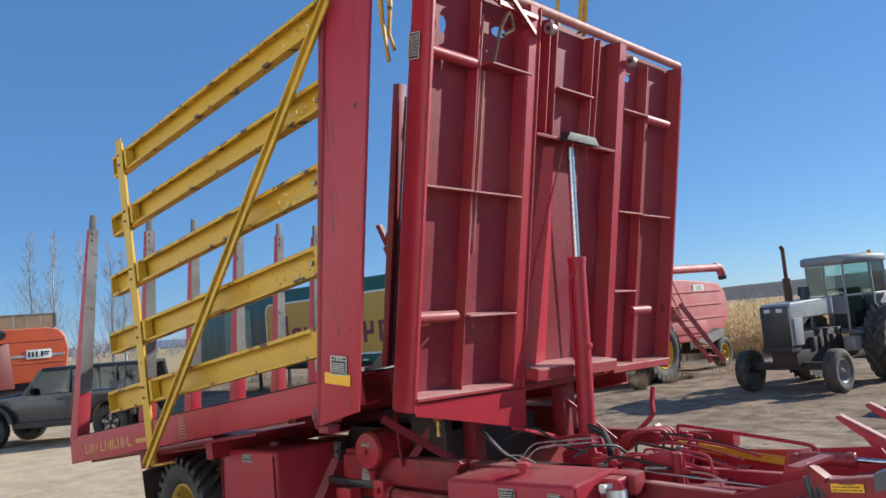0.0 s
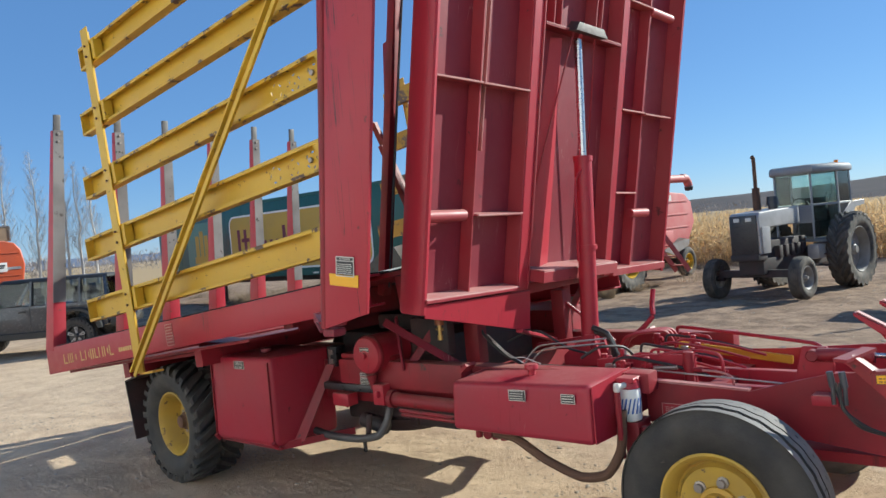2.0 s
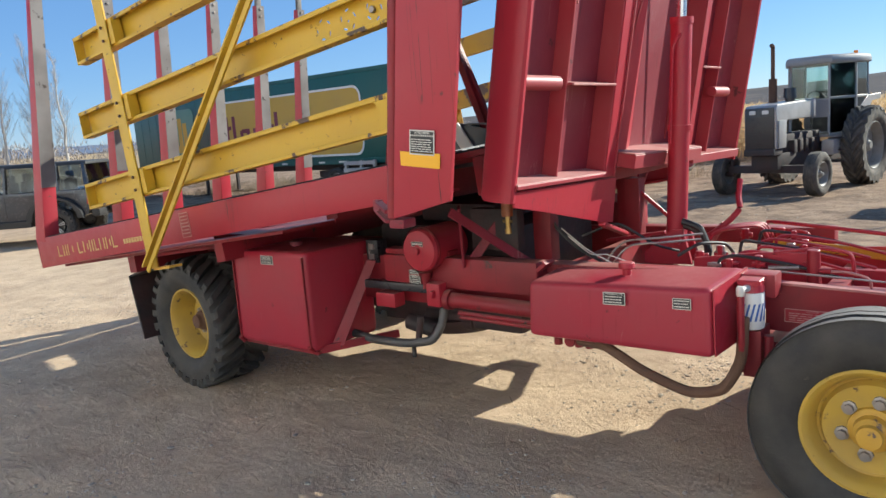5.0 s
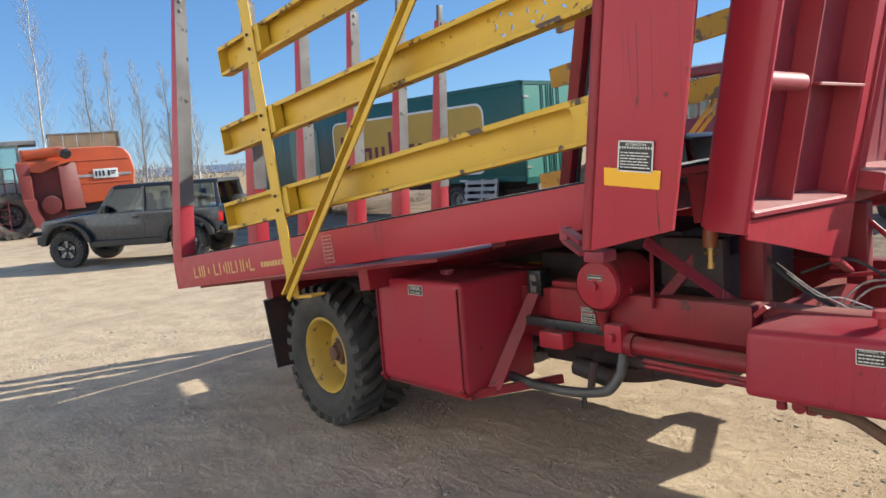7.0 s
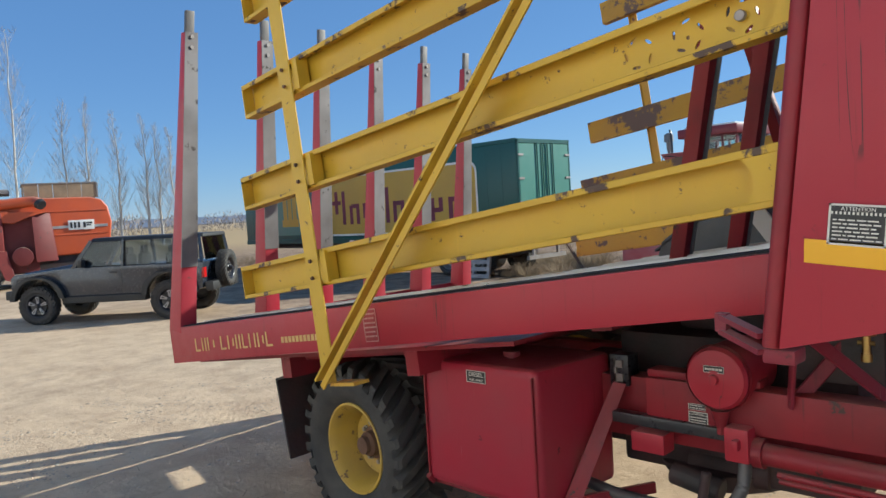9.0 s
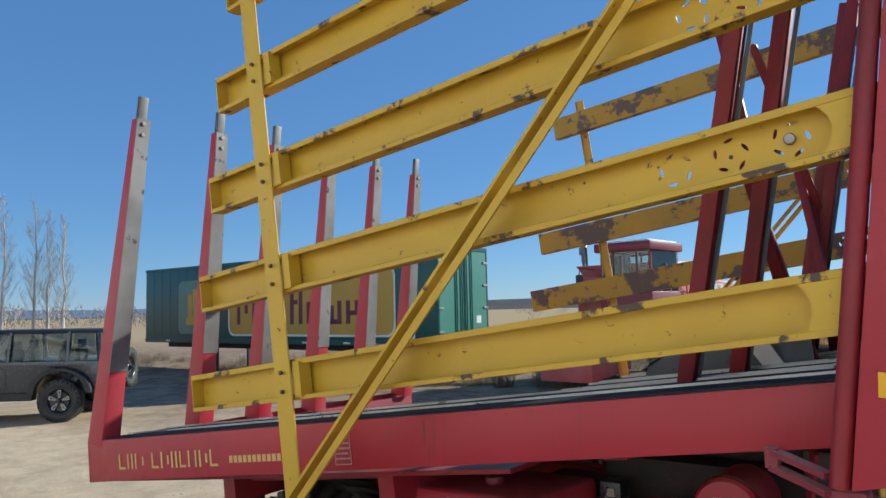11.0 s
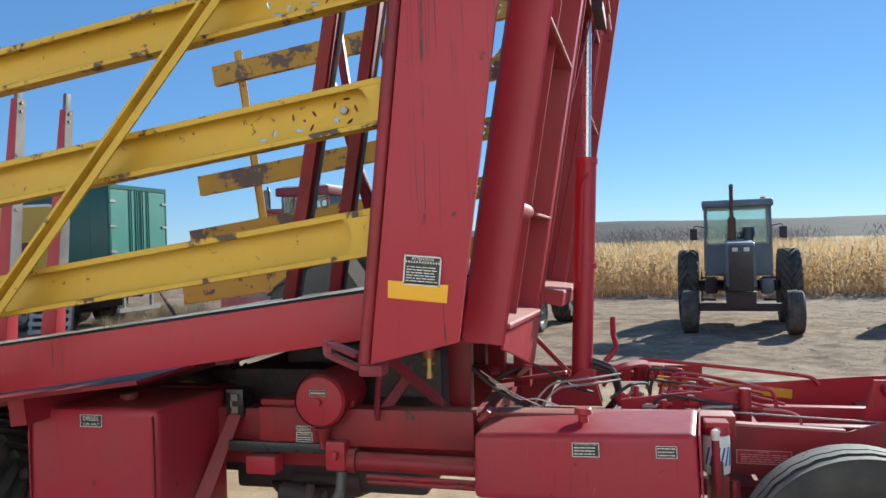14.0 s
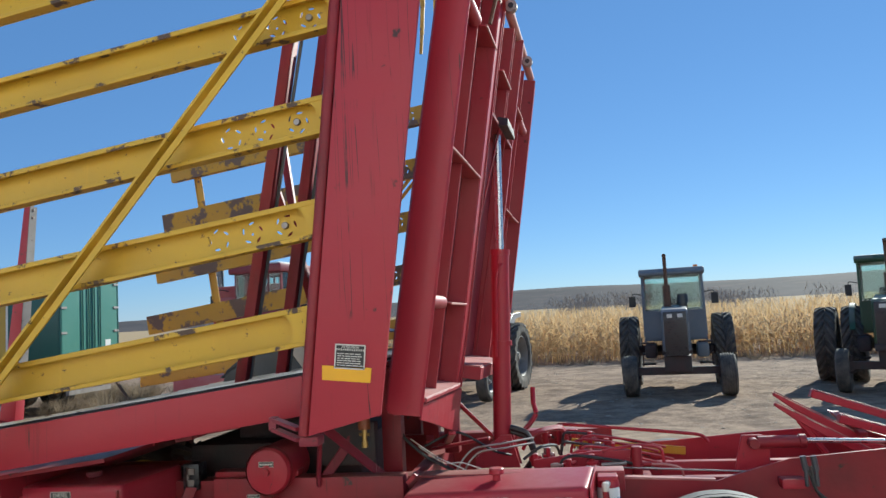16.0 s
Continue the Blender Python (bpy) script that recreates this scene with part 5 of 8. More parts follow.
part("drive_shaft", bm, M["engine"], wagon, "", True)
# box and slanting stay on the far side, known by the shadow they throw
bm = fresh()
box(bm, (-4.48, 5.15, 0.67), (-3.34, 5.68, 1.12))
soften(bm, 0.02)
part("side_box", bm, M["red_dark"], wagon, "", True)
bm = fresh()
beam(bm, (-3.32, 5.62, 0.55), (-2.74, 5.62, 0.90), 0.05, 0.095, (0, 1, 0))
part("brace", bm, M["red_dark"], wagon, "", True)
bm = fresh()
box(bm, (-3.50, 5.595, 0.535), (-3.24, 5.655, 0.632))
part("brace_foot", bm, M["red_dark"], wagon, "", True)
# unseen block behind the hydraulic tank, added to stop sun dapples on the ground
bm = fresh()
box(bm, (-3.20, 4.0, 0.47), (-2.42, 4.45, 0.84))
cyl(bm, (-2.42, 4.22, 0.62), (-2.30, 4.22, 0.62), 0.13, 0.10, n=18)
soften(bm, 0.03)
part("shade_block", bm, M["engine"], wagon, "unseen dark block that keeps sun off the ground", True)
# front axle and pivots
bm = fresh()
box(bm, (-1.62, 3.56, 0.38), (-1.45, 5.39, 0.50))
box(bm, (-1.68, 4.2, 0.48), (-1.39, 4.75, 0.75))
soften(bm, 0.015)
part("front_axle", bm, M["red_dark"], wagon, "", True)

# near side of the machinery: plates, tubes, belts
bm = fresh()
box(bm, (-4.22, 3.60, 0.80), (-3.12, 3.72, 0.985))
box(bm, (-4.22, 3.62, 0.985), (-3.72, 3.72, 1.02))
soften(bm, 0.012)
gear = part("side_housing", bm, M["red_dark"], wagon, "grimy red machinery side housing", True)
label(gear, -3.975, 0.835, 3.5985, 0.085, 0.06, "ATTENTION", 3, name="warning_sign", hatch=True)
label(gear, -3.98, 0.885, 3.5985, 0.075, 0.026, "", 2, name="warning_sign")
bm = fresh()
cyl(bm, (-3.72, 3.60, 0.735), (-3.10, 3.60, 0.725), 0.045, n=16)
cyl(bm, (-3.74, 3.60, 0.735), (-3.70, 3.60, 0.735), 0.06, n=16)
part("lower_tube", bm, M["red_dark"], wagon, "", True)
bm = fresh()
cyl(bm, (-3.65, 3.585, 0.665), (-3.10, 3.585, 0.655), 0.014, n=8)
cyl(bm, (-3.65, 3.60, 0.635), (-3.10, 3.60, 0.625), 0.012, n=8)
part("control_rod", bm, M["red_dark"], wagon, "", True)
bm = fresh()
box(bm, (-4.38, 3.575, 0.765), (-3.80, 3.63, 0.815))
soften(bm, 0.006)
part("black_bar", bm, M["black_paint"], wagon, "", True)
bm = fresh()
box(bm, (-3.84, 3.53, 0.70), (-3.74, 3.66, 0.84))
box(bm, (-3.80, 3.50, 0.755), (-3.77, 3.56, 0.80))
soften(bm, 0.012)
part("bearing_block", bm, M["red"], wagon, "", True)
bm = fresh()
box(bm, (-4.28, 3.56, 0.655), (-4.12, 3.66, 0.745))
soften(bm, 0.01)
part("small_box", bm, M["red"], wagon, "", True)
bm = fresh()
tube(bm, bend([(-4.75, 3.62, 0.46), (-4.35, 3.57, 0.43), (-4.05, 3.56, 0.44), (-3.86, 3.57, 0.48), (-3.80, 3.60, 0.57), (-3.80, 3.64, 0.66)], 6), 0.027, 12)
part("exhaust_pipe", bm, M["tip_steel"], wagon, "dark grey exhaust pipe", True)
bm = fresh()
cyl(bm, (-4.03, 3.60, 0.34), (-4.03, 3.60, 0.44), 0.016, n=8)
cyl(bm, (-3.97, 3.58, 0.46), (-3.94, 3.58, 0.62), 0.022, n=8)
cyl(bm, (-4.18, 3.75, 0.52), (-3.95, 3.75, 0.48), 0.055, n=10)
cyl(bm, (-4.2, 4.0, 0.50), (-3.82, 4.0, 0.50), 0.075, n=14)
soften(bm, 0.006, 1)
part("belly_pipe", bm, M["engine"], wagon, "", True)

# round filter canister
bm = fresh()
lathe(bm, [(0.128, -0.3), (0.128, 0.0), (0.116, 0.018), (0.05, 0.026), (0.022, 0.03), (0.02, 0.05), (0, 0.052)], Matrix.Translation((-3.857, 3.53, 1.037)) @ Matrix.Rotation(radians(90), 4, "X"), 36)
can = part("air_cleaner", bm, M["red"], wagon, "round red air cleaner canister", True)
label(can, -3.857, 1.078, 3.5035, 0.085, 0.028, "", 1, name="sign")
bm = fresh()
lathe(bm, [(0.133, -0.02), (0.137, -0.006), (0.133, 0.006)], Matrix.Translation((-3.857, 3.535, 1.037)) @ Matrix.Rotation(radians(90), 4, "X"), 36)
part("clamp_band", bm, M["red_dark"], can, "", True)
bm = fresh()
cyl(bm, (-3.86, 3.56, 0.90), (-3.86, 3.56, 0.83), 0.04, 0.02, n=12)
cyl(bm, (-3.86, 3.56, 0.83), (-3.86, 3.56, 0.80), 0.018, n=10)
part("dust_valve", bm, M["red_dark"], can, "", True)

# latch with pale catch beside the fuel tank
bm = fresh()
box(bm, (-4.46, 3.70, 0.90), (-4.36, 3.80, 1.05))
soften(bm, 0.008)
lat = part("latch", bm, M["black_paint"], wagon, "", True)
bm = fresh()
for z in (0.925, 0.99):
    box(bm, (-4.43, 3.688, z), (-4.385, 3.70, z + 0.035))
box(bm, (-4.43, 3.688, 0.91), (-4.42, 3.70, 1.03))
part("catch", bm, M["steel"], lat, "pale worn catch", True)

# fuel tank
bm = fresh()
quad_box(bm, [(-5.265, 3.232, 0.41), (-4.555, 3.247, 0.40), (-4.51, 3.80, 0.40), (-5.19, 3.80, 0.41), (-5.265, 3.235, 1.035), (-4.56, 3.25, 1.04), (-4.51, 3.80, 1.04), (-5.19, 3.80, 1.035)])
soften(bm, 0.04, 4)
tank = part("fuel_tank", bm, M["red_stained"], wagon, "red steel diesel fuel tank", True)
bm = fresh()
cyl(bm, (-4.86, 3.46, 1.02), (-4.86, 3.46, 1.05), 0.03, n=16)
cyl(bm, (-4.86, 3.46, 1.045), (-4.86, 3.46, 1.07), 0.042, n=16)
soften(bm, 0.004, 1)
part("filler_cap", bm, M["red_faded"], tank, "", True)
for x, y in ((-5.245, 3.229), (-4.575, 3.243)):
    bm = fresh()
    beam(bm, (x, y, 0.42), (x + 0.0, y, 1.01), 0.008, 0.014, (0, 1, 0))
    cyl(bm, (x, y - 0.012, 0.44), (x, y + 0.02, 0.40), 0.016, n=8)
    part("tank_seam", bm, M["red_dark"], tank, "", True)
fuel_face = Matrix.Translation((-4.905, 3.2395, 0.98)) @ Matrix.Rotation(radians(1.2), 4, "Z") @ Matrix.Rotation(radians(90), 4, "X")
ds = label(tank, -4.99, 0.952, 3.2705, 0.118, 0.058, "", 0, name="fuel_sign", m=fuel_face)
lettering("words", "DIESEL", 0.030, fuel_face @ Matrix.Translation((0, 0.010, 0.002)), M["label_white"], ds, OFF, 0.0004)
lettering("words", "FUEL ONLY", 0.0165, fuel_face @ Matrix.Translation((0, -0.016, 0.002)), M["label_white"], ds, OFF, 0.0004)
bm = fresh()
beam(bm, (-4.60, 3.29, 0.395), (-4.27, 3.74, 0.43), 0.02, 0.05)
beam(bm, (-5.25, 3.28, 0.40), (-4.56, 3.30, 0.385), 0.03, 0.02)
prism(bm, [(-4.55, 3.40, 0.41), (-4.48, 3.44, 0.41), (-4.37, 3.69, 0.92), (-4.42, 3.66, 0.93)], (0.008, -0.012, 0))
part("tank_bracket", bm, M["red_dark"], tank, "", True)

# fenders and mud flap at the rear wheel
bm = fresh()
beam(bm, (-6.25, 3.45, 0.95), (-5.35, 3.50, 1.06), 0.5, 0.03)
box(bm, (-5.75, 3.45, 0.98), (-5.15, 3.70, 1.10))
soften(bm, 0.008)
part("rear_fender", bm, M["red_dark"], wagon, "", True)
bm = fresh()
quad_box(bm, [(-6.60, 3.28, 0.24), (-6.585, 3.28, 0.24), (-6.585, 3.66, 0.24), (-6.60, 3.66, 0.24), (-6.70, 3.28, 0.74), (-6.685, 3.28, 0.74), (-6.685, 3.66, 0.76), (-6.70, 3.66, 0.76)])
quad_box(bm, [(-6.70, 3.28, 0.735), (-6.30, 3.28, 0.86), (-6.30, 3.66, 0.86), (-6.70, 3.66, 0.75), (-6.70, 3.28, 0.75), (-6.30, 3.28, 0.875), (-6.30, 3.66, 0.875), (-6.70, 3.66, 0.765)])
part("mud_flap", bm, M["engine"], wagon, "dark mud flap", True)

# wheels
rim = M["rim_yellow"]
wheel(wagon, Vector((-5.85, 3.40, 0.458)) - OFF, 0.468, 0.226, 0.43, rim, M["tyre"], "lug", 27, 0.15, 8, -4, "yellow dished rear wheel with lugged tyre", M["rust"], hub=0.33)
wheel(wagon, Vector((-5.76, mir(3.455, True), 0.49)) - OFF, 0.493, 0.275, 0.43, rim, M["tyre"], "lug", 20, 0.13, 6, 180, "yellow dished rear wheel with lugged tyre", M["rust"])
wheel(wagon, Vector((-1.516, 3.472, 0.435)) - OFF, 0.468, 0.228, 0.275, rim, M["tyre"], "rib", 0, 0.055, 6, 0, "yellow front wheel with ribbed tyre", tread=M["tread"], nut_size=1.4, hub=0.3, hub_mat=M["yellow_worn"])
wheel(wagon, Vector((-1.52, 5.48, 0.385)) - OFF, 0.425, 0.238, 0.25, rim, M["tyre_dusty"], "rib", 0, 0.055, 6, 180, "yellow front wheel with ribbed tyre", tread=M["tread"])

# hydraulic oil tank
bm = fresh()
quad_box(bm, [(-3.10, 3.45, 0.63), (-2.135, 3.40, 0.645), (-2.10, 3.80, 0.645), (-3.06, 3.80, 0.63), (-3.10, 3.47, 0.915), (-2.145, 3.42, 0.955), (-2.10, 3.80, 0.985), (-3.06, 3.80, 0.95)])
soften(bm, 0.035, 4)
oil = part("hydraulic_tank", bm, M["red_stained"], wagon, "red steel hydraulic oil tank", True)
bm = fresh()
for x0, x1 in ((-2.128, -2.122),):
    quad_box(bm, [(x0, 3.415, 0.655), (x1, 3.415, 0.655), (x1 + 0.03, 3.80, 0.655), (x0 + 0.03, 3.80, 0.655), (x0 - 0.01, 3.43, 0.95), (x1 - 0.01, 3.43, 0.95), (x1 + 0.03, 3.80, 0.985), (x0 + 0.03, 3.80, 0.985)])
part("end_plate", bm, M["red"], oil, "", True)
bm = fresh()
cyl(bm, (-2.616, 3.62, 0.93), (-2.616, 3.62, 0.99), 0.022, n=14)
cyl(bm, (-2.616, 3.62, 0.985), (-2.616, 3.62, 1.015), 0.042, 0.038, n=18)
soften(bm, 0.004, 1)
part("filler_cap", bm, M["red"], oil, "", True)
tilt_oil = radians(-3.0)
for x, z, w, h, head in ((-2.60, 0.875, 0.115, 0.06, "HYDRAULIC OIL"), (-2.268, 0.882, 0.085, 0.05, "")):
    yy = 3.447 - 0.05 * (x + 3.1) / 0.965 + 0.008
    label(oil, x, z, yy, w, h, head, 3, name="oil_sign", head_size=0.0125, m=Matrix.Translation((x, yy - 0.002, z)) @ Matrix.Rotation(tilt_oil, 4, "Z") @ Matrix.Rotation(radians(86), 4, "X") @ Matrix.Rotation(radians(1.8), 4, "Z"))
bm = fresh()
for x in (-2.98, -2.86, -2.80):
    cyl(bm, (x, 3.55, 0.57), (x, 3.55, 0.64), 0.022, n=10)
cyl(bm, (-2.9, 3.52, 0.60), (-2.9, 3.62, 0.60), 0.03, n=12)
part("drain_fitting", bm, M["red_dark"], oil, "", True)
bm = fresh()
tube(bm, bend([(-2.86, 3.55, 0.60), (-2.70, 3.52, 0.60), (-2.50, 3.50, 0.51), (-2.28, 3.50, 0.44), (-2.13, 3.52, 0.47), (-2.06, 3.56, 0.60), (-2.05, 3.58, 0.80)], 7), 0.026, 10)
part("oil_hose", bm, M["rust"], oil, "sagging brown-dusted hose", True)
bm = fresh()
box(bm, (-3.10, 3.78, 0.91), (-2.10, 3.86, 0.955))
beam(bm, (-3.09, 3.60, 0.955), (-3.04, 3.60, 1.0), 0.1, 0.02)
part("tank_strap", bm, M["red_dark"], oil, "", True)

# oil filter
FX, FY = -2.042, 3.672
bm = fresh()
lathe(bm, [(0.0, -0.175), (0.045, -0.175), (0.056, -0.168), (0.058, -0.15), (0.058, -0.01), (0.052, 0.0), (0, 0.0)], Matrix.Translation((FX, FY, 0.902)), 28)
flt = part("oil_filter", bm, M["white"], wagon, "white spin-on oil filter with blue stripes", True)
for k in range(7):
    a0 = radians(-150 + k * 22)
    bm = fresh()
    pts = [(FX + 0.0595 * math.cos(a), FY + 0.0595 * math.sin(a), z) for a, z in ((a0, 0.772), (a0 + 0.16, 0.772), (a0 + 0.50, 0.852), (a0 + 0.34, 0.852))]
    prism(bm, pts, (-0.001 * math.cos(a0 + 0.25), -0.001 * math.sin(a0 + 0.25), 0))
    part("blue_stripe", bm, M["blue_mark"], flt, "blue slanted stripe", True)
bm = fresh()
cyl(bm, (FX, FY, 0.902), (FX, FY, 0.945), 0.061, 0.052, n=20)
for a in range(6):
    x, y = FX + 0.045 * math.cos(a * 1.05), FY + 0.045 * math.sin(a * 1.05)
    cyl(bm, (x, y, 0.92), (x, y, 0.955), 0.012, n=8)
box(bm, (FX - 0.05, FY - 0.05, 0.935), (FX + 0.05, FY + 0.05, 0.960))
soften(bm, 0.004, 1)
part("filter_head", bm, M["red"], flt, "", True)
bm = fresh()
cyl(bm, (FX - 0.015, FY - 0.11, 0.925), (FX, FY - 0.04, 0.925), 0.016, n=12)
lathe(bm, [(0, -0.026), (0.014, -0.026), (0.019, -0.016), (0.019, 0.010), (0.013, 0.02), (0, 0.022)], Matrix.Translation((FX - 0.016, FY - 0.112, 0.925)), 14)
part("filter_elbow", bm, M["label_white"], flt, "pale elbow fitting", True)
bm = fresh()
tube(bm, bend([(FX - 0.016, FY - 0.112, 0.90), (FX - 0.014, FY - 0.118, 0.80), (FX - 0.010, FY - 0.116, 0.66), (FX - 0.02, FY - 0.09, 0.55)], 5), 0.017, 10)
part("filter_pipe", bm, M["red_dark"], flt, "", True)
bm = fresh()
box(bm, (FX - 0.03, FY - 0.03, 0.50), (FX + 0.05, FY + 0.13, 0.722))
cyl(bm, (FX + 0.075, FY + 0.0, 0.5), (FX + 0.075, FY + 0.0, 0.7), 0.022, n=10)
soften(bm, 0.008)
part("filter_post", bm, M["red_dark"], flt, "", True)

# posts and braces between frame and table
for x, y, z0, z1, w in ((-3.25, 3.90, 0.93, 1.33, 0.115), (-3.03, 4.66, 0.90, 1.33, 0.10), (-3.25, 5.05, 0.93, 1.33, 0.115)):
    bm = fresh()
    box(bm, (x - w / 2, y, z0), (x + w / 2, y + 0.1, z1))
    soften(bm, 0.008)
    part("support_post", bm, M["red_dark"], wagon, "", True)
for p0, p1, w in (((-3.448, 3.30, 1.30), (-3.25, 3.85, 0.895), 0.10), ((-3.40, 3.75, 1.22), (-3.69, 3.62, 0.82), 0.11), ((-3.535, 3.50, 1.30), (-3.60, 3.60, 0.94), 0.10), ((-3.38, 5.75, 1.30), (-3.25, 5.0, 0.92), 0.055), ((-2.90, 3.95, 1.15), (-3.05, 4.62, 0.98), 0.045), ((-3.0, 4.70, 1.25), (-2.75, 4.95, 0.92), 0.04), ((-2.75, 4.5, 1.02), (-3.15, 4.55, 0.95), 0.04)):
    bm = fresh()
    beam(bm, p0, p1, w if w < 0.1 else 0.016, w * 0.5)
    soften(bm, 0.004, 1)
    part("brace", bm, M["red" if w < 0.1 else "red_faded"], wagon, "", True)
bm = fresh()
box(bm, (-3.62, 3.72, 1.02), (-3.30, 3.80, 1.26))
soften(bm, 0.015)
part("pump_plate", bm, M["engine"], wagon, "", True)
bm = fresh()
cyl(bm, (-3.36, 3.72, 1.22), (-3.36, 3.72, 1.30), 0.035, n=14)
sedb = part("sediment_bowl", bm, M["bowl"], wagon, "small orange sediment bowl with brass valve", True)
bm = fresh()
cyl(bm, (-3.36, 3.72, 1.15), (-3.36, 3.72, 1.22), 0.015, n=12)
cyl(bm, (-3.39, 3.72, 1.19), (-3.33, 3.72, 1.19), 0.009, n=10)
cyl(bm, (-3.36, 3.72, 1.12), (-3.36, 3.72, 1.15), 0.02, n=12)
part("brass_valve", bm, M["brass"], sedb, "brass valve", True)

# hoses and steel lines over the frame
lines = [
    ("black", 0.010, [(-3.22, 3.97, 1.20), (-3.185, 3.95, 1.127), (-3.055, 3.95, 1.013), (-2.90, 3.95, 0.935)]),
    ("label_white", 0.0035, [(-3.15, 3.95, 1.12), (-2.98, 3.90, 1.02), (-2.86, 3.88, 0.97), (-2.80, 3.88, 0.94)]),
    ("label_white", 0.0035, [(-3.1, 3.93, 1.08), (-2.95, 3.9, 0.99), (-2.85, 3.9, 0.99), (-2.74, 3.92, 0.95)]),
    ("steel", 0.006, [(-2.91, 3.95, 0.89), (-2.85, 3.97, 0.99), (-2.78, 4.0, 1.05), (-2.62, 4.08, 1.06), (-2.45, 4.25, 1.06)]),
    ("steel", 0.006, [(-2.87, 3.95, 0.88), (-2.81, 3.97, 0.98), (-2.745, 4.0, 1.03), (-2.60, 4.06, 1.038), (-2.45, 4.22, 1.035)]),
    ("black", 0.009, [(-2.50, 4.0, 0.98), (-2.40, 4.05, 1.04), (-2.32, 4.2, 1.02), (-2.30, 4.3, 0.95)]),
    ("red", 0.010, [(-2.05, 4.1, 1.0), (-1.85, 4.15, 1.02), (-1.72, 4.15, 1.0), (-1.70, 4.15, 0.90)]),
    ("black", 0.008, [(-3.1, 4.1, 1.05), (-2.9, 4.15, 1.12), (-2.7, 4.2, 1.0), (-2.6, 4.3, 0.95)]),
]
for mat, r, pts in lines:
    bm = fresh()
    tube(bm, bend(pts, 6), r, 7)
    part("line", bm, M[mat], wagon, {"black": "black hydraulic hose", "label_white": "pale cable", "steel": "bare steel oil line", "red": "red steel oil line"}[mat], True)
for k in range(3):
    bm = fresh()
    tube(bm, bend([(-2.55, 4.62 + 0.05 * k, 0.92), (-2.50, 4.62 + 0.05 * k, 1.0), (-2.42, 4.65 + 0.05 * k, 1.03), (-2.3, 4.8 + 0.05 * k, 1.02), (-2.26, 4.85 + 0.05 * k, 0.93)], 5), 0.012, 7)
    part("line", bm, M["red"], wagon, "red steel oil line", True)

# bent lever, long rail and yellow bar on the far side
bm = fresh()
tube(bm, bend([(-2.492, 5.107, 1.270), (-2.49, 5.06, 1.17), (-2.475, 5.02, 1.09), (-2.55, 4.98, 1.0), (-2.66, 4.95, 0.92)], 6), 0.018, 10)
part("bent_lever", bm, M["red"], wagon, "bent red steel lever", True)
bm = fresh()
tube(bm, bend([(-2.33, 5.09, 0.86), (-2.33, 5.09, 0.98), (-2.30, 5.09, 1.005), (-1.9, 4.99, 0.985), (-1.40, 4.87, 0.95), (-1.34, 4.86, 0.90)], 6, 0.25), 0.012, 8)
part("hand_rail", bm, M["red"], wagon, "long thin red rail", True)
bm = fresh()
tube(bm, bend([(-2.29, 5.05, 0.86), (-2.29, 5.05, 0.945), (-2.25, 5.05, 0.965), (-2.10, 5.02, 0.955), (-2.07, 5.01, 0.93), (-2.07, 5.01, 0.86)], 6, 0.25), 0.011, 8)
tube(bm, bend([(-2.22, 5.0, 0.85), (-2.21, 5.0, 0.92), (-2.16, 5.0, 0.94), (-2.12, 5.0, 0.91), (-2.11, 5.0, 0.84)], 5), 0.010, 8)
part("bent_pipe", bm, M["red"], wagon, "", True)
bm = fresh()
beam(bm, (-2.235, 4.87, 0.918), (-1.498, 4.78, 0.862), 0.02, 0.052)
soften(bm, 0.004, 1)
part("yellow_bar", bm, M["yellow"], wagon, "flat yellow steel bar", True)

# ------------------------------------------------------------------ front frame
bm = fresh()
prism(bm, [(-2.02, 3.835, 0.68), (-2.02, 3.835, 0.902), (-1.47, 3.84, 0.880), (-1.31, 3.84, 0.930), (-1.09, 3.84, 0.990), (-0.4, 3.845, 1.05), (0.9, 3.86, 0.98), (0.9, 3.86, 0.50), (-0.6, 3.85, 0.58), (-1.2, 3.84, 0.66)], (0, 0.016, 0))
fr = part("front_side_plate", bm, M["red_dark"], wagon, "red front frame side plate", True)
bm = fresh()
beam(bm, (-2.01, 3.855, 0.909), (-1.475, 3.86, 0.887), 0.05, 0.010)
part("top_flange", bm, M["pale_edge"], fr, "pale worn top flange", True)
label(fr, -1.818, 0.757, 3.8345, 0.238, 0.064, "DANGER", 4, radians(-0.5), name="danger_decal", back="red", ink="label_faded", head_size=0.013)
bm = fresh()
box(bm, (-1.165, 3.745, 0.855), (-1.05, 3.838, 0.903))
soften(bm, 0.005)
blk = part("stop_block", bm, M["red"], fr, "", True)
bm = fresh()
box(bm, (-1.155, 3.743, 0.9035), (-1.09, 3.756, 0.9075))
part("worn_edge", bm, M["pale_edge"], blk, "", True)
for y, x0, x1, z0, z1 in ((4.12, -2.5, 0.2, 0.70, 0.84), (4.55, -2.4, 0.3, 0.66, 0.84), (4.98, -2.10, 0.9, 0.62, 0.82), (5.40, -1.92, 0.9, 0.56, 0.74)):
    bm = fresh()
    box(bm, (x0, y, z0), (x1, y + 0.06, z1))
    soften(bm, 0.008)
    part("frame_beam", bm, M["red_dark"] if y < 4.3 else M["red"], wagon, "", True)
for x in (-1.85, -1.15, -0.55, 0.3):
    bm = fresh()
    box(bm, (x, 3.86, 0.68), (x + 0.09, 5.42, 0.80))
    part("cross_member", bm, M["red_dark"], wagon, "", True)
bm = fresh()
box(bm, (-2.1, 3.9, 0.55), (-0.3, 5.3, 0.60))
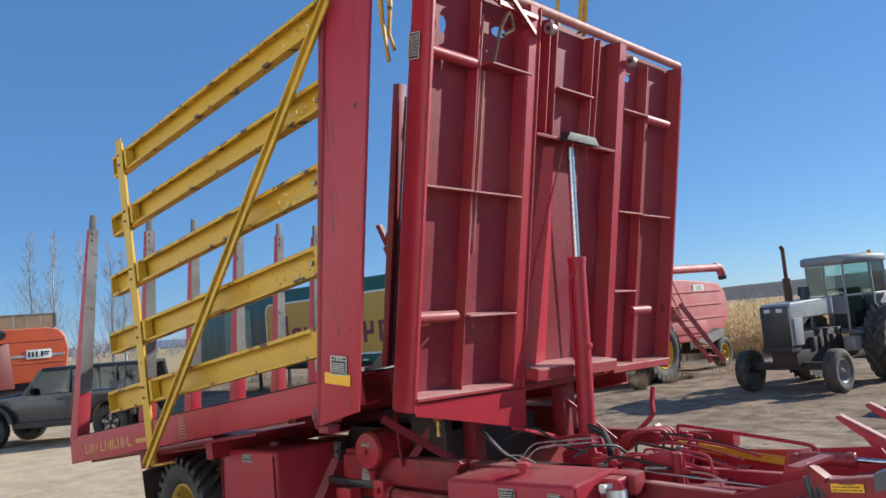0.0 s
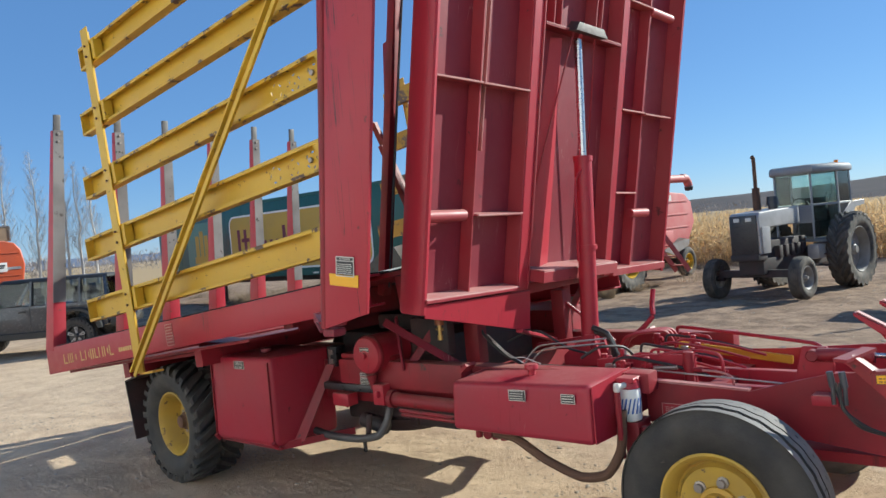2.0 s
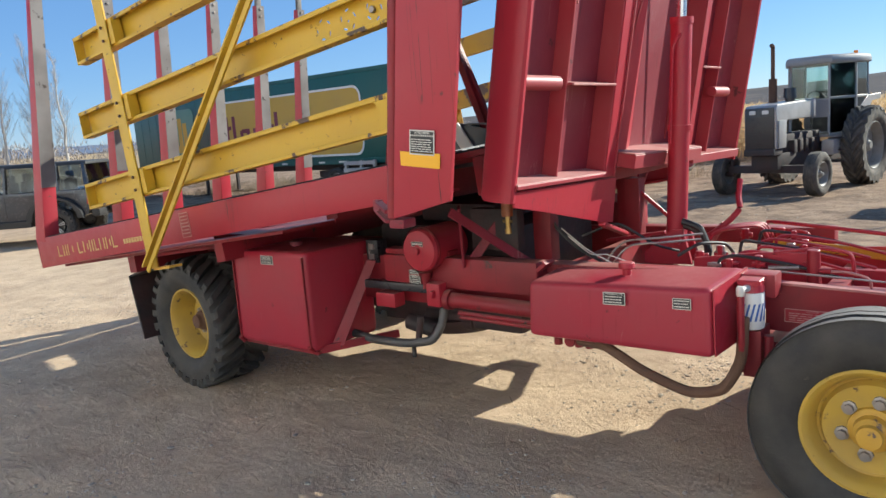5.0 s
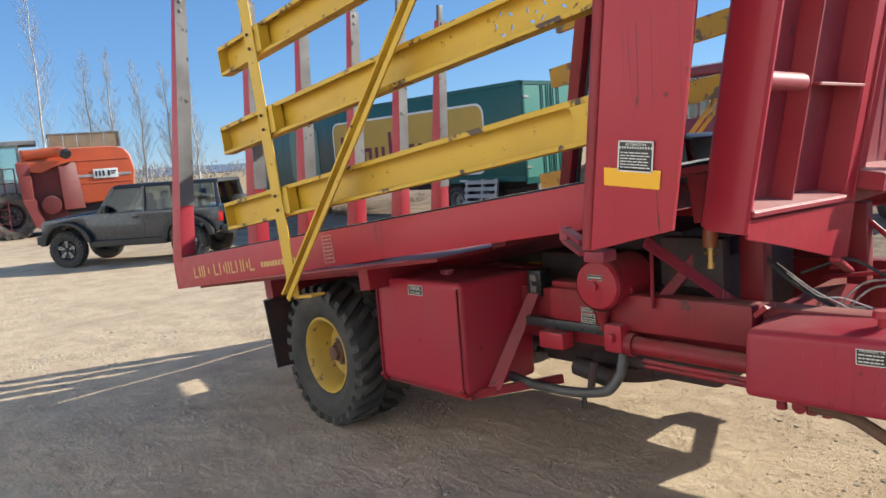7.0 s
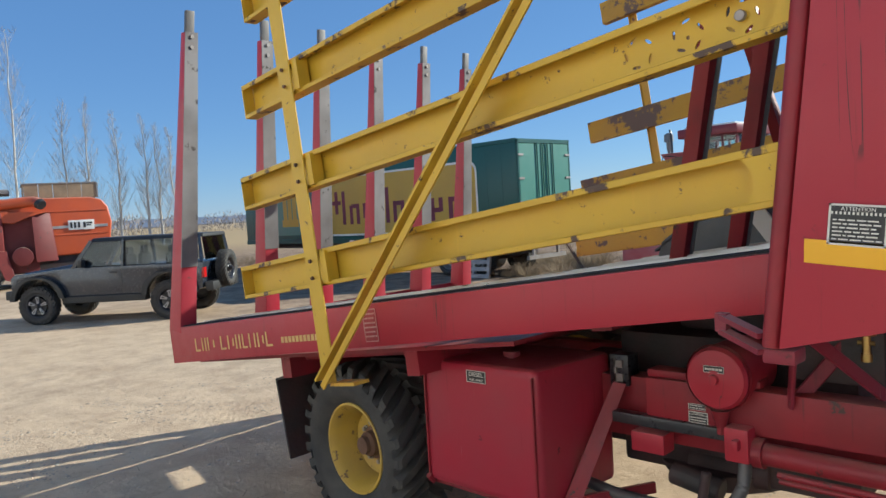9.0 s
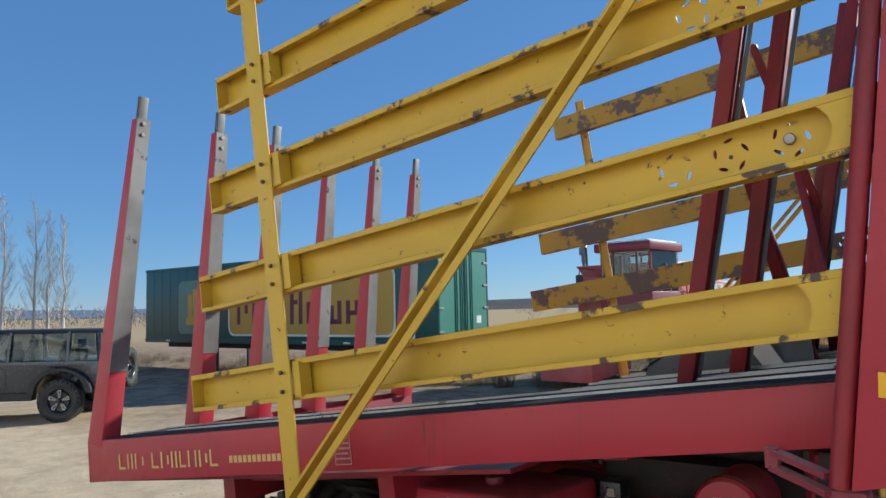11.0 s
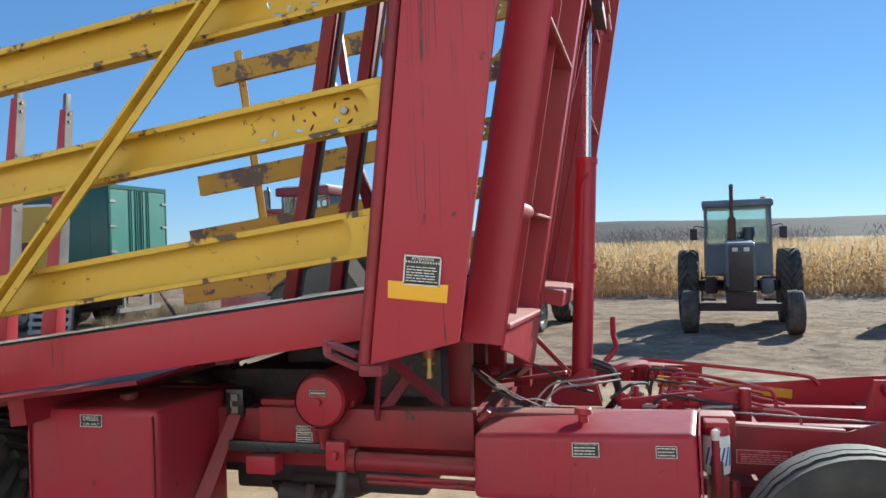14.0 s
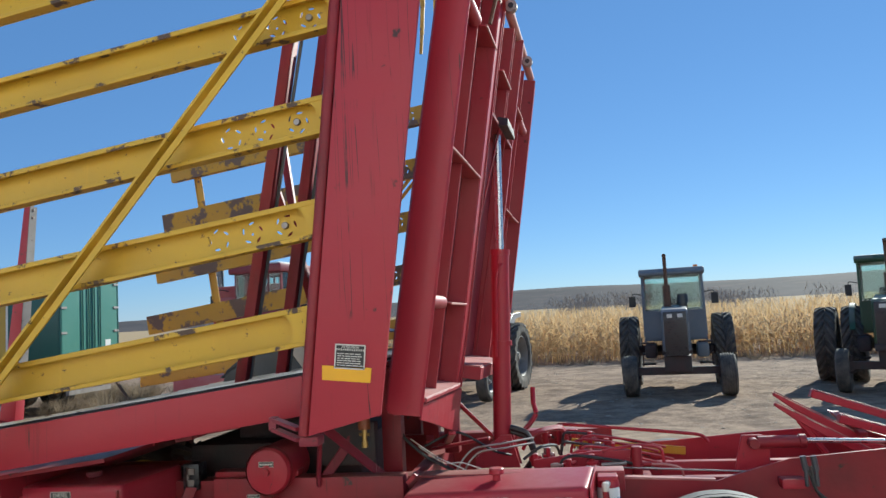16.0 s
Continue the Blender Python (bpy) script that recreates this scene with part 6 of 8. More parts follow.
part("belly_plate", bm, M["red_dark"], wagon, "", True)
# far side plate, gusset and small cylinder
bm = fresh()
prism(bm, [(-2.15, 4.90, 0.885), (-1.58, 4.90, 0.908), (-1.10, 4.90, 0.948), (-0.70, 4.90, 0.969), (0.2, 4.90, 0.97), (0.2, 4.90, 0.55), (-2.15, 4.90, 0.60)], (0, 0.016, 0))
soften(bm, 0.003, 1)
part("far_side_plate", bm, M["red"], wagon, "red far frame side plate", True)
bm = fresh()
prism(bm, [(-1.275, 4.10, 1.07), (-1.16, 4.10, 1.07), (-1.13, 4.10, 0.98), (-1.14, 4.10, 0.86), (-1.33, 4.10, 0.86)], (0, 0.02, 0))
soften(bm, 0.003, 1)
part("gusset_plate", bm, M["red"], wagon, "", True)
bm = fresh()
cyl(bm, (-1.20, 4.075, 1.035), (-0.95, 4.075, 1.035), 0.034, n=18)
cyl(bm, (-0.985, 4.075, 1.035), (-0.945, 4.075, 1.035), 0.039, n=18)
cyl(bm, (-1.22, 4.04, 1.03), (-1.22, 4.11, 1.03), 0.03, n=14)
soften(bm, 0.004, 1, 60)
act = part("tilt_cylinder", bm, M["red_dark"], wagon, "small red hydraulic cylinder", True)
bm = fresh()
cyl(bm, (-0.95, 4.075, 1.04), (-0.55, 4.06, 1.03), 0.013, n=12)
part("piston_rod", bm, M["chrome"], act, "chrome piston rod", True)
bm = fresh()
prism(bm, [(-2.45, 4.10, 0.955), (-2.10, 4.10, 1.0), (-1.84, 4.10, 1.005), (-1.83, 4.10, 0.75), (-2.45, 4.10, 0.75)], (0, 0.02, 0))
soften(bm, 0.004, 1)
part("valve_plate", bm, M["red"], wagon, "", True)
bm = fresh()
cyl(bm, (-1.86, 4.06, 0.76), (-1.86, 4.06, 1.03), 0.030, n=14)
cyl(bm, (-1.86, 4.06, 0.93), (-1.78, 4.05, 0.93), 0.014, n=10)
soften(bm, 0.004, 1)
valve = part("valve_body", bm, M["red_dark"], wagon, "", True)
bm = fresh()
tube(bm, bend([(-1.80, 4.05, 0.93), (-1.70, 4.04, 0.93), (-1.62, 4.04, 0.90), (-1.61, 4.04, 0.78)], 6), 0.007, 6)
part("oil_line", bm, M["pale_edge"], valve, "thin pale oil line", True)
bm = fresh()
cyl(bm, (-2.06, 4.05, 0.93), (-1.92, 4.05, 0.94), 0.013, n=8)
part("hydraulic_fitting", bm, M["steel"], valve, "", True)
bm = fresh()
cyl(bm, (-2.15, 3.95, 0.945), (-1.10, 3.90, 0.905), 0.005, n=6)
part("thin_rod", bm, M["steel"], wagon, "long thin steel rod", True)
# valves and fittings
rng = random.Random(11)
for k in range(16):
    bm = fresh()
    x, y = rng.uniform(-2.45, -1.6), rng.uniform(4.0, 4.95)
    z = 0.93
    r = rng.uniform(0.012, 0.024)
    cyl(bm, (x, y, z - 0.03), (x, y, z + rng.uniform(0.02, 0.07)), r, n=10)
    cyl(bm, (x - 0.03, y, z + 0.01), (x + 0.04, y + rng.uniform(-0.03, 0.03), z + 0.015), r * 0.7, n=8)
    soften(bm, 0.003, 1)
    part("hose_fitting", bm, M["red" if k % 4 else "steel"], wagon, "", True)
for k in range(7):
    bm = fresh()
    y = 4.0 + 0.13 * k
    x = -2.30 + 0.06 * (k % 3)
    tube(bm, bend([(x, y, 0.88), (x + 0.02, y, 0.97 + 0.01 * (k % 4)), (x + 0.10, y + 0.03, 0.99), (x + 0.35, y + 0.05, 0.95), (x + 0.55, y + 0.06, 0.90)], 5), 0.009, 6)
    part("line", bm, M["red" if k % 3 else "black"], wagon, "", True)

# bale pick-up at the front: sloping frame, ramps with worn edges
def ramp_bar(p0, p1, w, h, mat, name, lab=""):
    b = fresh()
    beam(b, p0, p1, w, h)
    soften(b, 0.006, 1)
    return part(name, b, M[mat], wagon, lab, True)


for x, y, z in ((-1.05, 4.22, 1.228), (-0.98, 4.53, 1.248)):
    b = fresh()
    prism(b, [(x, y, z), (x + 0.62, y, z - 0.355), (x + 0.58, y, z - 0.39), (x + 0.30, y, z - 0.225), (x + 0.10, y, z - 0.100), (x - 0.005, y, z - 0.018)], (0, 0.04, 0))
    soften(b, 0.004, 1)
    fk = part("lift_fork", b, M["red"], wagon, "red fork arm with a bare worn edge", True)
    b = fresh()
    beam(b, (x + 0.012, y + 0.028, z + 0.001), (x + 0.60, y + 0.028, z - 0.336), 0.05, 0.006)
    part("worn_edge", b, M["pale_edge"], fk, "", True)
    ramp_bar((x + 0.12, y + 0.03, z - 0.10), (x + 0.26, y + 0.03, z - 0.30), 0.03, 0.03, "red", "fork_brace")
# pick-up chute: pale side rail, floor sheets, cross bars
for y, x0, z0, x1, z1 in ((5.0, -0.64, 1.20, 0.9, 0.66), (4.55, -0.62, 1.10, 0.95, 0.60)):
    ramp_bar((x0, y, z0 - 0.02), (x1, y, z1 - 0.02), 0.06, 0.05, "red", "pickup_side", "red pick-up frame side")
    ramp_bar((x0 + 0.01, y, z0 + 0.009), (x1, y, z1 + 0.009), 0.05, 0.006, "pale_edge", "worn_edge", "worn pale rail top")
for x in (-0.52, -0.15, 0.3, 0.7):
    z = 1.08 - 0.335 * (x + 0.62)
    ramp_bar((x, 4.45, z - 0.05), (x + 0.02, 5.0, z), 0.05, 0.03, "red_dark", "pickup_bar", "dark red cross bar")
b = fresh()
quad_box(b, [(-0.55, 4.56, 1.02), (0.9, 4.56, 0.52), (0.9, 4.98, 0.56), (-0.55, 4.98, 1.06), (-0.55, 4.56, 1.03), (0.9, 4.56, 0.53), (0.9, 4.98, 0.57), (-0.55, 4.98, 1.07)])
part("pickup_floor", b, M["rib_worn"], wagon, "faded red sloping floor sheet", True)
# bracket and warning arm that reach out beside the pick-up
b = fresh()
prism(b, [(-0.86, 2.98, 1.215), (-0.83, 2.98, 1.245), (-0.76, 2.98, 1.19), (-0.60, 2.98, 1.212), (0.3, 2.98, 1.215), (0.3, 2.98, 0.98), (-0.68, 2.98, 1.0), (-0.745, 2.98, 1.10)], (0, 0.05, 0))
soften(b, 0.006)
wa = part("swing_arm", b, M["red_dark"], wagon, "", True)
label(wa, -0.707, 1.165, 2.977, 0.112, 0.033, "WARNING", 2, radians(3), back="yellow_fresh", ink="label_black", name="warning_sign", head_size=0.011)
b = fresh()
beam(b, (0.1, 3.03, 1.05), (0.1, 3.60, 0.86), 0.10, 0.06)
part("arm_mount", b, M["red_dark"], wa, "", True)
b = fresh()
beam(b, (-0.862, 2.92, 1.235), (-0.80, 3.12, 1.245), 0.05, 0.012)
beam(b, (-0.835, 2.985, 1.238), (-0.77, 2.97, 1.19), 0.03, 0.02)
part("lever_plate", b, M["red_dark"], wagon, "grimy bent steel plate", True)
b = fresh()
holed(b, [(-0.03, -0.03), (0.03, -0.03), (0.03, 0.03), (-0.03, 0.03)], [[(-0.022, -0.022), (0.022, -0.022), (0.022, 0.022), (-0.022, 0.022)]], lambda p, q, d: (-0.60 + d * 0.93, 2.93 + p, 1.205 + q + d * 0.36), 0.7)
part("square_tube", b, M["dark_steel"], wagon, "dark square steel tube", True)
for x in (-1.06, -1.01):
    b = fresh()
    cyl(b, (x, 3.70, 0.88), (x, 3.70, 0.96), 0.010, n=10)
    cyl(b, (x, 3.70, 0.96), (x - 0.01, 3.70, 1.03), 0.015, n=10)
    part("hydraulic_fitting", b, M["dark_steel"], wagon, "dark steel hydraulic fitting", True)
for k in range(2):
    b = fresh()
    tube(b, bend([(-1.05 + 0.02 * k, 3.70, 0.98), (-1.02, 3.70 - 0.01 * k, 0.86), (-0.95 + 0.03 * k, 3.70, 0.78), (-0.8, 3.73, 0.74)], 5), 0.008, 6)
    part("line", b, M["black"], wagon, "black hydraulic hose", True)


# ------------------------------------------------------------------ vehicles in the yard
def lp(name, bm, mat, parent, label=""):
    return part(name, bm, M[mat] if isinstance(mat, str) else mat, parent, label)


def rounded(lo, hi, w=0.03, seg=2):
    bm = fresh()
    box(bm, lo, hi)
    soften(bm, w, seg)
    return bm


def square_cab(t, cab, slim):
    """Roof, pillars, panels and panes of a cab with four upright sides."""
    bm = fresh()
    prism(bm, [(-0.80, -0.78, 2.68), (0.86, -0.78, 2.72), (0.90, -0.78, 2.80), (0.78, -0.78, 2.90), (-0.7, -0.78, 2.92), (-0.86, -0.78, 2.80)], (0, 1.56, 0))
    soften(bm, 0.05, 3)
    roof = lp("cab_roof", slim(bm), cab, t)
    bm = fresh()
    for s in (-1, 1):
        y = s * 0.72
        beam(bm, (0.74, y, 1.2), (0.66, y * 0.98, 2.72), 0.06, 0.06)
        beam(bm, (-0.08, y, 1.2), (-0.10, y * 0.98, 2.72), 0.055, 0.05)
        beam(bm, (-0.78, y, 1.45), (-0.66, y * 0.98, 2.72), 0.06, 0.06)
        beam(bm, (0.76, y, 1.78), (-0.78, y, 1.84), 0.04, 0.05)
        beam(bm, (0.76, y, 1.13), (-0.3, y, 1.13), 0.05, 0.1)
        prism(bm, [(-0.12, y - 0.02, 1.15), (-0.12, y - 0.02, 1.84), (-0.80, y - 0.02, 1.84), (-0.80, y - 0.02, 1.70), (-0.5, y - 0.02, 1.55)], (0, 0.04, 0))
    for x, z in ((0.74, 1.80), (-0.76, 1.84)):
        beam(bm, (x, -0.7, z), (x, 0.7, z), 0.05, 0.05)
    box(bm, (0.70, -0.72, 1.15), (0.76, 0.72, 1.80))
    box(bm, (-0.82, -0.72, 1.2), (-0.76, 0.72, 1.84))
    box(bm, (-0.8, -0.7, 1.10), (0.75, 0.7, 1.16))
    soften(bm, 0.008, 1)
    cb = lp("cab_frame", slim(bm), cab, t)
    panes = [[(0.70, -0.69, 1.83), (0.70, 0.69, 1.83), (0.66, 0.67, 2.70), (0.66, -0.67, 2.70)], [(-0.76, -0.69, 1.87), (-0.76, 0.69, 1.87), (-0.66, 0.67, 2.70), (-0.66, -0.67, 2.70)]]
    for s in (-1, 1):
        y = s * 0.725
        panes += [[(0.70, y, 1.2), (-0.05, y, 1.2), (-0.07, y * 0.98, 2.70), (0.63, y * 0.98, 2.70)], [(-0.13, y, 1.87), (-0.74, y, 1.87), (-0.63, y * 0.98, 2.70), (-0.13, y * 0.98, 2.70)]]
    for p in panes:
        bm = fresh()
        a, b, c = (Vector(q) for q in p[:3])
        prism(bm, p, (b - a).cross(c - a).normalized() * 0.006)
        gl = lp("pane", slim(bm), "glass", cb, "tinted cab glass")
        gl.visible_shadow = False
    return roof


def tapered_cab(t, cab, trim):
    """A cab with a narrow windscreen and doors that slant back from it; silver plates lead to the rear fenders."""
    plan = [(0.66, 0.42), (0.02, 0.74), (-0.76, 0.70)]
    bm = fresh()
    pts = [(0.78, 0.40), (0.72, 0.50), (0.04, 0.81), (-0.76, 0.77), (-0.84, 0.68)]
    loop = pts + [(x, -y) for x, y in pts[::-1]]
    loft(bm, [[(x * f, y * f, z) for x, y in loop] for z, f in ((2.67, 0.98), (2.695, 1.0), (2.77, 1.0), (2.83, 0.97), (2.855, 0.92))])
    roof = lp("cab_roof", bm, cab, t)
    bm = fresh()
    for s in (-1, 1):
        for x, y in plan:
            beam(bm, (x, s * y, 1.15), (x * 0.97, s * y * 0.98, 2.68), 0.05, 0.05)
        for (x0, y0), (x1, y1) in zip(plan, plan[1:]):
            for z in (1.14, 1.93):
                beam(bm, (x0, s * y0, z), (x1, s * y1, z), 0.035, 0.05)
    for x, y, z in ((0.66, 0.42, 1.90), (-0.76, 0.70, 1.93), (-0.76, 0.70, 1.2)):
        beam(bm, (x, -y, z), (x, y, z), 0.05, 0.05)
    box(bm, (0.63, -0.42, 1.52), (0.68, 0.42, 1.88))
    box(bm, (-0.78, -0.70, 1.2), (-0.74, 0.70, 1.90))
    box(bm, (-0.76, -0.68, 1.08), (0.64, 0.68, 1.13))
    soften(bm, 0.008, 1)
    cb = lp("cab_frame", bm, cab, t)
    panes = [[(0.665, -0.40, 1.93), (0.665, 0.40, 1.93), (0.645, 0.39, 2.66), (0.645, -0.39, 2.66)], [(-0.765, -0.67, 1.96), (-0.765, 0.67, 1.96), (-0.74, 0.66, 2.66), (-0.74, -0.66, 2.66)]]
    for s in (-1, 1):
        for (x0, y0), (x1, y1), lows in ((plan[0], plan[1], (1.18, 1.96)), (plan[1], plan[2], (1.96,))):
            for z in lows:
                top = 1.90 if z < 1.5 else 2.66
                panes.append([(x0, s * y0, z), (x1, s * y1, z), (x1 * 0.98, s * y1 * 0.99, top), (x0 * 0.98, s * y0 * 0.99, top)])
    for p in panes:
        bm = fresh()
        a, b, c = (Vector(q) for q in p[:3])
        prism(bm, p, (b - a).cross(c - a).normalized() * 0.006)
        gl = lp("pane", bm, "glass", cb, "clear cab glass")
        gl.visible_shadow = False
    for s in (-1, 1):
        bm = fresh()
        prism(bm, [(x, s * 0.77, z) for x, z in ((0.45, 1.18), (0.30, 1.10), (-0.05, 1.12), (-0.28, 1.40), (-0.75, 1.80), (-1.25, 1.84), (-1.28, 1.96), (-0.5, 1.93), (-0.12, 1.72))], (0, s * 0.03, 0))
        soften(bm, 0.006, 1)
        lp("fender_plate", bm, trim, t, "flat silver fender plate")
    return roof


def tractor(place, turn, label_, hood, cab, trim, base=2.55, rear_r=0.84, rear_w=0.46, front_r=0.45, dual=False, front_tr=0.93, stack=(1.05, -0.12), rim="silver", width=0.95, cab_fit=(0.84, 0.84), mirrors=True, hood_w=0.31, tyre_w=0.27, hood_back=0.75, tapered=False, fenders=True):
    t = thing("tractor", place, label_, "tractor", "tractors parked by the corn", turn)
    fx = base

    def slim(bm):
        """The cab is narrower and shorter than the fenders' span."""
        for v in bm.verts:
            v.co.x, v.co.y = 0.02 + v.co.x * cab_fit[0], v.co.y * cab_fit[1]
            v.co.z = v.co.z if v.co.z < 1.9 else 1.9 + (v.co.z - 1.9) * 0.95
        return bm

    # frame, engine
    bm = fresh()
    box(bm, (-0.5, -0.28, 0.55), (fx + 0.25, 0.28, 0.88))
    box(bm, (0.6, -0.2, 0.88), (fx - 0.1, 0.2, 1.25))
    cyl(bm, (0, -width, rear_r), (0, width, rear_r), 0.13, n=14)
    for k in range(5):
        box(bm, (0.85 + 0.28 * k, -0.32, 0.85), (1.0 + 0.28 * k, 0.32, 1.12))
    soften(bm, 0.02)
    lp("engine", bm, "engine", t, "dark dusty engine and axle housing")
    # hood and grille
    bm = fresh()
    prism(bm, [(hood_back, -hood_w, 1.56), (fx - 0.08, -hood_w, 1.54), (fx - 0.04, -hood_w, 1.02), (fx + 0.42, -hood_w, 0.98), (fx + 0.44, -hood_w, 1.80), (fx + 0.36, -hood_w, 1.88), (hood_back, -hood_w, 1.95)], (0, 2 * hood_w, 0))
    soften(bm, 0.04, 3)
    h = lp("hood", bm, hood, t)
    bm = fresh()
    box(bm, (fx + 0.42, 0.035 - hood_w, 0.90), (fx + 0.465, hood_w - 0.035, 1.83))
    soften(bm, 0.015)
    g = lp("grille", bm, "black_paint", t, "black grille")
    for k in range(13):
        bm = fresh()
        box(bm, (fx + 0.465, 0.06 - hood_w, 1.02 + 0.05 * k), (fx + 0.478, hood_w - 0.06, 1.04 + 0.05 * k))
        lp("slat", bm, "engine", g)
    for y in (-0.4 * hood_w, 0.4 * hood_w):
        bm = fresh()
        box(bm, (fx + 0.465, y - 0.2 * hood_w, 1.70), (fx + 0.485, y + 0.2 * hood_w, 1.78))
        soften(bm, 0.01)
        lp("headlight", bm, "lamp", g, "clear headlight")
    for y in (-hood_w - 0.02, hood_w + 0.005):
        bm = fresh()
        box(bm, (fx + 0.02, y, 1.0), (fx + 0.34, y + 0.015, 1.56))
        soften(bm, 0.006)
        lp("side_panel", bm, trim, t)
    bm = fresh()
    box(bm, (fx + 0.1, -0.32, 0.86), (fx + 0.50, 0.32, 1.0))
    soften(bm, 0.03)
    if hood_w > 0.3:
        lp("nose_weight", bm, "engine", t)
    else:
        bm.free()
    bm = fresh()
    box(bm, (fx - 0.08, -front_tr + 0.1, front_r + 0.02), (fx + 0.08, front_tr - 0.1, front_r + 0.18))
    for s in (-1, 1):
        cyl(bm, (fx, s * (front_tr - 0.14), front_r - 0.05), (fx, s * (front_tr - 0.14), front_r + 0.3), 0.05, n=10)
        cyl(bm, (fx, s * (front_tr - 0.2), front_r), (fx, s * front_tr, front_r), 0.06, n=10)
    soften(bm, 0.01, 1)
    lp("front_axle", bm, "engine", t)
    roof = tapered_cab(t, cab, trim) if tapered else square_cab(t, cab, slim)
    bm = rounded((-0.55, -0.25, 1.16), (-0.05, 0.25, 1.55), 0.06)
    box(bm, (-0.6, -0.25, 1.5), (-0.47, 0.25, 2.1))
    lp("seat", bm, "black_plastic", t)
    bm = fresh()
    tube(bm, [(0.32 + 0.06 * math.sin(a), 0.2 * math.cos(a), 1.92 + 0.18 * math.sin(a)) for a in np.linspace(0, 2 * math.pi, 17)], 0.014, 6)
    cyl(bm, (0.6, 0, 1.3), (0.33, 0, 1.92), 0.03, n=8)
    lp("steering_wheel", bm, "black_plastic", t)
    for s in (-1, 1):
        bm = fresh()
        y0, y1 = sorted((s * 0.74, s * (0.86 if dual else width + 0.02)))
        arc = [radians(22 + 11 * k) for k in range(10)]
        prism(bm, [((rear_r + 0.10) * math.cos(q), y0, rear_r + (rear_r + 0.10) * math.sin(q)) for q in arc] + [((rear_r + 0.06) * math.cos(q), y0, rear_r + (rear_r + 0.06) * math.sin(q)) for q in arc[::-1]], (0, y1 - y0, 0))
        soften(bm, 0.008, 1)
        if fenders:
            lp("fender", bm, trim, t)
        else:
            bm.free()
        bm = fresh()
        box(bm, (-0.30, s * 0.70 - 0.06, 2.84), (-0.18, s * 0.70 + 0.06, 2.93))
        lp("roof_lamp", slim(bm), "lamp", roof)
        bm = fresh()
        for k in range(3):
            box(bm, (0.62, min(s * 0.5, s * 0.82), 0.55 + 0.25 * k), (0.92, max(s * 0.5, s * 0.82), 0.58 + 0.25 * k))
        beam(bm, (0.63, s * 0.8, 0.5), (0.63, s * 0.8, 1.2), 0.03, 0.04)
        lp("step", bm, "engine", t)
        bm = rounded((0.35, min(s * 0.45, s * 0.72), 0.72), (1.15, max(s * 0.45, s * 0.72), 1.05), 0.06)
        lp("fuel_tank", bm, trim if s > 0 else "engine", t)
        bm = fresh()
        tube(bm, bend([(0.72, s * 0.74, 2.25), (0.86, s * 0.95, 2.28), (0.86, s * 0.97, 2.1)], 4), 0.012, 6)
        box(bm, (0.84, s * 0.97 - 0.08, 1.95), (0.87, s * 0.97 + 0.08, 2.22))
        if mirrors:
            lp("mirror", slim(bm), "black_plastic", t)
    # stacks
    sx, sy = stack
    bm = fresh()
    cyl(bm, (sx, sy, 1.6), (sx, sy, 1.78), 0.05, n=12)
    cyl(bm, (sx, sy, 1.78), (sx, sy, 2.42), 0.085, n=16)
    cyl(bm, (sx, sy, 2.42), (sx, sy, 3.08), 0.042, n=12)
    cyl(bm, (sx, sy, 3.08), (sx + 0.06, sy, 3.12), 0.046, n=12)
    lp("exhaust_pipe", bm, "rust", t, "rusty exhaust stack")
    bm = fresh()
    cyl(bm, (sx - 0.05, sy + 0.34, 1.6), (sx - 0.05, sy + 0.34, 2.0), 0.10, n=14)
    cyl(bm, (sx - 0.05, sy + 0.34, 2.0), (sx - 0.05, sy + 0.34, 2.2), 0.14, 0.12, n=14)
    lp("air_intake", bm, "black_paint", t)
    bm = fresh()
    cyl(bm, (-0.72 if tapered else -0.6, 0.62, 2.84 if tapered else 2.90), (-0.72 if tapered else -0.6, 0.62, 3.0), 0.07, 0.055, n=12)
    lp("beacon", slim(bm), "amber", roof, "orange beacon")
    # wheels
    for s in (-1, 1):
        wheel(t, (fx, s * front_tr, front_r), front_r, front_r * 0.48, tyre_w, M[rim], M["tyre_dusty"], "rib", 0, 0.10, 6, 0 if s < 0 else 180, name="front_wheel", label="small ribbed front wheel")
        wheel(t, (0, s * width, rear_r), rear_r, rear_r * 0.58, rear_w, M[rim], M["tyre_dusty"], "bar", 22, 0.17, 8, 0 if s < 0 else 180, name="rear_wheel", label="tall rear wheel with bar treads")
        if dual:
            wheel(t, (0, s * (width + rear_w + 0.1), rear_r), rear_r, rear_r * 0.58, rear_w, M[rim], M["tyre_dusty"], "bar", 22, 0.10, 8, 0 if s < 0 else 180, name="rear_wheel", label="outer dual rear wheel with bar treads")
    return t


def at_front(mid, head, base):
    d = Vector((math.cos(radians(head)), math.sin(radians(head))))
    return (mid[0] - d.x * base, mid[1] - d.y * base, -0.22)


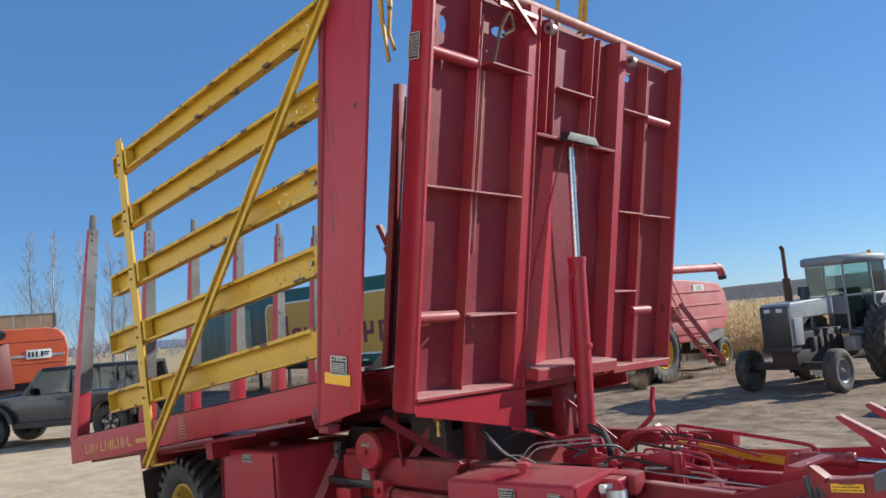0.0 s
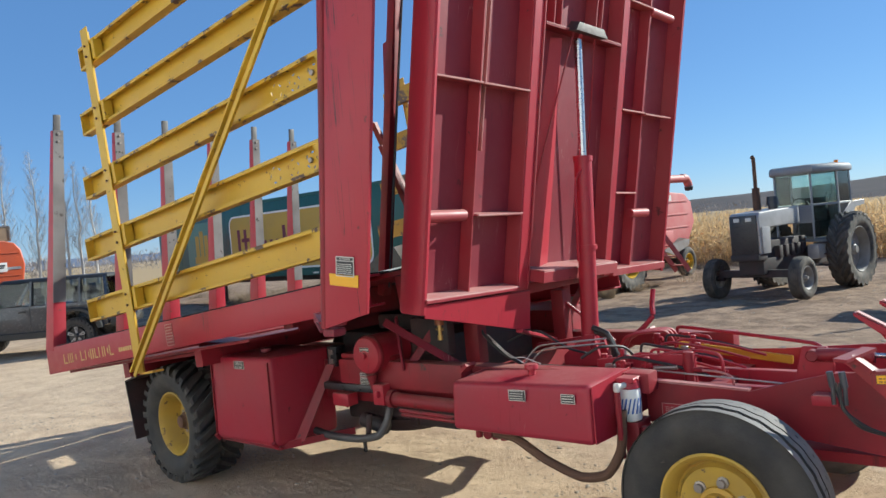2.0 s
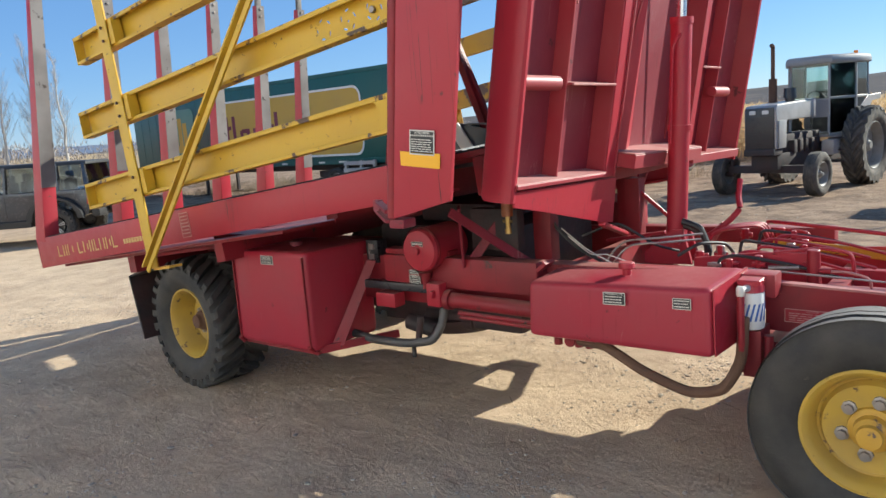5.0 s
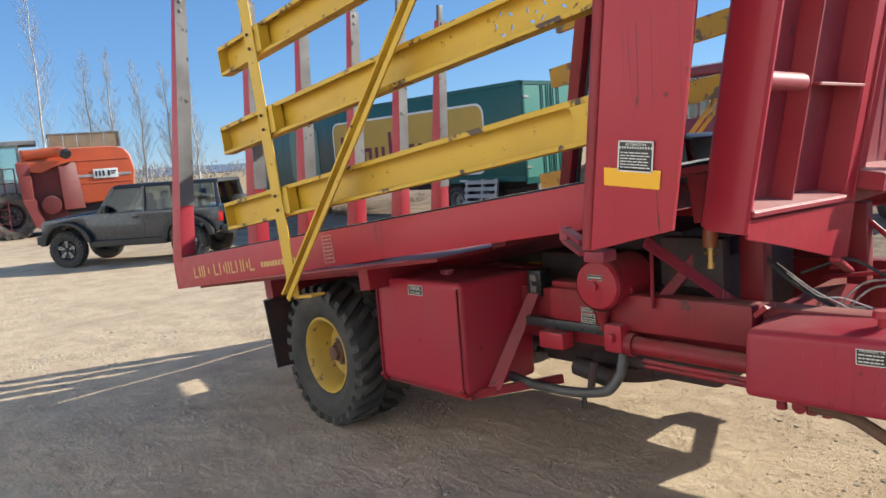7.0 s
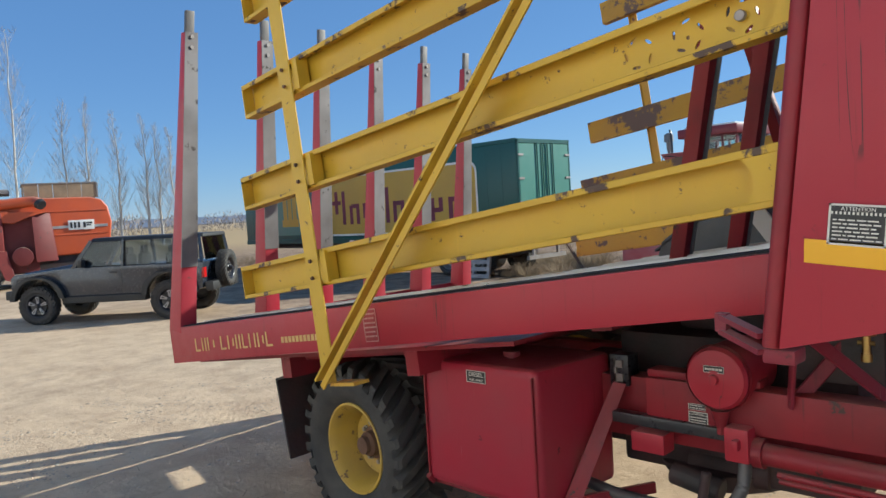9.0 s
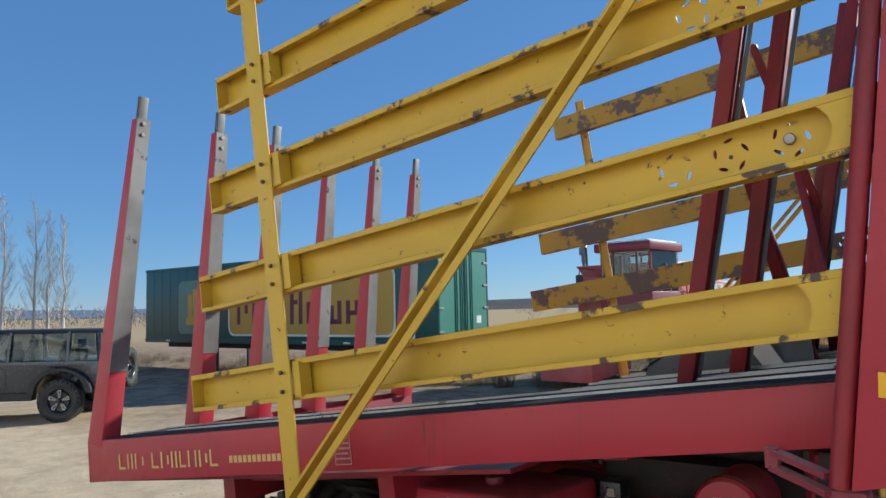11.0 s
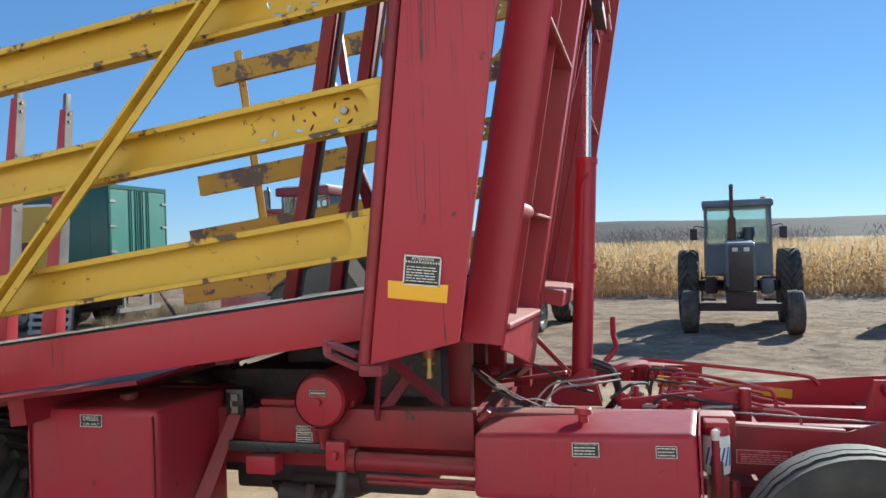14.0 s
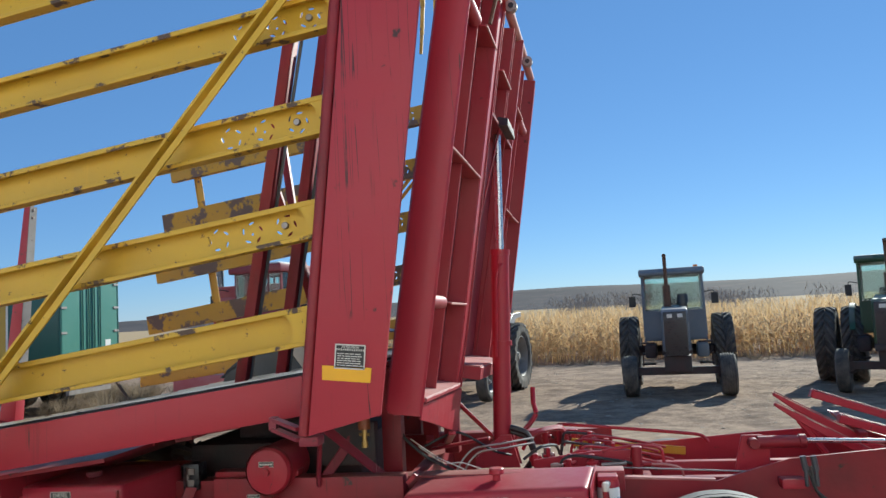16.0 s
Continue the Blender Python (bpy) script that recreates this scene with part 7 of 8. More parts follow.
tractor(at_front((-5.19, 16.75), -101.5, 2.55), -101.5, "silver and grey farm tractor with a cab, parked on dirt", "silver", "cab_grey", "silver", stack=(1.85, -0.26), mirrors=False, cab_fit=(0.84, 0.80), rim="rim_grey", hood_w=0.335, front_tr=0.97, hood_back=1.12, tapered=True, fenders=False)
tractor(at_front((-0.03, 16.47), -97.0, 2.50), -97.0, "dark blue farm tractor with a cab, facing the yard", "cab_blue", "cab_blue", "cab_blue", front_tr=1.0, width=1.10, stack=(1.45, -0.13), hood_w=0.27, tyre_w=0.34, rim="rim_grey", fenders=False, cab_fit=(0.84, 0.98))
tractor((5.0, 18.16, -0.22), -112, "dark green farm tractor with dual rear wheels", "tractor_green", "tractor_green", "tractor_green", dual=True, rim="label_white", width=0.82, stack=(1.35, 0.0))


def combine_faded(place, turn):
    t = thing("combine_harvester", place, "sun-faded red combine harvester with an unloading auger along its side", "combine", "", turn)
    R = "combine_red"
    bm = fresh()
    prism(bm, [(-4.3, -1.25, 1.15), (-4.75, -1.25, 1.7), (-4.6, -1.25, 2.35), (-4.2, -1.25, 2.62), (-2.6, -1.25, 2.72), (-0.2, -1.25, 2.85), (0.4, -1.25, 2.85), (0.4, -1.25, 0.95), (-2.5, -1.25, 0.9)], (0, 2.5, 0))
    soften(bm, 0.07, 3)
    body = lp("body", bm, R, t)
    for z in (1.55, 1.95, 2.35):
        bm = fresh()
        box(bm, (-4.3, 1.252, z), (-0.3, 1.275, z + 0.045))
        soften(bm, 0.006, 1)
        lp("panel_rib", bm, R, body)
    bm = fresh()
    box(bm, (-3.2, 1.255, 1.15), (-1.2, 1.29, 1.5))
    soften(bm, 0.012)
    lp("access_panel", bm, R, body)
    bm = fresh()
    box(bm, (-3.28, 1.255, 2.36), (-2.62, 1.268, 2.58))
    plate = lp("model_plate", bm, "label_white", body, "pale model plate")
    lettering("words", "760", 0.20, Matrix.Translation((-2.95, 1.2695, 2.47)) @ Matrix.Rotation(radians(180), 4, "Z") @ Matrix.Rotation(radians(90), 4, "X"), M[R], plate)
    # grain tank and auger
    bm = fresh()
    quad_box(bm, [(-1.8, -1.0, 2.8), (0.4, -1.0, 2.8), (0.4, 1.0, 2.8), (-1.8, 1.0, 2.8), (-2.0, -1.2, 3.1), (0.5, -1.2, 3.1), (0.5, 1.2, 3.1), (-2.0, 1.2, 3.1)])
    soften(bm, 0.02)
    lp("grain_tank", bm, R, t)
    bm = fresh()
    cyl(bm, (0.2, 1.15, 3.02), (-4.6, 1.05, 3.10), 0.125, n=20)
    tube(bm, bend([(-4.5, 1.05, 3.12), (-4.75, 1.05, 3.1), (-4.9, 1.05, 2.95), (-4.93, 1.05, 2.86)], 5), 0.13, 14)
    lp("auger_tube", bm, R, t, "faded red unloading auger tube")
    bm = fresh()
    cyl(bm, (-4.93, 1.05, 2.83), (-4.95, 1.05, 2.72), 0.14, 0.12, n=16)
    lp("auger_spout", bm, "black", t, "black rubber spout")
    # cab at the front
    cy = 0.98
    lp("cab_lower", rounded((0.35, cy - 0.68, 1.5), (1.85, cy + 0.68, 2.35), 0.05), "cab_crimson", t)
    bm = fresh()
    for x in (0.42, 0.85, 1.35, 1.78):
        for y in (-0.63, 0.63):
            beam(bm, (x, cy + y, 2.3), (x, cy + y * 0.98, 3.33), 0.07, 0.07)
    for y in (-0.3, 0.3):
        beam(bm, (1.80, cy + y, 2.3), (1.80, cy + y, 3.33), 0.05, 0.05)
        beam(bm, (0.40, cy + y, 2.3), (0.40, cy + y, 3.33), 0.05, 0.05)
    for z in (2.33, 3.29):
        for y in (-0.63, 0.63):
            beam(bm, (0.40, cy + y, z), (1.80, cy + y, z), 0.05, 0.06)
        for x in (0.41, 1.79):
            beam(bm, (x, cy - 0.63, z), (x, cy + 0.63, z), 0.05, 0.06)
    cabf = lp("cab_frame", bm, "cab_crimson", t)
    for lo, hi in (((1.82, cy - 0.62, 2.35), (1.825, cy + 0.62, 3.29)), ((0.375, cy - 0.62, 2.35), (0.38, cy + 0.62, 3.29)), ((0.45, cy - 0.665, 2.35), (1.75, cy - 0.66, 3.29)), ((0.45, cy + 0.66, 2.35), (1.75, cy + 0.665, 3.29))):
        bm = fresh()
        box(bm, lo, hi)
        o = lp("cab_pane", bm, "glass", cabf, "dusty cab glass")
        o.visible_shadow = False
    roof = lp("cab_roof", rounded((0.25, cy - 0.74, 3.30), (1.98, cy + 0.74, 3.52), 0.05), "cab_crimson", t)
    lp("roof_skin", rounded((0.35, cy - 0.63, 3.52), (1.85, cy + 0.63, 3.56), 0.018), "white", roof, "white roof skin")
    lp("seat", rounded((0.7, cy - 0.25, 2.3), (0.85, cy + 0.25, 2.9), 0.04), "black_plastic", t)
    for s in (-1, 1):
        bm = fresh()
        tube(bm, bend([(1.8, cy + s * 0.84, 2.9), (2.0, cy + s * 1.1, 2.95), (2.0, cy + s * 1.15, 2.75)], 4), 0.014, 6)
        box(bm, (1.98, cy + s * 1.15 - 0.09, 2.5), (2.01, cy + s * 1.15 + 0.09, 2.8))
        lp("mirror", bm, "black_plastic", t)
    bm = fresh()
    box(bm, (0.3, 1.25, 1.82), (1.9, 1.75, 1.87))
    lp("platform", bm, R, t)
    bm = fresh()
    cyl(bm, (0.15, -1.15, 2.4), (0.15, -1.15, 3.2), 0.045, n=12)
    cyl(bm, (0.15, -1.15, 3.2), (0.15, -1.15, 3.42), 0.065, n=14)
    cyl(bm, (0.15, -1.15, 3.42), (0.15, -1.15, 3.62), 0.12, n=18)
    cyl(bm, (0.15, -1.15, 3.62), (0.15, -1.15, 3.66), 0.10, 0.04, n=18)
    soften(bm, 0.01, 1)
    lp("air_intake", bm, "rim_grey", t, "grey air intake with a round pre-cleaner")
    bm = fresh()
    tube(bm, bend([(0.25, -1.0, 2.4), (0.25, -1.0, 3.3), (0.24, -1.02, 3.6), (0.2, -1.08, 3.72)], 5), 0.03, 8)
    lp("exhaust_pipe", bm, "black_paint", t, "thin dark exhaust pipe")
    lp("engine_cover", rounded((-0.2, -1.3, 2.2), (1.3, -0.1, 2.52), 0.05), "cab_crimson", t)
    # ladder and rails
    bm = fresh()
    for y in (1.32, 1.72):
        beam(bm, (-1.0, y, 2.05), (-1.95, y + 0.62, 0.35), 0.06, 0.12)
    for k in range(6):
        f = (k + 0.4) / 6
        beam(bm, (-1.0 - 0.95 * f, 1.32 + 0.62 * f, 2.05 - 1.7 * f), (-1.0 - 0.95 * f, 1.72 + 0.62 * f, 2.05 - 1.7 * f), 0.2, 0.03)
    lp("ladder", bm, R, t)
    bm = fresh()
    for x in (0.3, -0.1):
        tube(bm, bend([(x - 0.7, 1.5, 1.9), (x - 0.65, 1.5, 2.85), (x - 0.95, 1.48, 2.8), (x - 1.6, 1.55, 1.7)], 5), 0.02, 6)
    tube(bm, bend([(0.45, 1.2, 2.9), (0.45, 1.2, 3.5), (0.1, 1.2, 3.55), (-0.4, 1.2, 3.5), (-0.5, 1.2, 2.9)], 5, 0.25), 0.018, 6)
    lp("grab_rail", bm, R, t)
    bm = fresh()
    cyl(bm, (-0.6, 1.27, 2.05), (-0.6, 1.33, 2.05), 0.22, n=20)
    cyl(bm, (-1.5, 1.27, 1.75), (-1.5, 1.33, 1.75), 0.14, n=20)
    beam(bm, (-0.6, 1.31, 2.27), (-1.5, 1.31, 1.89), 0.03, 0.015)
    beam(bm, (-0.6, 1.31, 1.83), (-1.5, 1.31, 1.61), 0.03, 0.015)
    lp("belt_drive", bm, "rust", t)
    bm = fresh()
    prism(bm, [(-2.6, 1.2, 0.9), (-3.6, 1.2, 1.25), (-4.3, 1.2, 1.15), (-4.2, 1.2, 0.95), (-3.2, 1.2, 0.75)], (0, 0.05, 0))
    lp("chaff_shield", bm, "steel", t)
    bm = fresh()
    quad_box(bm, [(1.2, -0.7, 0.5), (3.0, -0.7, 0.3), (3.0, 0.7, 0.3), (1.2, 0.7, 0.5), (1.2, -0.7, 1.4), (3.0, -0.7, 0.9), (3.0, 0.7, 0.9), (1.2, 0.7, 1.4)])
    soften(bm, 0.03)
    lp("feeder_house", bm, R, t)
    bm = fresh()
    cyl(bm, (0, -1.3, 0.8), (0, 1.3, 0.8), 0.14, n=12)
    lp("front_axle", bm, "engine", t)
    bm = fresh()
    cyl(bm, (-4.15, -1.2, 0.5), (-4.15, 1.2, 0.5), 0.08, n=10)
    box(bm, (-4.25, -0.15, 0.5), (-4.05, 0.15, 1.3))
    lp("rear_axle", bm, "engine", t)
    for s in (-1, 1):
        wheel(t, (0, s * 1.45, 0.80), 0.80, 0.42, 0.55, M["yellow"], M["tyre_dusty"], "bar", 20, 0.16, 8, 0 if s < 0 else 180, "orange drive wheel with bar treads")
        wheel(t, (-4.15, s * 1.15, 0.46), 0.46, 0.23, 0.3, M["yellow"], M["tyre_dusty"], "rib", 0, 0.12, 6, 0 if s < 0 else 180, "small rear steering wheel")
    return t


combine_faded((-10.74, 19.04, -0.22), -95.6)


def combine_orange(place, turn):
    t = thing("combine_harvester", place, "bright orange combine harvester with boarded grain tank", "combine", "", turn)
    O = "combine_orange"
    bm = fresh()
    prism(bm, [(-3.9, -1.35, 1.1), (-4.05, -1.35, 2.2), (-3.95, -1.35, 2.75), (-3.75, -1.35, 3.02), (-3.4, -1.35, 3.12), (-0.3, -1.35, 3.15), (-0.3, -1.35, 1.0)], (0, 2.7, 0))
    soften(bm, 0.08, 3)
    body = lp("body", bm, O, t)
    for z, h in ((2.02, 0.10), (1.78, 0.03), (2.62, 0.03)):
        bm = fresh()
        box(bm, (-3.9, 1.352, z), (-0.9, 1.37, z + h))
        soften(bm, 0.006, 1)
        lp("panel_line", bm, "silver" if h > 0.05 else O, body)
    bm = fresh()
    box(bm, (-3.45, 1.372, 1.95), (-2.60, 1.39, 2.30))
    soften(bm, 0.03)
    plate_ = lp("brand_plate", bm, "white", body, "white brand plate with dark bars")
    mm = Matrix.Translation((-3.03, 1.391, 2.125)) @ Matrix.Rotation(radians(180), 4, "Z") @ Matrix.Rotation(radians(90), 4, "X")
    for bar in ((-0.33, 0, 0.07, 0.2), (-0.21, 0, 0.07, 0.2), (-0.08, 0, 0.07, 0.2), (0.10, 0, 0.08, 0.2), (0.26, 0.06, 0.2, 0.06), (0.24, -0.02, 0.15, 0.05)):
        bm = fresh()
        bars(bm, mm, [bar], 0.004)
        lp("brand_mark", bm, "label_black", plate_)
    # boarded tank extension, board by board
    for k in range(5):
        bm = fresh()
        x0 = -3.6 + 0.464 * k
        box(bm, (x0, 1.12, 3.12), (x0 + 0.45, 1.15, 3.66))
        soften(bm, 0.006, 1)
        lp("tank_board", bm, "plank", t, "weathered tan board")
    for x in (-3.63, -1.28):
        for k in range(4):
            bm = fresh()
            y0 = -1.15 + 0.58 * k
            box(bm, (x, y0, 3.12), (x + 0.03, y0 + 0.56, 3.66))
            lp("tank_board", bm, "plank", t)
    bm = fresh()
    box(bm, (-3.66, 1.10, 3.64), (-1.22, 1.17, 3.68))
    box(bm, (-3.66, -1.17, 3.64), (-3.58, 1.10, 3.68))
    box(bm, (-1.30, -1.17, 3.64), (-1.22, 1.10, 3.68))
    box(bm, (-3.68, 1.12, 3.10), (-3.63, 1.17, 3.64))
    lp("tank_rim", bm, "steel", t)
    # auger folded along the side, its open end turned outwards
    bm = fresh()
    tube(bm, bend([(-0.45, 1.42, 2.93), (-0.9, 1.50, 2.97), (-1.40, 1.58, 3.01), (-1.62, 1.68, 3.0), (-1.74, 1.84, 2.93)], 6), 0.185, 18)
    lp("auger_tube", bm, O, t)
    bm = fresh()
    cyl(bm, (-1.735, 1.835, 2.935), (-1.80, 1.93, 2.86), 0.20, 0.17, n=18)
    lp("auger_spout", bm, "black", t, "black rubber spout")
    # drive side: recessed panel between two shields, drum below, in reds darkened for shade
    bm = fresh()
    box(bm, (-1.6, 1.352, 0.55), (-0.25, 1.40, 2.62))
    soften(bm, 0.01, 1)
    lp("drive_panel", bm, "combine_shade", t)
    bm = fresh()
    quad_box(bm, [(-0.58, 1.36, 1.35), (-0.20, 1.36, 1.35), (-0.20, 1.76, 1.35), (-0.56, 1.72, 1.35), (-0.58, 1.36, 2.66), (-0.12, 1.36, 2.66), (-0.12, 1.76, 2.66), (-0.56, 1.72, 2.66)])
    soften(bm, 0.03)
    lp("side_shield", bm, "combine_dull", t, "chalky red side shield, darkened for shade")
    bm = fresh()
    prism(bm, [(-0.62, 1.70, 1.36), (-0.20, 1.74, 1.36), (-0.52, 1.74, 0.35), (-0.86, 1.70, 0.25)], (0, 0.03, 0))
    soften(bm, 0.008, 1)
    lp("side_shield", bm, "combine_dull", t)
    bm = fresh()
    quad_box(bm, [(-2.22, 1.36, 0.9), (-1.52, 1.36, 0.9), (-1.50, 1.70, 0.9), (-2.12, 1.46, 0.9), (-2.06, 1.36, 2.60), (-1.48, 1.36, 2.60), (-1.46, 1.66, 2.55), (-1.98, 1.46, 2.60)])
    soften(bm, 0.03)
    lp("side_shield", bm, "combine_shade", t)
    bm = fresh()
    prism(bm, [(-2.0, 1.38, 2.64), (-0.15, 1.38, 2.70), (-0.15, 1.38, 2.40), (-0.9, 1.38, 2.28), (-1.4, 1.38, 2.50)], (0, 0.30, 0))
    soften(bm, 0.01, 1)
    lp("shield_cap", bm, O, t)
    bm = fresh()
    cyl(bm, (-1.1, 1.42, 1.12), (-1.1, 1.78, 1.12), 0.33, n=20)
    soften(bm, 0.03)
    lp("drum", bm, "combine_shade", t)
    # dark block stands in for the shade beneath the combine
    lp("under_shade", rounded((-3.3, -1.1, 0.5), (0.9, 1.2, 1.15), 0.05), "engine", t, "dark block standing in for shade underneath")
    # cab with louvred roof vent
    bm = fresh()
    for x in (-0.22, 0.48):
        for y in (-0.95, 0.95):
            beam(bm, (x, y, 1.9), (x, y, 3.36), 0.08, 0.08)
    box(bm, (-0.27, -1.0, 1.5), (0.53, 1.0, 2.0))
    lp("cab_frame", bm, "cab_grey", t)
    rf = lp("cab_roof", rounded((-0.85, -1.05, 3.34), (0.55, 1.05, 3.50), 0.05), "cab_grey", t)
    for k in range(4):
        bm = fresh()
        box(bm, (-0.80, 1.052, 3.355 + 0.035 * k), (0.10, 1.075, 3.372 + 0.035 * k))
        lp("vent_slat", bm, "silver", rf)
    for x in (-0.265, 0.52):
        bm = fresh()
        box(bm, (x, -0.9, 2.0), (x + 0.01, 0.9, 3.34))
        o = lp("pane", bm, "glass", t)
        o.visible_shadow = False
    for y in (-0.99, 0.98):
        bm = fresh()
        box(bm, (-0.18, y, 2.0), (0.44, y + 0.01, 3.34))
        o = lp("pane", bm, "glass", t)
        o.visible_shadow = False
    # platform, rails, ladder
    bm = fresh()
    box(bm, (-0.1, 1.0, 1.5), (0.7, 1.5, 1.56))
    for x in (-0.05, 0.3, 0.68):
        cyl(bm, (x, 1.48, 1.5), (x, 1.48, 2.5), 0.02, n=6)
    for z in (2.0, 2.5):
        cyl(bm, (-0.05, 1.48, z), (0.68, 1.48, z), 0.02, n=6)
    lp("platform", bm, "combine_shade", t)
    bm = fresh()
    for x in (0.25, 0.62):
        beam(bm, (x, 1.55, 1.55), (x, 2.0, 0.3), 0.03, 0.06)
    for k in range(5):
        beam(bm, (0.25, 1.6 + 0.09 * k, 1.35 - 0.25 * k), (0.62, 1.6 + 0.09 * k, 1.35 - 0.25 * k), 0.12, 0.02)
    lp("ladder", bm, "combine_shade", t)
    bm = fresh()
    quad_box(bm, [(1.3, -0.7, 0.5), (3.0, -0.7, 0.3), (3.0, 0.7, 0.3), (1.3, 0.7, 0.5), (1.3, -0.7, 1.4), (3.0, -0.7, 0.9), (3.0, 0.7, 0.9), (1.3, 0.7, 1.4)])
    cyl(bm, (2.9, -1.6, 0.45), (2.9, 1.9, 0.45), 0.28, n=14)
    lp("feeder_house", bm, "engine", t)
    bm = fresh()
    cyl(bm, (0.2, -1.3, 0.82), (0.2, 1.3, 0.82), 0.14, n=12)
    lp("front_axle", bm, "engine", t)
    bm = fresh()
    cyl(bm, (-3.3, -1.2, 0.5), (-3.3, 1.2, 0.5), 0.08, n=10)
    box(bm, (-3.4, -0.15, 0.5), (-3.2, 0.15, 1.2))
    lp("rear_axle", bm, "engine", t)
    bm = fresh()
    prism(bm, [(-3.93, 0.3, 1.35), (-3.93, 0.75, 1.35), (-3.93, 0.525, 1.75)], (-0.02, 0, 0))
    lp("slow_sign", bm, "amber", t, "orange triangle sign")
    for s in (-1, 1):
        wheel(t, (0.2, s * 1.38, 0.82), 0.82, 0.42, 0.55, M["engine"], M["tyre_dusty"], "bar", 20, 0.16, 8, 0 if s < 0 else 180)
        wheel(t, (-3.3, s * 1.15, 0.46), 0.46, 0.23, 0.3, M["yellow"], M["tyre_dusty"], "rib", 0, 0.12, 6, 0 if s < 0 else 180)
    return t


combine_orange((-34.3, 8.65, -0.22), -106).scale = (1.05, 1.05, 1.05)


def build_car(place, turn):
    t = thing("off_road_car", place, "dark grey four-door off-road car with a spare wheel behind", "car", "", turn)
    wb, hw = 2.98, 0.80
    # lower body side outline with wheel arches
    def arch(cx, r, z):
        return [(cx + r * math.cos(a), z + r * math.sin(a)) for a in np.linspace(math.pi, 0, 9)]
    low = [(-0.72, 0.62)] + arch(0, 0.50, 0.55)[0:9] + arch(wb, 0.50, 0.55) + [(wb + 0.62, 0.62), (wb + 0.64, 1.02), (wb + 0.55, 1.10), (2.30, 1.20), (2.20, 1.20), (-0.76, 1.18)]
    bm = fresh()
    prism(bm, [(x, -hw, z) for x, z in low], (0, 2 * hw, 0))
    soften(bm, 0.025, 2)
    body = lp("body", bm, "jeep", t)
    bm = fresh()
    quad_box(bm, [(2.18, -0.70, 1.16), (wb + 0.56, -0.58, 1.02), (wb + 0.56, 0.58, 1.02), (2.18, 0.70, 1.16), (2.20, -0.66, 1.27), (wb + 0.45, -0.54, 1.14), (wb + 0.45, 0.54, 1.14), (2.20, 0.66, 1.27)])
    soften(bm, 0.03, 2)
    lp("hood", bm, "jeep", t)
    # greenhouse
    for s in (-1, 1):
        y, yt = s * (hw - 0.02), s * 0.66
        for p0, p1, w_, h_ in (((2.18, y, 1.18), (1.78, yt, 1.76), 0.06, 0.07), ((1.04, y, 1.18), (1.04, yt, 1.76), 0.05, 0.10), ((-0.10, y, 1.18), (-0.10, yt, 1.76), 0.05, 0.10), ((-0.72, y, 1.18), (-0.66, yt, 1.76), 0.06, 0.12)):
            bm = fresh()
            beam(bm, p0, p1, w_, h_)
            lp("window_pillar", bm, "jeep", body)

    bm = fresh()
    quad_box(bm, [(-0.76, -0.70, 1.72), (1.84, -0.70, 1.73), (1.84, 0.70, 1.73), (-0.76, 0.70, 1.72), (-0.74, -0.64, 1.80), (1.74, -0.64, 1.82), (1.74, 0.64, 1.82), (-0.74, 0.64, 1.80)])
    soften(bm, 0.03, 2)
    lp("roof", bm, "black_plastic", t, "matt black roof")
    for s in (-1, 1):
        y, yt = s * (hw - 0.015), s * 0.665
        for xs in (((2.08, 1.10), (1.76, 1.10)), ((0.98, -0.04), (0.98, -0.04)), ((-0.17, -0.66), (-0.17, -0.62))):
            (a, b), (c, d) = xs
            bm = fresh()
            pts = [(a, y, 1.21), (b, y, 1.21), (d, yt, 1.72), (c, yt, 1.72)]
            prism(bm, pts, (0, 0.004 * s, 0))
            o = lp("side_window", bm, "glass_dark", body, "dark tinted side window")
            o.visible_shadow = False
        for x in (1.07, -0.02):
            bm = fresh()
            box(bm, (x, s * hw - 0.004, 0.62), (x + 0.012, s * hw + 0.004, 1.2))
            lp("door_gap", bm, "black_plastic", body)
        for x in (1.18, 0.12):
            bm = fresh()
            box(bm, (x, min(s * hw, s * (hw + 0.03)), 1.04), (x + 0.16, max(s * hw, s * (hw + 0.03)), 1.075))
            soften(bm, 0.008, 1)
            lp("door_handle", bm, "black_plastic", body)
        for cx in (0.0, wb):
            bm = fresh()
            outer = [(cx + 0.60 * math.cos(a) * (1.05), 0.52 + 0.53 * math.sin(a)) for a in np.linspace(math.pi * 0.98, 0.02, 11)]
            inner = [(cx + 0.50 * math.cos(a), 0.52 + 0.47 * math.sin(a)) for a in np.linspace(0.02, math.pi * 0.98, 11)]
            prism(bm, [(x, s * (hw - 0.02), z) for x, z in outer + inner], (0, s * 0.13, 0))
            soften(bm, 0.01, 1)
            lp("fender_flare", bm, "black_plastic", body)
        bm = fresh()
        box(bm, (0.55, min(s * 0.62, s * 0.84), 0.42), (2.42, max(s * 0.62, s * 0.84), 0.58))
        soften(bm, 0.02, 1)
        lp("rock_slider", bm, "black_plastic", body)
        bm = fresh()
        box(bm, (1.86, min(s * 0.82, s * 1.0), 1.20), (1.96, max(s * 0.82, s * 1.0), 1.38))
        soften(bm, 0.03, 2)
        lp("door_mirror", bm, "black_plastic", body)
        bm = fresh()
        box(bm, (-0.77, min(s * 0.66, s * 0.8), 0.85), (-0.70, max(s * 0.66, s * 0.8), 1.06))
        lp("tail_lamp", bm, "red_lens", body, "red tail lamp")
        bm = fresh()
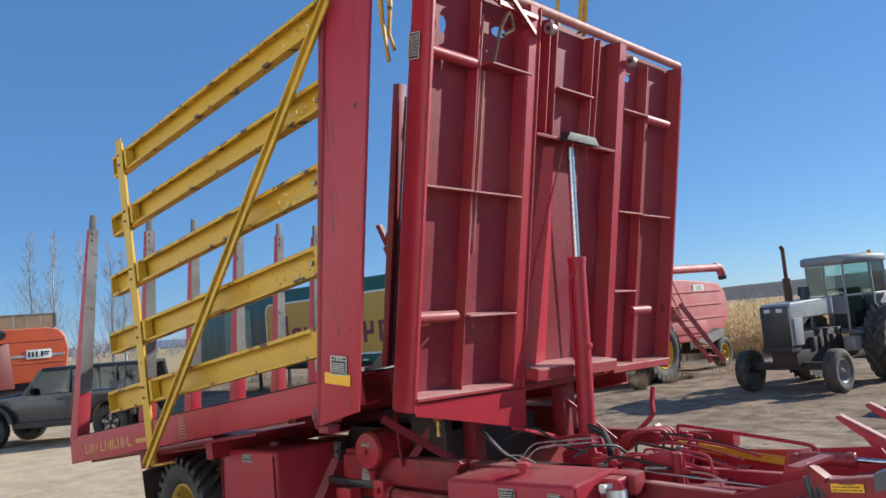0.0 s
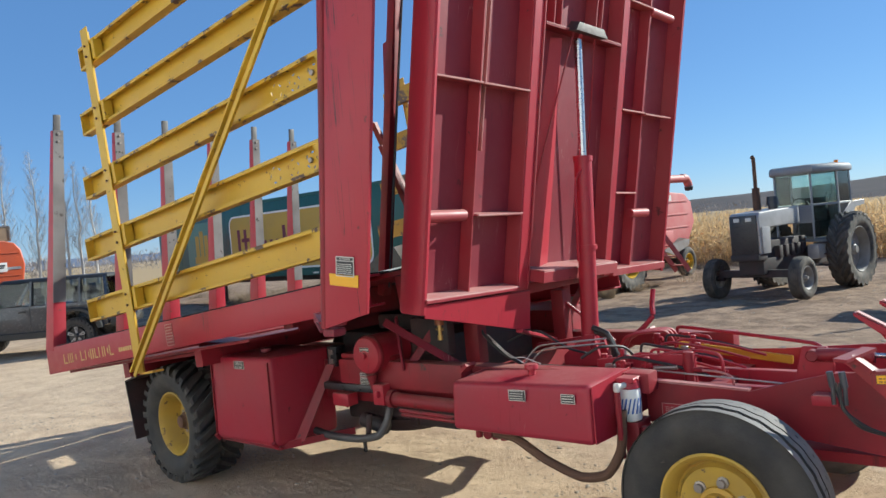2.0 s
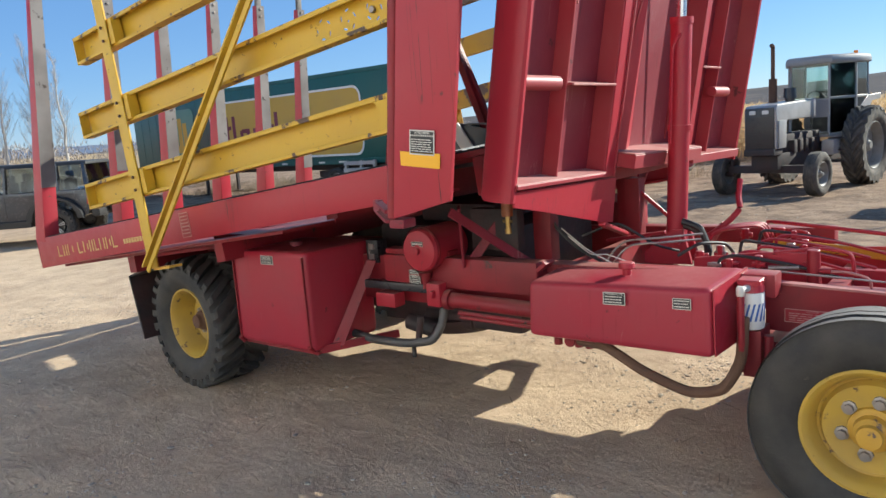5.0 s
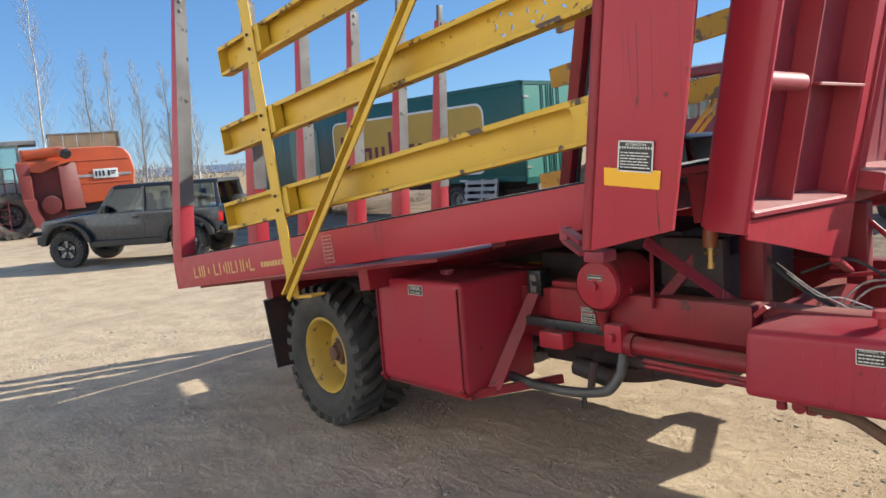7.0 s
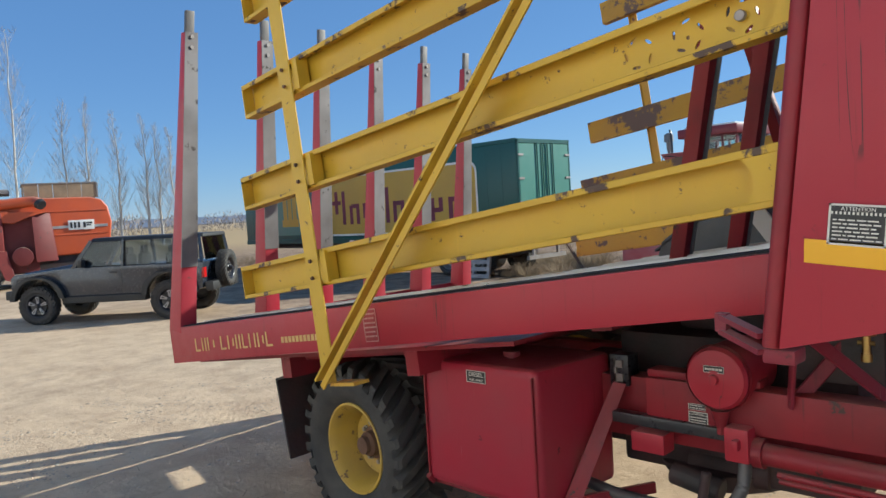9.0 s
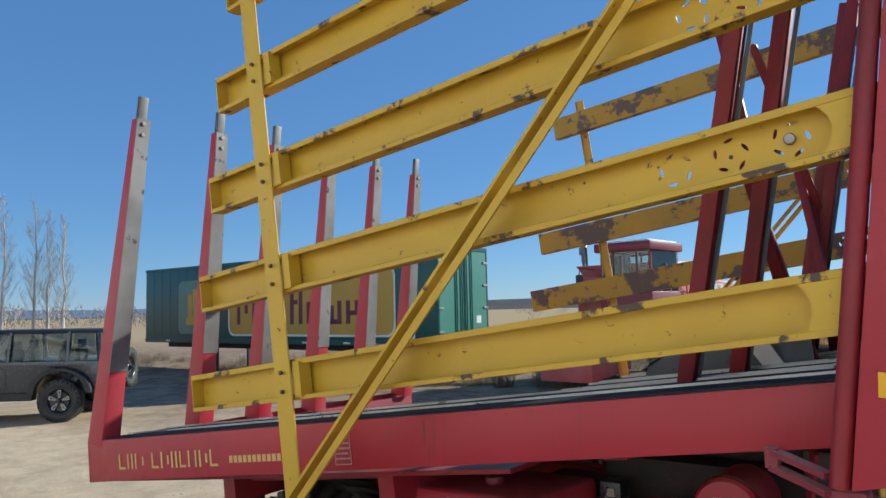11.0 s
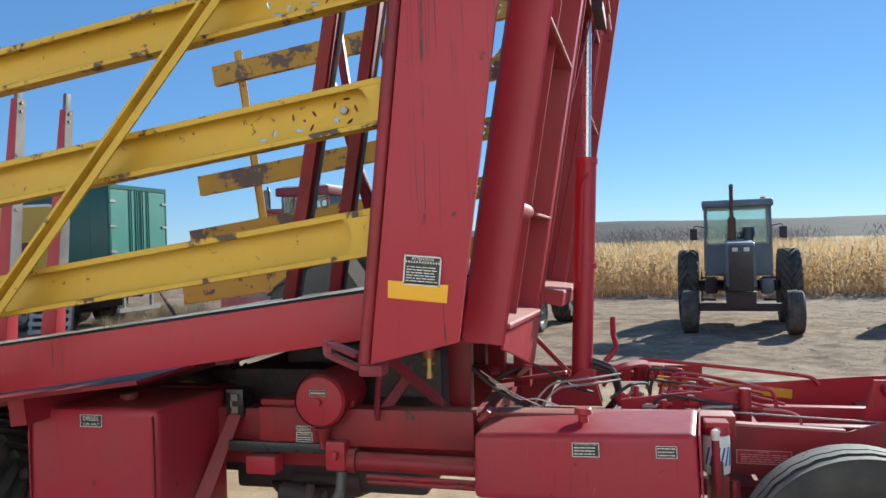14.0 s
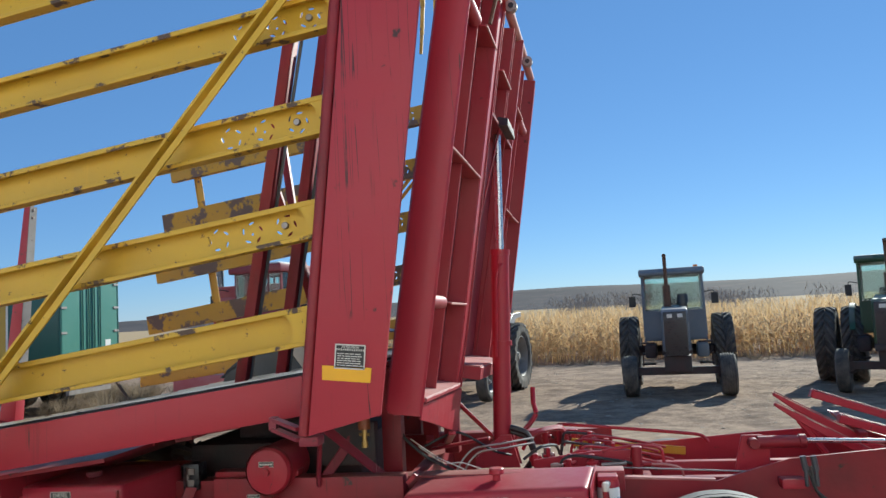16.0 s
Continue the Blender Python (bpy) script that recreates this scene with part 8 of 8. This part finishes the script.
        cyl(bm, (wb + 0.60, s * 0.48, 0.88), (wb + 0.67, s * 0.48, 0.88), 0.10, n=16)
        lp("headlight", bm, "lamp", body)
    for pts, w in ((((2.17, -0.68, 1.24), (2.17, 0.68, 1.24), (1.80, 0.62, 1.73), (1.80, -0.62, 1.73)), 1), (((-0.76, -0.64, 1.22), (-0.76, 0.64, 1.22), (-0.70, 0.60, 1.72), (-0.70, -0.60, 1.72)), 1)):
        bm = fresh()
        a, b, c = (Vector(q) for q in pts[:3])
        prism(bm, pts, (b - a).cross(c - a).normalized() * 0.005)
        o = lp("windscreen", bm, "glass_dark", body)
        o.visible_shadow = False
    for x in (0.45, 1.45):
        for y in (-0.36, 0.36):
            bm = rounded((x - 0.42, y - 0.22, 0.9), (x - 0.28, y + 0.22, 1.42), 0.05)
            box(bm, (x - 0.40, y - 0.11, 1.42), (x - 0.31, y + 0.11, 1.58))
            lp("seat", bm, "black_plastic", t)
    for x0, x1, z in ((wb + 0.62, wb + 0.80, 0.55), (-0.95, -0.76, 0.55)):
        bm = fresh()
        box(bm, (x0, -0.78, z), (x1, 0.78, z + 0.2))
        soften(bm, 0.04, 2)
        lp("bumper", bm, "black_plastic", t)
    bm = fresh()
    for k in range(7):
        box(bm, (wb + 0.635, -0.30 + 0.09 * k, 0.74), (wb + 0.65, -0.25 + 0.09 * k, 1.02))
    lp("grille", bm, "black_plastic", t)
    for x in (0, wb):
        for s in (-1, 1):
            w = wheel(t, (x, s * 0.80, 0.41), 0.41, 0.225, 0.26, M["black_paint"], M["tyre"], "lug", 26, 0.05, 5, 0 if s < 0 else 180, "black alloy wheel with bright spokes")
            bm = fresh()
            for k in range(5):
                a = 2 * math.pi * k / 5 + 0.3
                for d in (-0.16, 0.16):
                    beam(bm, (0.05 * math.cos(a + d), -0.075, 0.05 * math.sin(a + d)), (0.20 * math.cos(a + d * 0.9), -0.092, 0.20 * math.sin(a + d * 0.9)), 0.02, 0.022, (0, 1, 0))
                beam(bm, (0.2 * math.cos(a - 0.18), -0.092, 0.2 * math.sin(a - 0.18)), (0.2 * math.cos(a + 0.18), -0.092, 0.2 * math.sin(a + 0.18)), 0.02, 0.022, (0, 1, 0))
            lp("spoke_star", bm, "silver", w, "bright machined spokes")
    sp = wheel(t, (-0.98, 0.02, 0.98), 0.40, 0.22, 0.24, M["black_paint"], M["tyre"], "lug", 26, 0.05, 5, -90, "spare wheel on the tailgate", name="spare_wheel")
    bm = fresh()
    cyl(bm, (-0.75, 0.02, 0.98), (-0.9, 0.02, 0.98), 0.09, n=12)
    lp("spare_bracket", bm, "black_plastic", t)
    return t


build_car((-18.5, 8.58, -0.22), -140)


def build_trailer(place, turn):
    t = thing("semi_trailer", place, "long green moving-van semi trailer with a yellow side panel", "trailer", "", turn)
    t.scale = (0.927, 0.927, 0.927)
    L, W, z0, z1 = 15.9, 1.27, 1.12, 4.10
    bm = fresh()
    box(bm, (0.02, -W, z0), (L, W, z1))
    soften(bm, 0.04, 2)
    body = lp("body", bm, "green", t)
    for x in np.arange(0.6, L - 0.3, 0.61):
        bm = fresh()
        box(bm, (x, W, z0 + 0.12), (x + 0.02, W + 0.004, z1 - 0.1))
        lp("side_seam", bm, "green", body)
    bm = fresh()
    box(bm, (0, W - 0.02, z1 - 0.10), (L, W + 0.02, z1 + 0.02))
    box(bm, (0, W - 0.02, z0 - 0.02), (L, W + 0.02, z0 + 0.16))
    soften(bm, 0.01, 1)
    lp("rub_rail", bm, "green", body)
    # yellow panel with a pale border, shapes for the brand
    def rr(x0, x1, za, zb, r, y, th):
        b = fresh()
        pts = []
        for cx, cz, a0 in ((x1 - r, zb - r, 0), (x0 + r, zb - r, 90), (x0 + r, za + r, 180), (x1 - r, za + r, 270)):
            for k in range(5):
                a = radians(a0 + 22.5 * k)
                pts.append((cx + r * math.cos(a), y, cz + r * math.sin(a)))
        prism(b, pts, (0, th, 0))
        return b
    yp = W + 0.014
    lp("panel_border", rr(1.62, 10.07, 1.38, 3.62, 0.35, yp, 0.006), "white", body, "pale panel border")
    lp("yellow_panel", rr(1.69, 10.0, 1.45, 3.55, 0.30, yp + 0.006, 0.004), "trailer_yellow", body, "faded yellow side panel")
    mm = Matrix.Translation((9.42, yp + 0.0105, 2.0)) @ Matrix.Rotation(radians(180), 4, "Z") @ Matrix.Rotation(radians(90), 4, "X")
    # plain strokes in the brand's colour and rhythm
    def strokes(x, spec):
        bm = fresh()
        bars(bm, mm, [(x + a, b, w, h) for a, b, w, h in spec], 0.004)
        lp("brand_mark", bm, "maroon", body, "large maroon brand stroke")
    for x, lo, hi in ((0.0, -0.2, 1.05), (0.45, 0.2, 1.05), (0.9, -0.2, 1.05), (1.35, -0.2, 0.5), (1.75, -0.2, 0.55), (2.15, 0.0, 0.55), (2.55, -0.55, 0.55), (3.0, -0.2, 1.05), (3.45, -0.2, 1.05), (3.85, -0.2, 0.55), (4.25, -0.2, 0.55), (4.65, -0.2, 0.55), (5.0, -0.2, 0.4), (5.35, -0.2, 0.55), (5.75, -0.2, 0.55), (6.15, 0.1, 0.55), (6.6, -0.2, 0.55)):
        strokes(x, [(0.0, (lo + hi) / 2, 0.19, hi - lo)])
    for x, z, w in ((0.45, 0.62, 0.55), (1.55, 0.47, 0.35), (2.35, -0.10, 0.4), (3.1, 0.55, 0.4), (4.05, 0.47, 0.4), (5.0, -0.13, 0.6), (5.95, 0.15, 0.4), (6.8, 0.47, 0.35)):
        strokes(x, [(0.0, z, w, 0.15)])
    lp("emblem_panel", rr(11.2, 13.4, 1.45, 3.55, 0.25, yp, 0.004), "green_door", body)
    for x, z, w, h in ((11.9, 2.55, 0.28, 0.9), (12.25, 2.65, 0.28, 1.1), (12.6, 2.55, 0.28, 0.9), (12.25, 1.95, 1.2, 0.3)):
        bm = fresh()
        box(bm, (x - w / 2, yp + 0.005, z - h / 2), (x + w / 2, yp + 0.009, z + h / 2))
        lp("emblem", bm, "trailer_yellow", body, "yellow emblem shape")
    # rear doors
    for s in (-1, 1):
        bm = fresh()
        y0, y1 = sorted((s * 0.015, s * (W - 0.07)))
        box(bm, (-0.03, y0, z0 + 0.08), (0.03, y1, z1 - 0.14))
        soften(bm, 0.012, 1)
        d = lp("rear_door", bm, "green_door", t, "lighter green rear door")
        for y in (0.12, 0.38):
            b = fresh()
            cyl(b, (-0.06, s * y, z0 + 0.05), (-0.06, s * y, z1 - 0.12), 0.02, n=8)
            lp("lock_rod", b, "green", d)
        for z in (1.5, 2.2, 2.9, 3.6):
            b = fresh()
            box(b, (-0.06, min(s * 1.02, s * 1.24), z), (-0.03, max(s * 1.02, s * 1.24), z + 0.06))
            lp("hinge", b, "steel", d)
        b = fresh()
        box(b, (-0.036, s * 0.75 - 0.12, 1.75), (-0.031, s * 0.75 + 0.12, 1.98))
        if s < 0:
            lp("notice", b, "white", d, "white notice")
        else:
            b.free()
    bm = fresh()
    for y in (-W, W - 0.07):
        box(bm, (-0.035, y, z0), (0.02, y + 0.07, z1))
    box(bm, (-0.035, -W, z1 - 0.13), (0.02, W, z1))
    box(bm, (-0.035, -W, z0 - 0.1), (0.02, W, z0 + 0.07))
    soften(bm, 0.01, 1)
    lp("door_frame", bm, "green", t)
    bm = fresh()
    box(bm, (0.0, -0.9, 0.5), (0.1, 0.9, 0.62))
    for y in (-0.6, 0.6):
        box(bm, (0.02, y, 0.6), (0.09, y + 0.08, z0))
    lp("bumper", bm, "steel", t)
    # underside
    bm = fresh()
    for y in (-0.5, 0.42):
        box(bm, (0.3, y, z0 - 0.25), (L - 0.5, y + 0.08, z0))
    box(bm, (0.9, -0.6, 0.62), (4.7, 0.6, 0.85))
    for x in (11.5,):
        for y in (-0.8, 0.7):
            box(bm, (x, y, 0.06), (x + 0.12, y + 0.1, z0))
            box(bm, (x - 0.1, y - 0.08, 0.0), (x + 0.22, y + 0.18, 0.06))
    cyl(bm, (1.9, -0.95, 0.5), (1.9, 0.95, 0.5), 0.07, n=10)
    cyl(bm, (3.2, -0.95, 0.5), (3.2, 0.95, 0.5), 0.07, n=10)
    lp("underframe", bm, "engine", t)
    for x in (2.6, 3.6, 4.6, 5.6, 8.0, 11.0, 14.0):
        bm = fresh()
        box(bm, (x, W + 0.021, z0 + 0.03), (x + 0.3, W + 0.025, z0 + 0.09))
        lp("reflector", bm, "label_white", body)
    for x in (1.9, 3.2):
        for s in (-1, 1):
            wheel(t, (x, s * 0.98, 0.5), 0.5, 0.28, 0.5, M["steel"], M["tyre"], "rib", 0, 0.16, 8, 0 if s < 0 else 180)
    return t


build_trailer((-15.06, 17.75, -0.22), 178.2)


# ------------------------------------------------------------------ loose things by the trailer
def build_pallet(place, turn):
    t = thing("pallet", place, "grey weathered pallet leaning on the trailer wheels", "pallet", "", turn)
    for k in range(6):
        bm = fresh()
        box(bm, (-0.6, -0.02, 0.02 + 0.2 * k), (0.6, 0.0, 0.13 + 0.2 * k))
        lp("board", bm, "steel", t, "grey weathered board")
    for x in (-0.58, 0.0, 0.5):
        bm = fresh()
        box(bm, (x, 0.0, 0.0), (x + 0.08, 0.09, 1.16))
        lp("stringer", bm, "steel", t)
    return t


pl = build_pallet((-16.55, 16.1, -0.22), 5)
pl.rotation_euler.x = radians(-10)
bm = fresh()
beam(bm, (0, 0, 0), (-0.9, 0.3, 1.0), 0.06, 0.05)
p = thing("stake", (-13.2, 16.9, -0.22), "rusty leaning steel stake", "stake")
lp("bar", bm, "rust", p)


# ------------------------------------------------------------------ corn, weeds, trees, stones
def stuff(name, verts, faces, mat, label_, category):
    me = bpy.data.meshes.new(name)
    me.from_pydata(verts, [], faces)
    me.materials.append(M[mat])
    return tagged(new(name, me), label_, category, "", "stuff")


def corn_front(x):
    return 27.3 if x < 0 else 27.3 - 0.12 * x


def build_corn():
    rng = random.Random(21)
    V, F = [], []

    def strip(pts, w0, w1, side):
        base = len(V)
        for i, p in enumerate(pts):
            w = w0 + (w1 - w0) * i / (len(pts) - 1)
            V.append(p - side * w)
            V.append(p + side * w)
        for i in range(len(pts) - 1):
            F.append((base + 2 * i, base + 2 * i + 1, base + 2 * i + 3, base + 2 * i + 2))

    def stalk(x, y, h, leaves):
        lean = Vector((rng.gauss(0, 0.10), rng.gauss(0, 0.10), 1))
        foot = Vector((x, y, -0.25))
        top = foot + lean * h
        a = rng.uniform(0, 6.28)
        for k in range(2):
            s = Vector((math.cos(a + k * 1.57), math.sin(a + k * 1.57), 0))
            strip([foot, foot.lerp(top, 0.5), top], 0.016, 0.006, s)
        for k in range(leaves):
            f = 0.18 + 0.74 * (k + rng.random()) / leaves
            p = foot.lerp(top, f)
            az = rng.uniform(0, 6.28)
            d = Vector((math.cos(az), math.sin(az), 0))
            ln = rng.uniform(0.35, 0.75) * (1.1 - 0.5 * f)
            up = rng.uniform(0.1, 0.5)
            side = Vector((-d.y, d.x, rng.uniform(-0.5, 0.5))).normalized()
            strip([p, p + d * ln * 0.4 + Vector((0, 0, up * ln * 0.5)), p + d * ln * 0.75 + Vector((0, 0, -0.1 * ln)), p + d * ln * 0.9 + Vector((0, 0, -ln * rng.uniform(0.3, 0.8)))], 0.034, 0.008, side)
        for k in range(3):
            az = rng.uniform(0, 6.28)
            d = Vector((math.cos(az) * 0.16, math.sin(az) * 0.16, 0.28))
            strip([top, top + d * 0.6, top + d], 0.012, 0.006, Vector((-math.sin(az), math.cos(az), 0)))
        if rng.random() < 0.6:
            p = foot.lerp(top, rng.uniform(0.4, 0.55))
            az = rng.uniform(0, 6.28)
            d = Vector((math.cos(az), math.sin(az), -0.3)) * 0.24
            for s in (Vector((0, 0, 1)), Vector((-d.y, d.x, 0)).normalized()):
                strip([p, p + d * 0.5, p + d], 0.02, 0.035, s)

    row = 0
    depth = 0.0
    while depth < 46:
        near = depth < 5
        step = 0.20 if near else 0.34 + depth * 0.012
        x = -13.0 - depth * 0.3
        while x < 32 + depth * 0.5:
            y = corn_front(x) + depth + rng.gauss(0, 0.09)
            patch = noise.noise(Vector((x * 0.22, y * 0.22, 0)))
            if rng.random() < 0.94 and y > 19:
                stalk(x + rng.gauss(0, 0.07), y, rng.uniform(1.28, 1.70) * (1 + 0.10 * patch) * (0.85 if depth < 0.6 else 1.0), 10 if near else 5)
            x += step
        depth += 0.76 if near else 1.5
        row += 1
    stuff("corn_field", V, F, "corn", "standing field of dry golden corn stalks", "corn")


def build_weeds():
    rng = random.Random(4)
    V, F = [], []

    def tuft(x, y, r, h, n):
        for k in range(n):
            az, rr = rng.uniform(0, 6.28), r * math.sqrt(rng.random()) * 0.6
            p = Vector((x + rr * math.cos(az), y + rr * math.sin(az), -0.01 - ground_fall(x, y)))
            a2 = az + rng.gauss(0, 0.9)
            d = Vector((math.cos(a2) * rng.uniform(0.1, 1) * r, math.sin(a2) * rng.uniform(0.1, 1) * r, h * rng.uniform(0.15, 1)))
            s = Vector((-math.sin(a2), math.cos(a2), 0)) * rng.uniform(0.002, 0.006)
            b = len(V)
            m = p + d * 0.6 + Vector((0, 0, h * 0.12))
            V.extend([p - s, p + s, m - s, m + s, p + d])
            F.extend([(b, b + 1, b + 3, b + 2), (b + 2, b + 3, b + 4)])

    for k in range(46):
        x, y = rng.uniform(-18, -9), rng.uniform(16.5, 21)
        tuft(x, y, rng.uniform(0.3, 0.8), rng.uniform(0.2, 0.6), 300)
    for k in range(90):
        x = rng.uniform(-40, -15)
        tuft(x, 17.6 + rng.uniform(-1.0, 5) + 0.05 * (x + 20), rng.uniform(0.3, 0.9), rng.uniform(0.15, 0.55), 90)
    for k in range(120):
        x = rng.uniform(-12, 12)
        tuft(x, corn_front(x) - rng.uniform(0.0, 1.6), rng.uniform(0.2, 0.5), rng.uniform(0.08, 0.3), 40)
    for k in range(70):
        tuft(rng.uniform(-30, -5), rng.uniform(20, 34), rng.uniform(0.4, 0.9), rng.uniform(0.3, 0.8), 80)
    stuff("dry_weeds", V, F, "weed", "dry tan weeds and tumbleweed on the yard's edge", "weeds")


def build_scrub():
    rng = random.Random(8)
    V, F = [], []
    for k in range(690):
        az = rng.uniform(-115, -36) if k < 430 else rng.uniform(-32, 40)
        d = rng.uniform(120, 230) if az < -36 else rng.uniform(95, 330)
        x, y = d * math.sin(radians(az)), d * math.cos(radians(az))
        h = rng.uniform(1.2, 3.6) if az < -36 else rng.uniform(1.0, 3.8) * (0.5 + 0.5 * rng.random())
        if az < -60:
            h *= 1.25
        if k >= 620:
            az = 3.5 + 6 * math.sin(k * 1.7) + 3 * rng.random()
            d = rng.uniform(120, 240)
            x, y = d * math.sin(radians(az)), d * math.cos(radians(az))
            h = rng.uniform(2.6, 4.4) * d / 170
        for q in range(80):
            a, u = rng.uniform(0, 6.28), rng.random()
            r = h * 0.7 * math.sqrt(rng.random())
            p = Vector((x + r * math.cos(a), y + r * math.sin(a), h * u * (1 - 0.4 * (r / h) ** 2)))
            e = Vector((rng.gauss(0, 0.12), rng.gauss(0, 0.12), rng.uniform(0.2, 0.5))) * h * 0.5
            s = Vector((rng.gauss(0, 1), rng.gauss(0, 1), rng.gauss(0, 0.3))).normalized() * h * 0.022
            b = len(V)
            V.extend([p - s, p + s, p + e])
            F.append((b, b + 1, b + 2))
    stuff("far_scrub", V, F, "scrub", "far line of bare brown scrub along the fields", "scrub")


def build_tree(place, h, seed):
    rng = random.Random(seed)
    t = thing("poplar_tree", place, "tall bare poplar with pale upswept branches", "tree", "row of bare poplars")
    tr, tw = fresh(), fresh()
    pts = [Vector((rng.gauss(0, 0.035) * k * 0.5, rng.gauss(0, 0.035) * k * 0.5, h * k / 8)) for k in range(9)]
    tube(tr, pts, 0.14, 7, 0.015)
    for k in range(60):
        f = 0.14 + 0.84 * k / 60
        i = min(7, int(f * 8))
        p = pts[i].lerp(pts[i + 1], f * 8 - i)
        az = rng.uniform(0, 6.28)
        ln = h * (0.055 + 0.21 * (1 - f)) * rng.uniform(0.6, 1.2)
        d = Vector((math.cos(az) * 0.62, math.sin(az) * 0.62, 0.85)).normalized()
        q = [p, p + d * ln * 0.5, p + (d + Vector((0, 0, 0.3))).normalized() * ln]
        tube(tr, q, 0.026 * (1.15 - f), 4, 0.006)
        for j in range(11):
            b = q[0].lerp(q[2], 0.3 + 0.7 * rng.random())
            a2 = rng.uniform(0, 6.28)
            e = Vector((math.cos(a2) * 0.5, math.sin(a2) * 0.5, rng.uniform(0.4, 1.0))).normalized() * ln * rng.uniform(0.25, 0.55)
            tube(tw, [b, b + e * 0.5, b + e], 0.008, 3, 0.003)
    lp("trunk", tr, "bark", t)
    lp("twig_crown", tw, "twig", t, "fine bare twigs")
    return t


build_corn()
build_weeds()
build_scrub()
for k, (x, y, h) in enumerate(((-74, 21.4, 16.0), (-76, 15.0, 12.0), (-73.5, 25.3, 11.0), (-72.6, 26.9, 11.0), (-72, 29.3, 10.2), (-71.2, 31.6, 10.0), (-70.8, 32.6, 9.2), (-70.0, 33.6, 9.0), (-76, 8.5, 12.5), (-78, 2.5, 11.5))):
    build_tree((x, y, 0), h * 1.22, 100 + k)


def build_stones():
    rng = random.Random(3)
    V, F = [], []
    made = 0
    while made < 11000:
        far = made >= 8800
        x, y = (rng.uniform(-14, 8), rng.uniform(8, 26)) if far else (rng.uniform(-11, 2.5), rng.uniform(0.4, 8.5))
        # gravel lies in loose heaps and along the wheel tracks
        heap = noise.noise(Vector((x * 1.7, y * 2.6, 4.4))) + 0.6 * noise.noise(Vector((x * 0.5, y * 0.5, 8.8)))
        if rng.random() > max(0.05, 1.4 * heap - 0.2):
            continue
        made += 1
        r = min(0.017, 0.0042 * math.exp(abs(rng.gauss(0, 0.5)))) * (1.0 if y < 8 else 2.2)
        z = ground_height(x, y) - r * 0.15
        b, a0, flat = len(V), rng.uniform(0, 6.28), rng.uniform(0.4, 0.75)
        long, skew = rng.uniform(1.0, 1.5), rng.uniform(0, 3.14)
        cs, sn = math.cos(skew), math.sin(skew)
        for ring, (f, h) in enumerate(((1.0, 0.0), (0.95, 0.55), (0.55, 1.0))):
            for j in range(6):
                a = a0 + 6.283 * j / 6
                p, q = r * f * rng.uniform(0.85, 1.15) * math.cos(a) * long, r * f * rng.uniform(0.85, 1.15) * math.sin(a)
                V.append(Vector((x + p * cs - q * sn, y + p * sn + q * cs, z + r * flat * h * rng.uniform(0.85, 1.15))))
        for ring in (0, 6):
            for j in range(6):
                F.append((b + ring + j, b + ring + (j + 1) % 6, b + ring + 6 + (j + 1) % 6, b + ring + 6 + j))
        F.append(tuple(b + 12 + j for j in range(6)))
    stuff("gravel", V, F, "stone", "scattered small gravel stones and clods", "gravel")


build_stones()


def build_straw():
    """Short chopped straw trodden into the yard."""
    rng = random.Random(17)
    V, F = [], []
    for k in range(5200):
        if k < 1800:
            x, y = rng.uniform(-12, 2.5), rng.uniform(0.8, 9)
        else:
            x, y = rng.uniform(-16, 9), rng.uniform(8, 27)
        a = rng.gauss(0, 0.7)
        ln, w = rng.uniform(0.02, 0.07) * (1 if y < 8 else 2.2), rng.uniform(0.0015, 0.003) * (1 if y < 8 else 2.4)
        d, n = Vector((math.cos(a), math.sin(a), 0)), Vector((-math.sin(a), math.cos(a), 0))
        p = Vector((x, y, 0))
        b = len(V)
        for e, q in ((-ln, -w), (ln, -w), (ln, w), (-ln, w)):
            v = p + d * e + n * q
            v.z = ground_height(v.x, v.y) + 0.004 + (0.006 if e > 0 else 0)
            V.append(v)
        F.append((b, b + 1, b + 2, b + 3))
    stuff("straw", V, F, "weed", "bits of pale chopped straw on the ground", "straw")


build_straw()
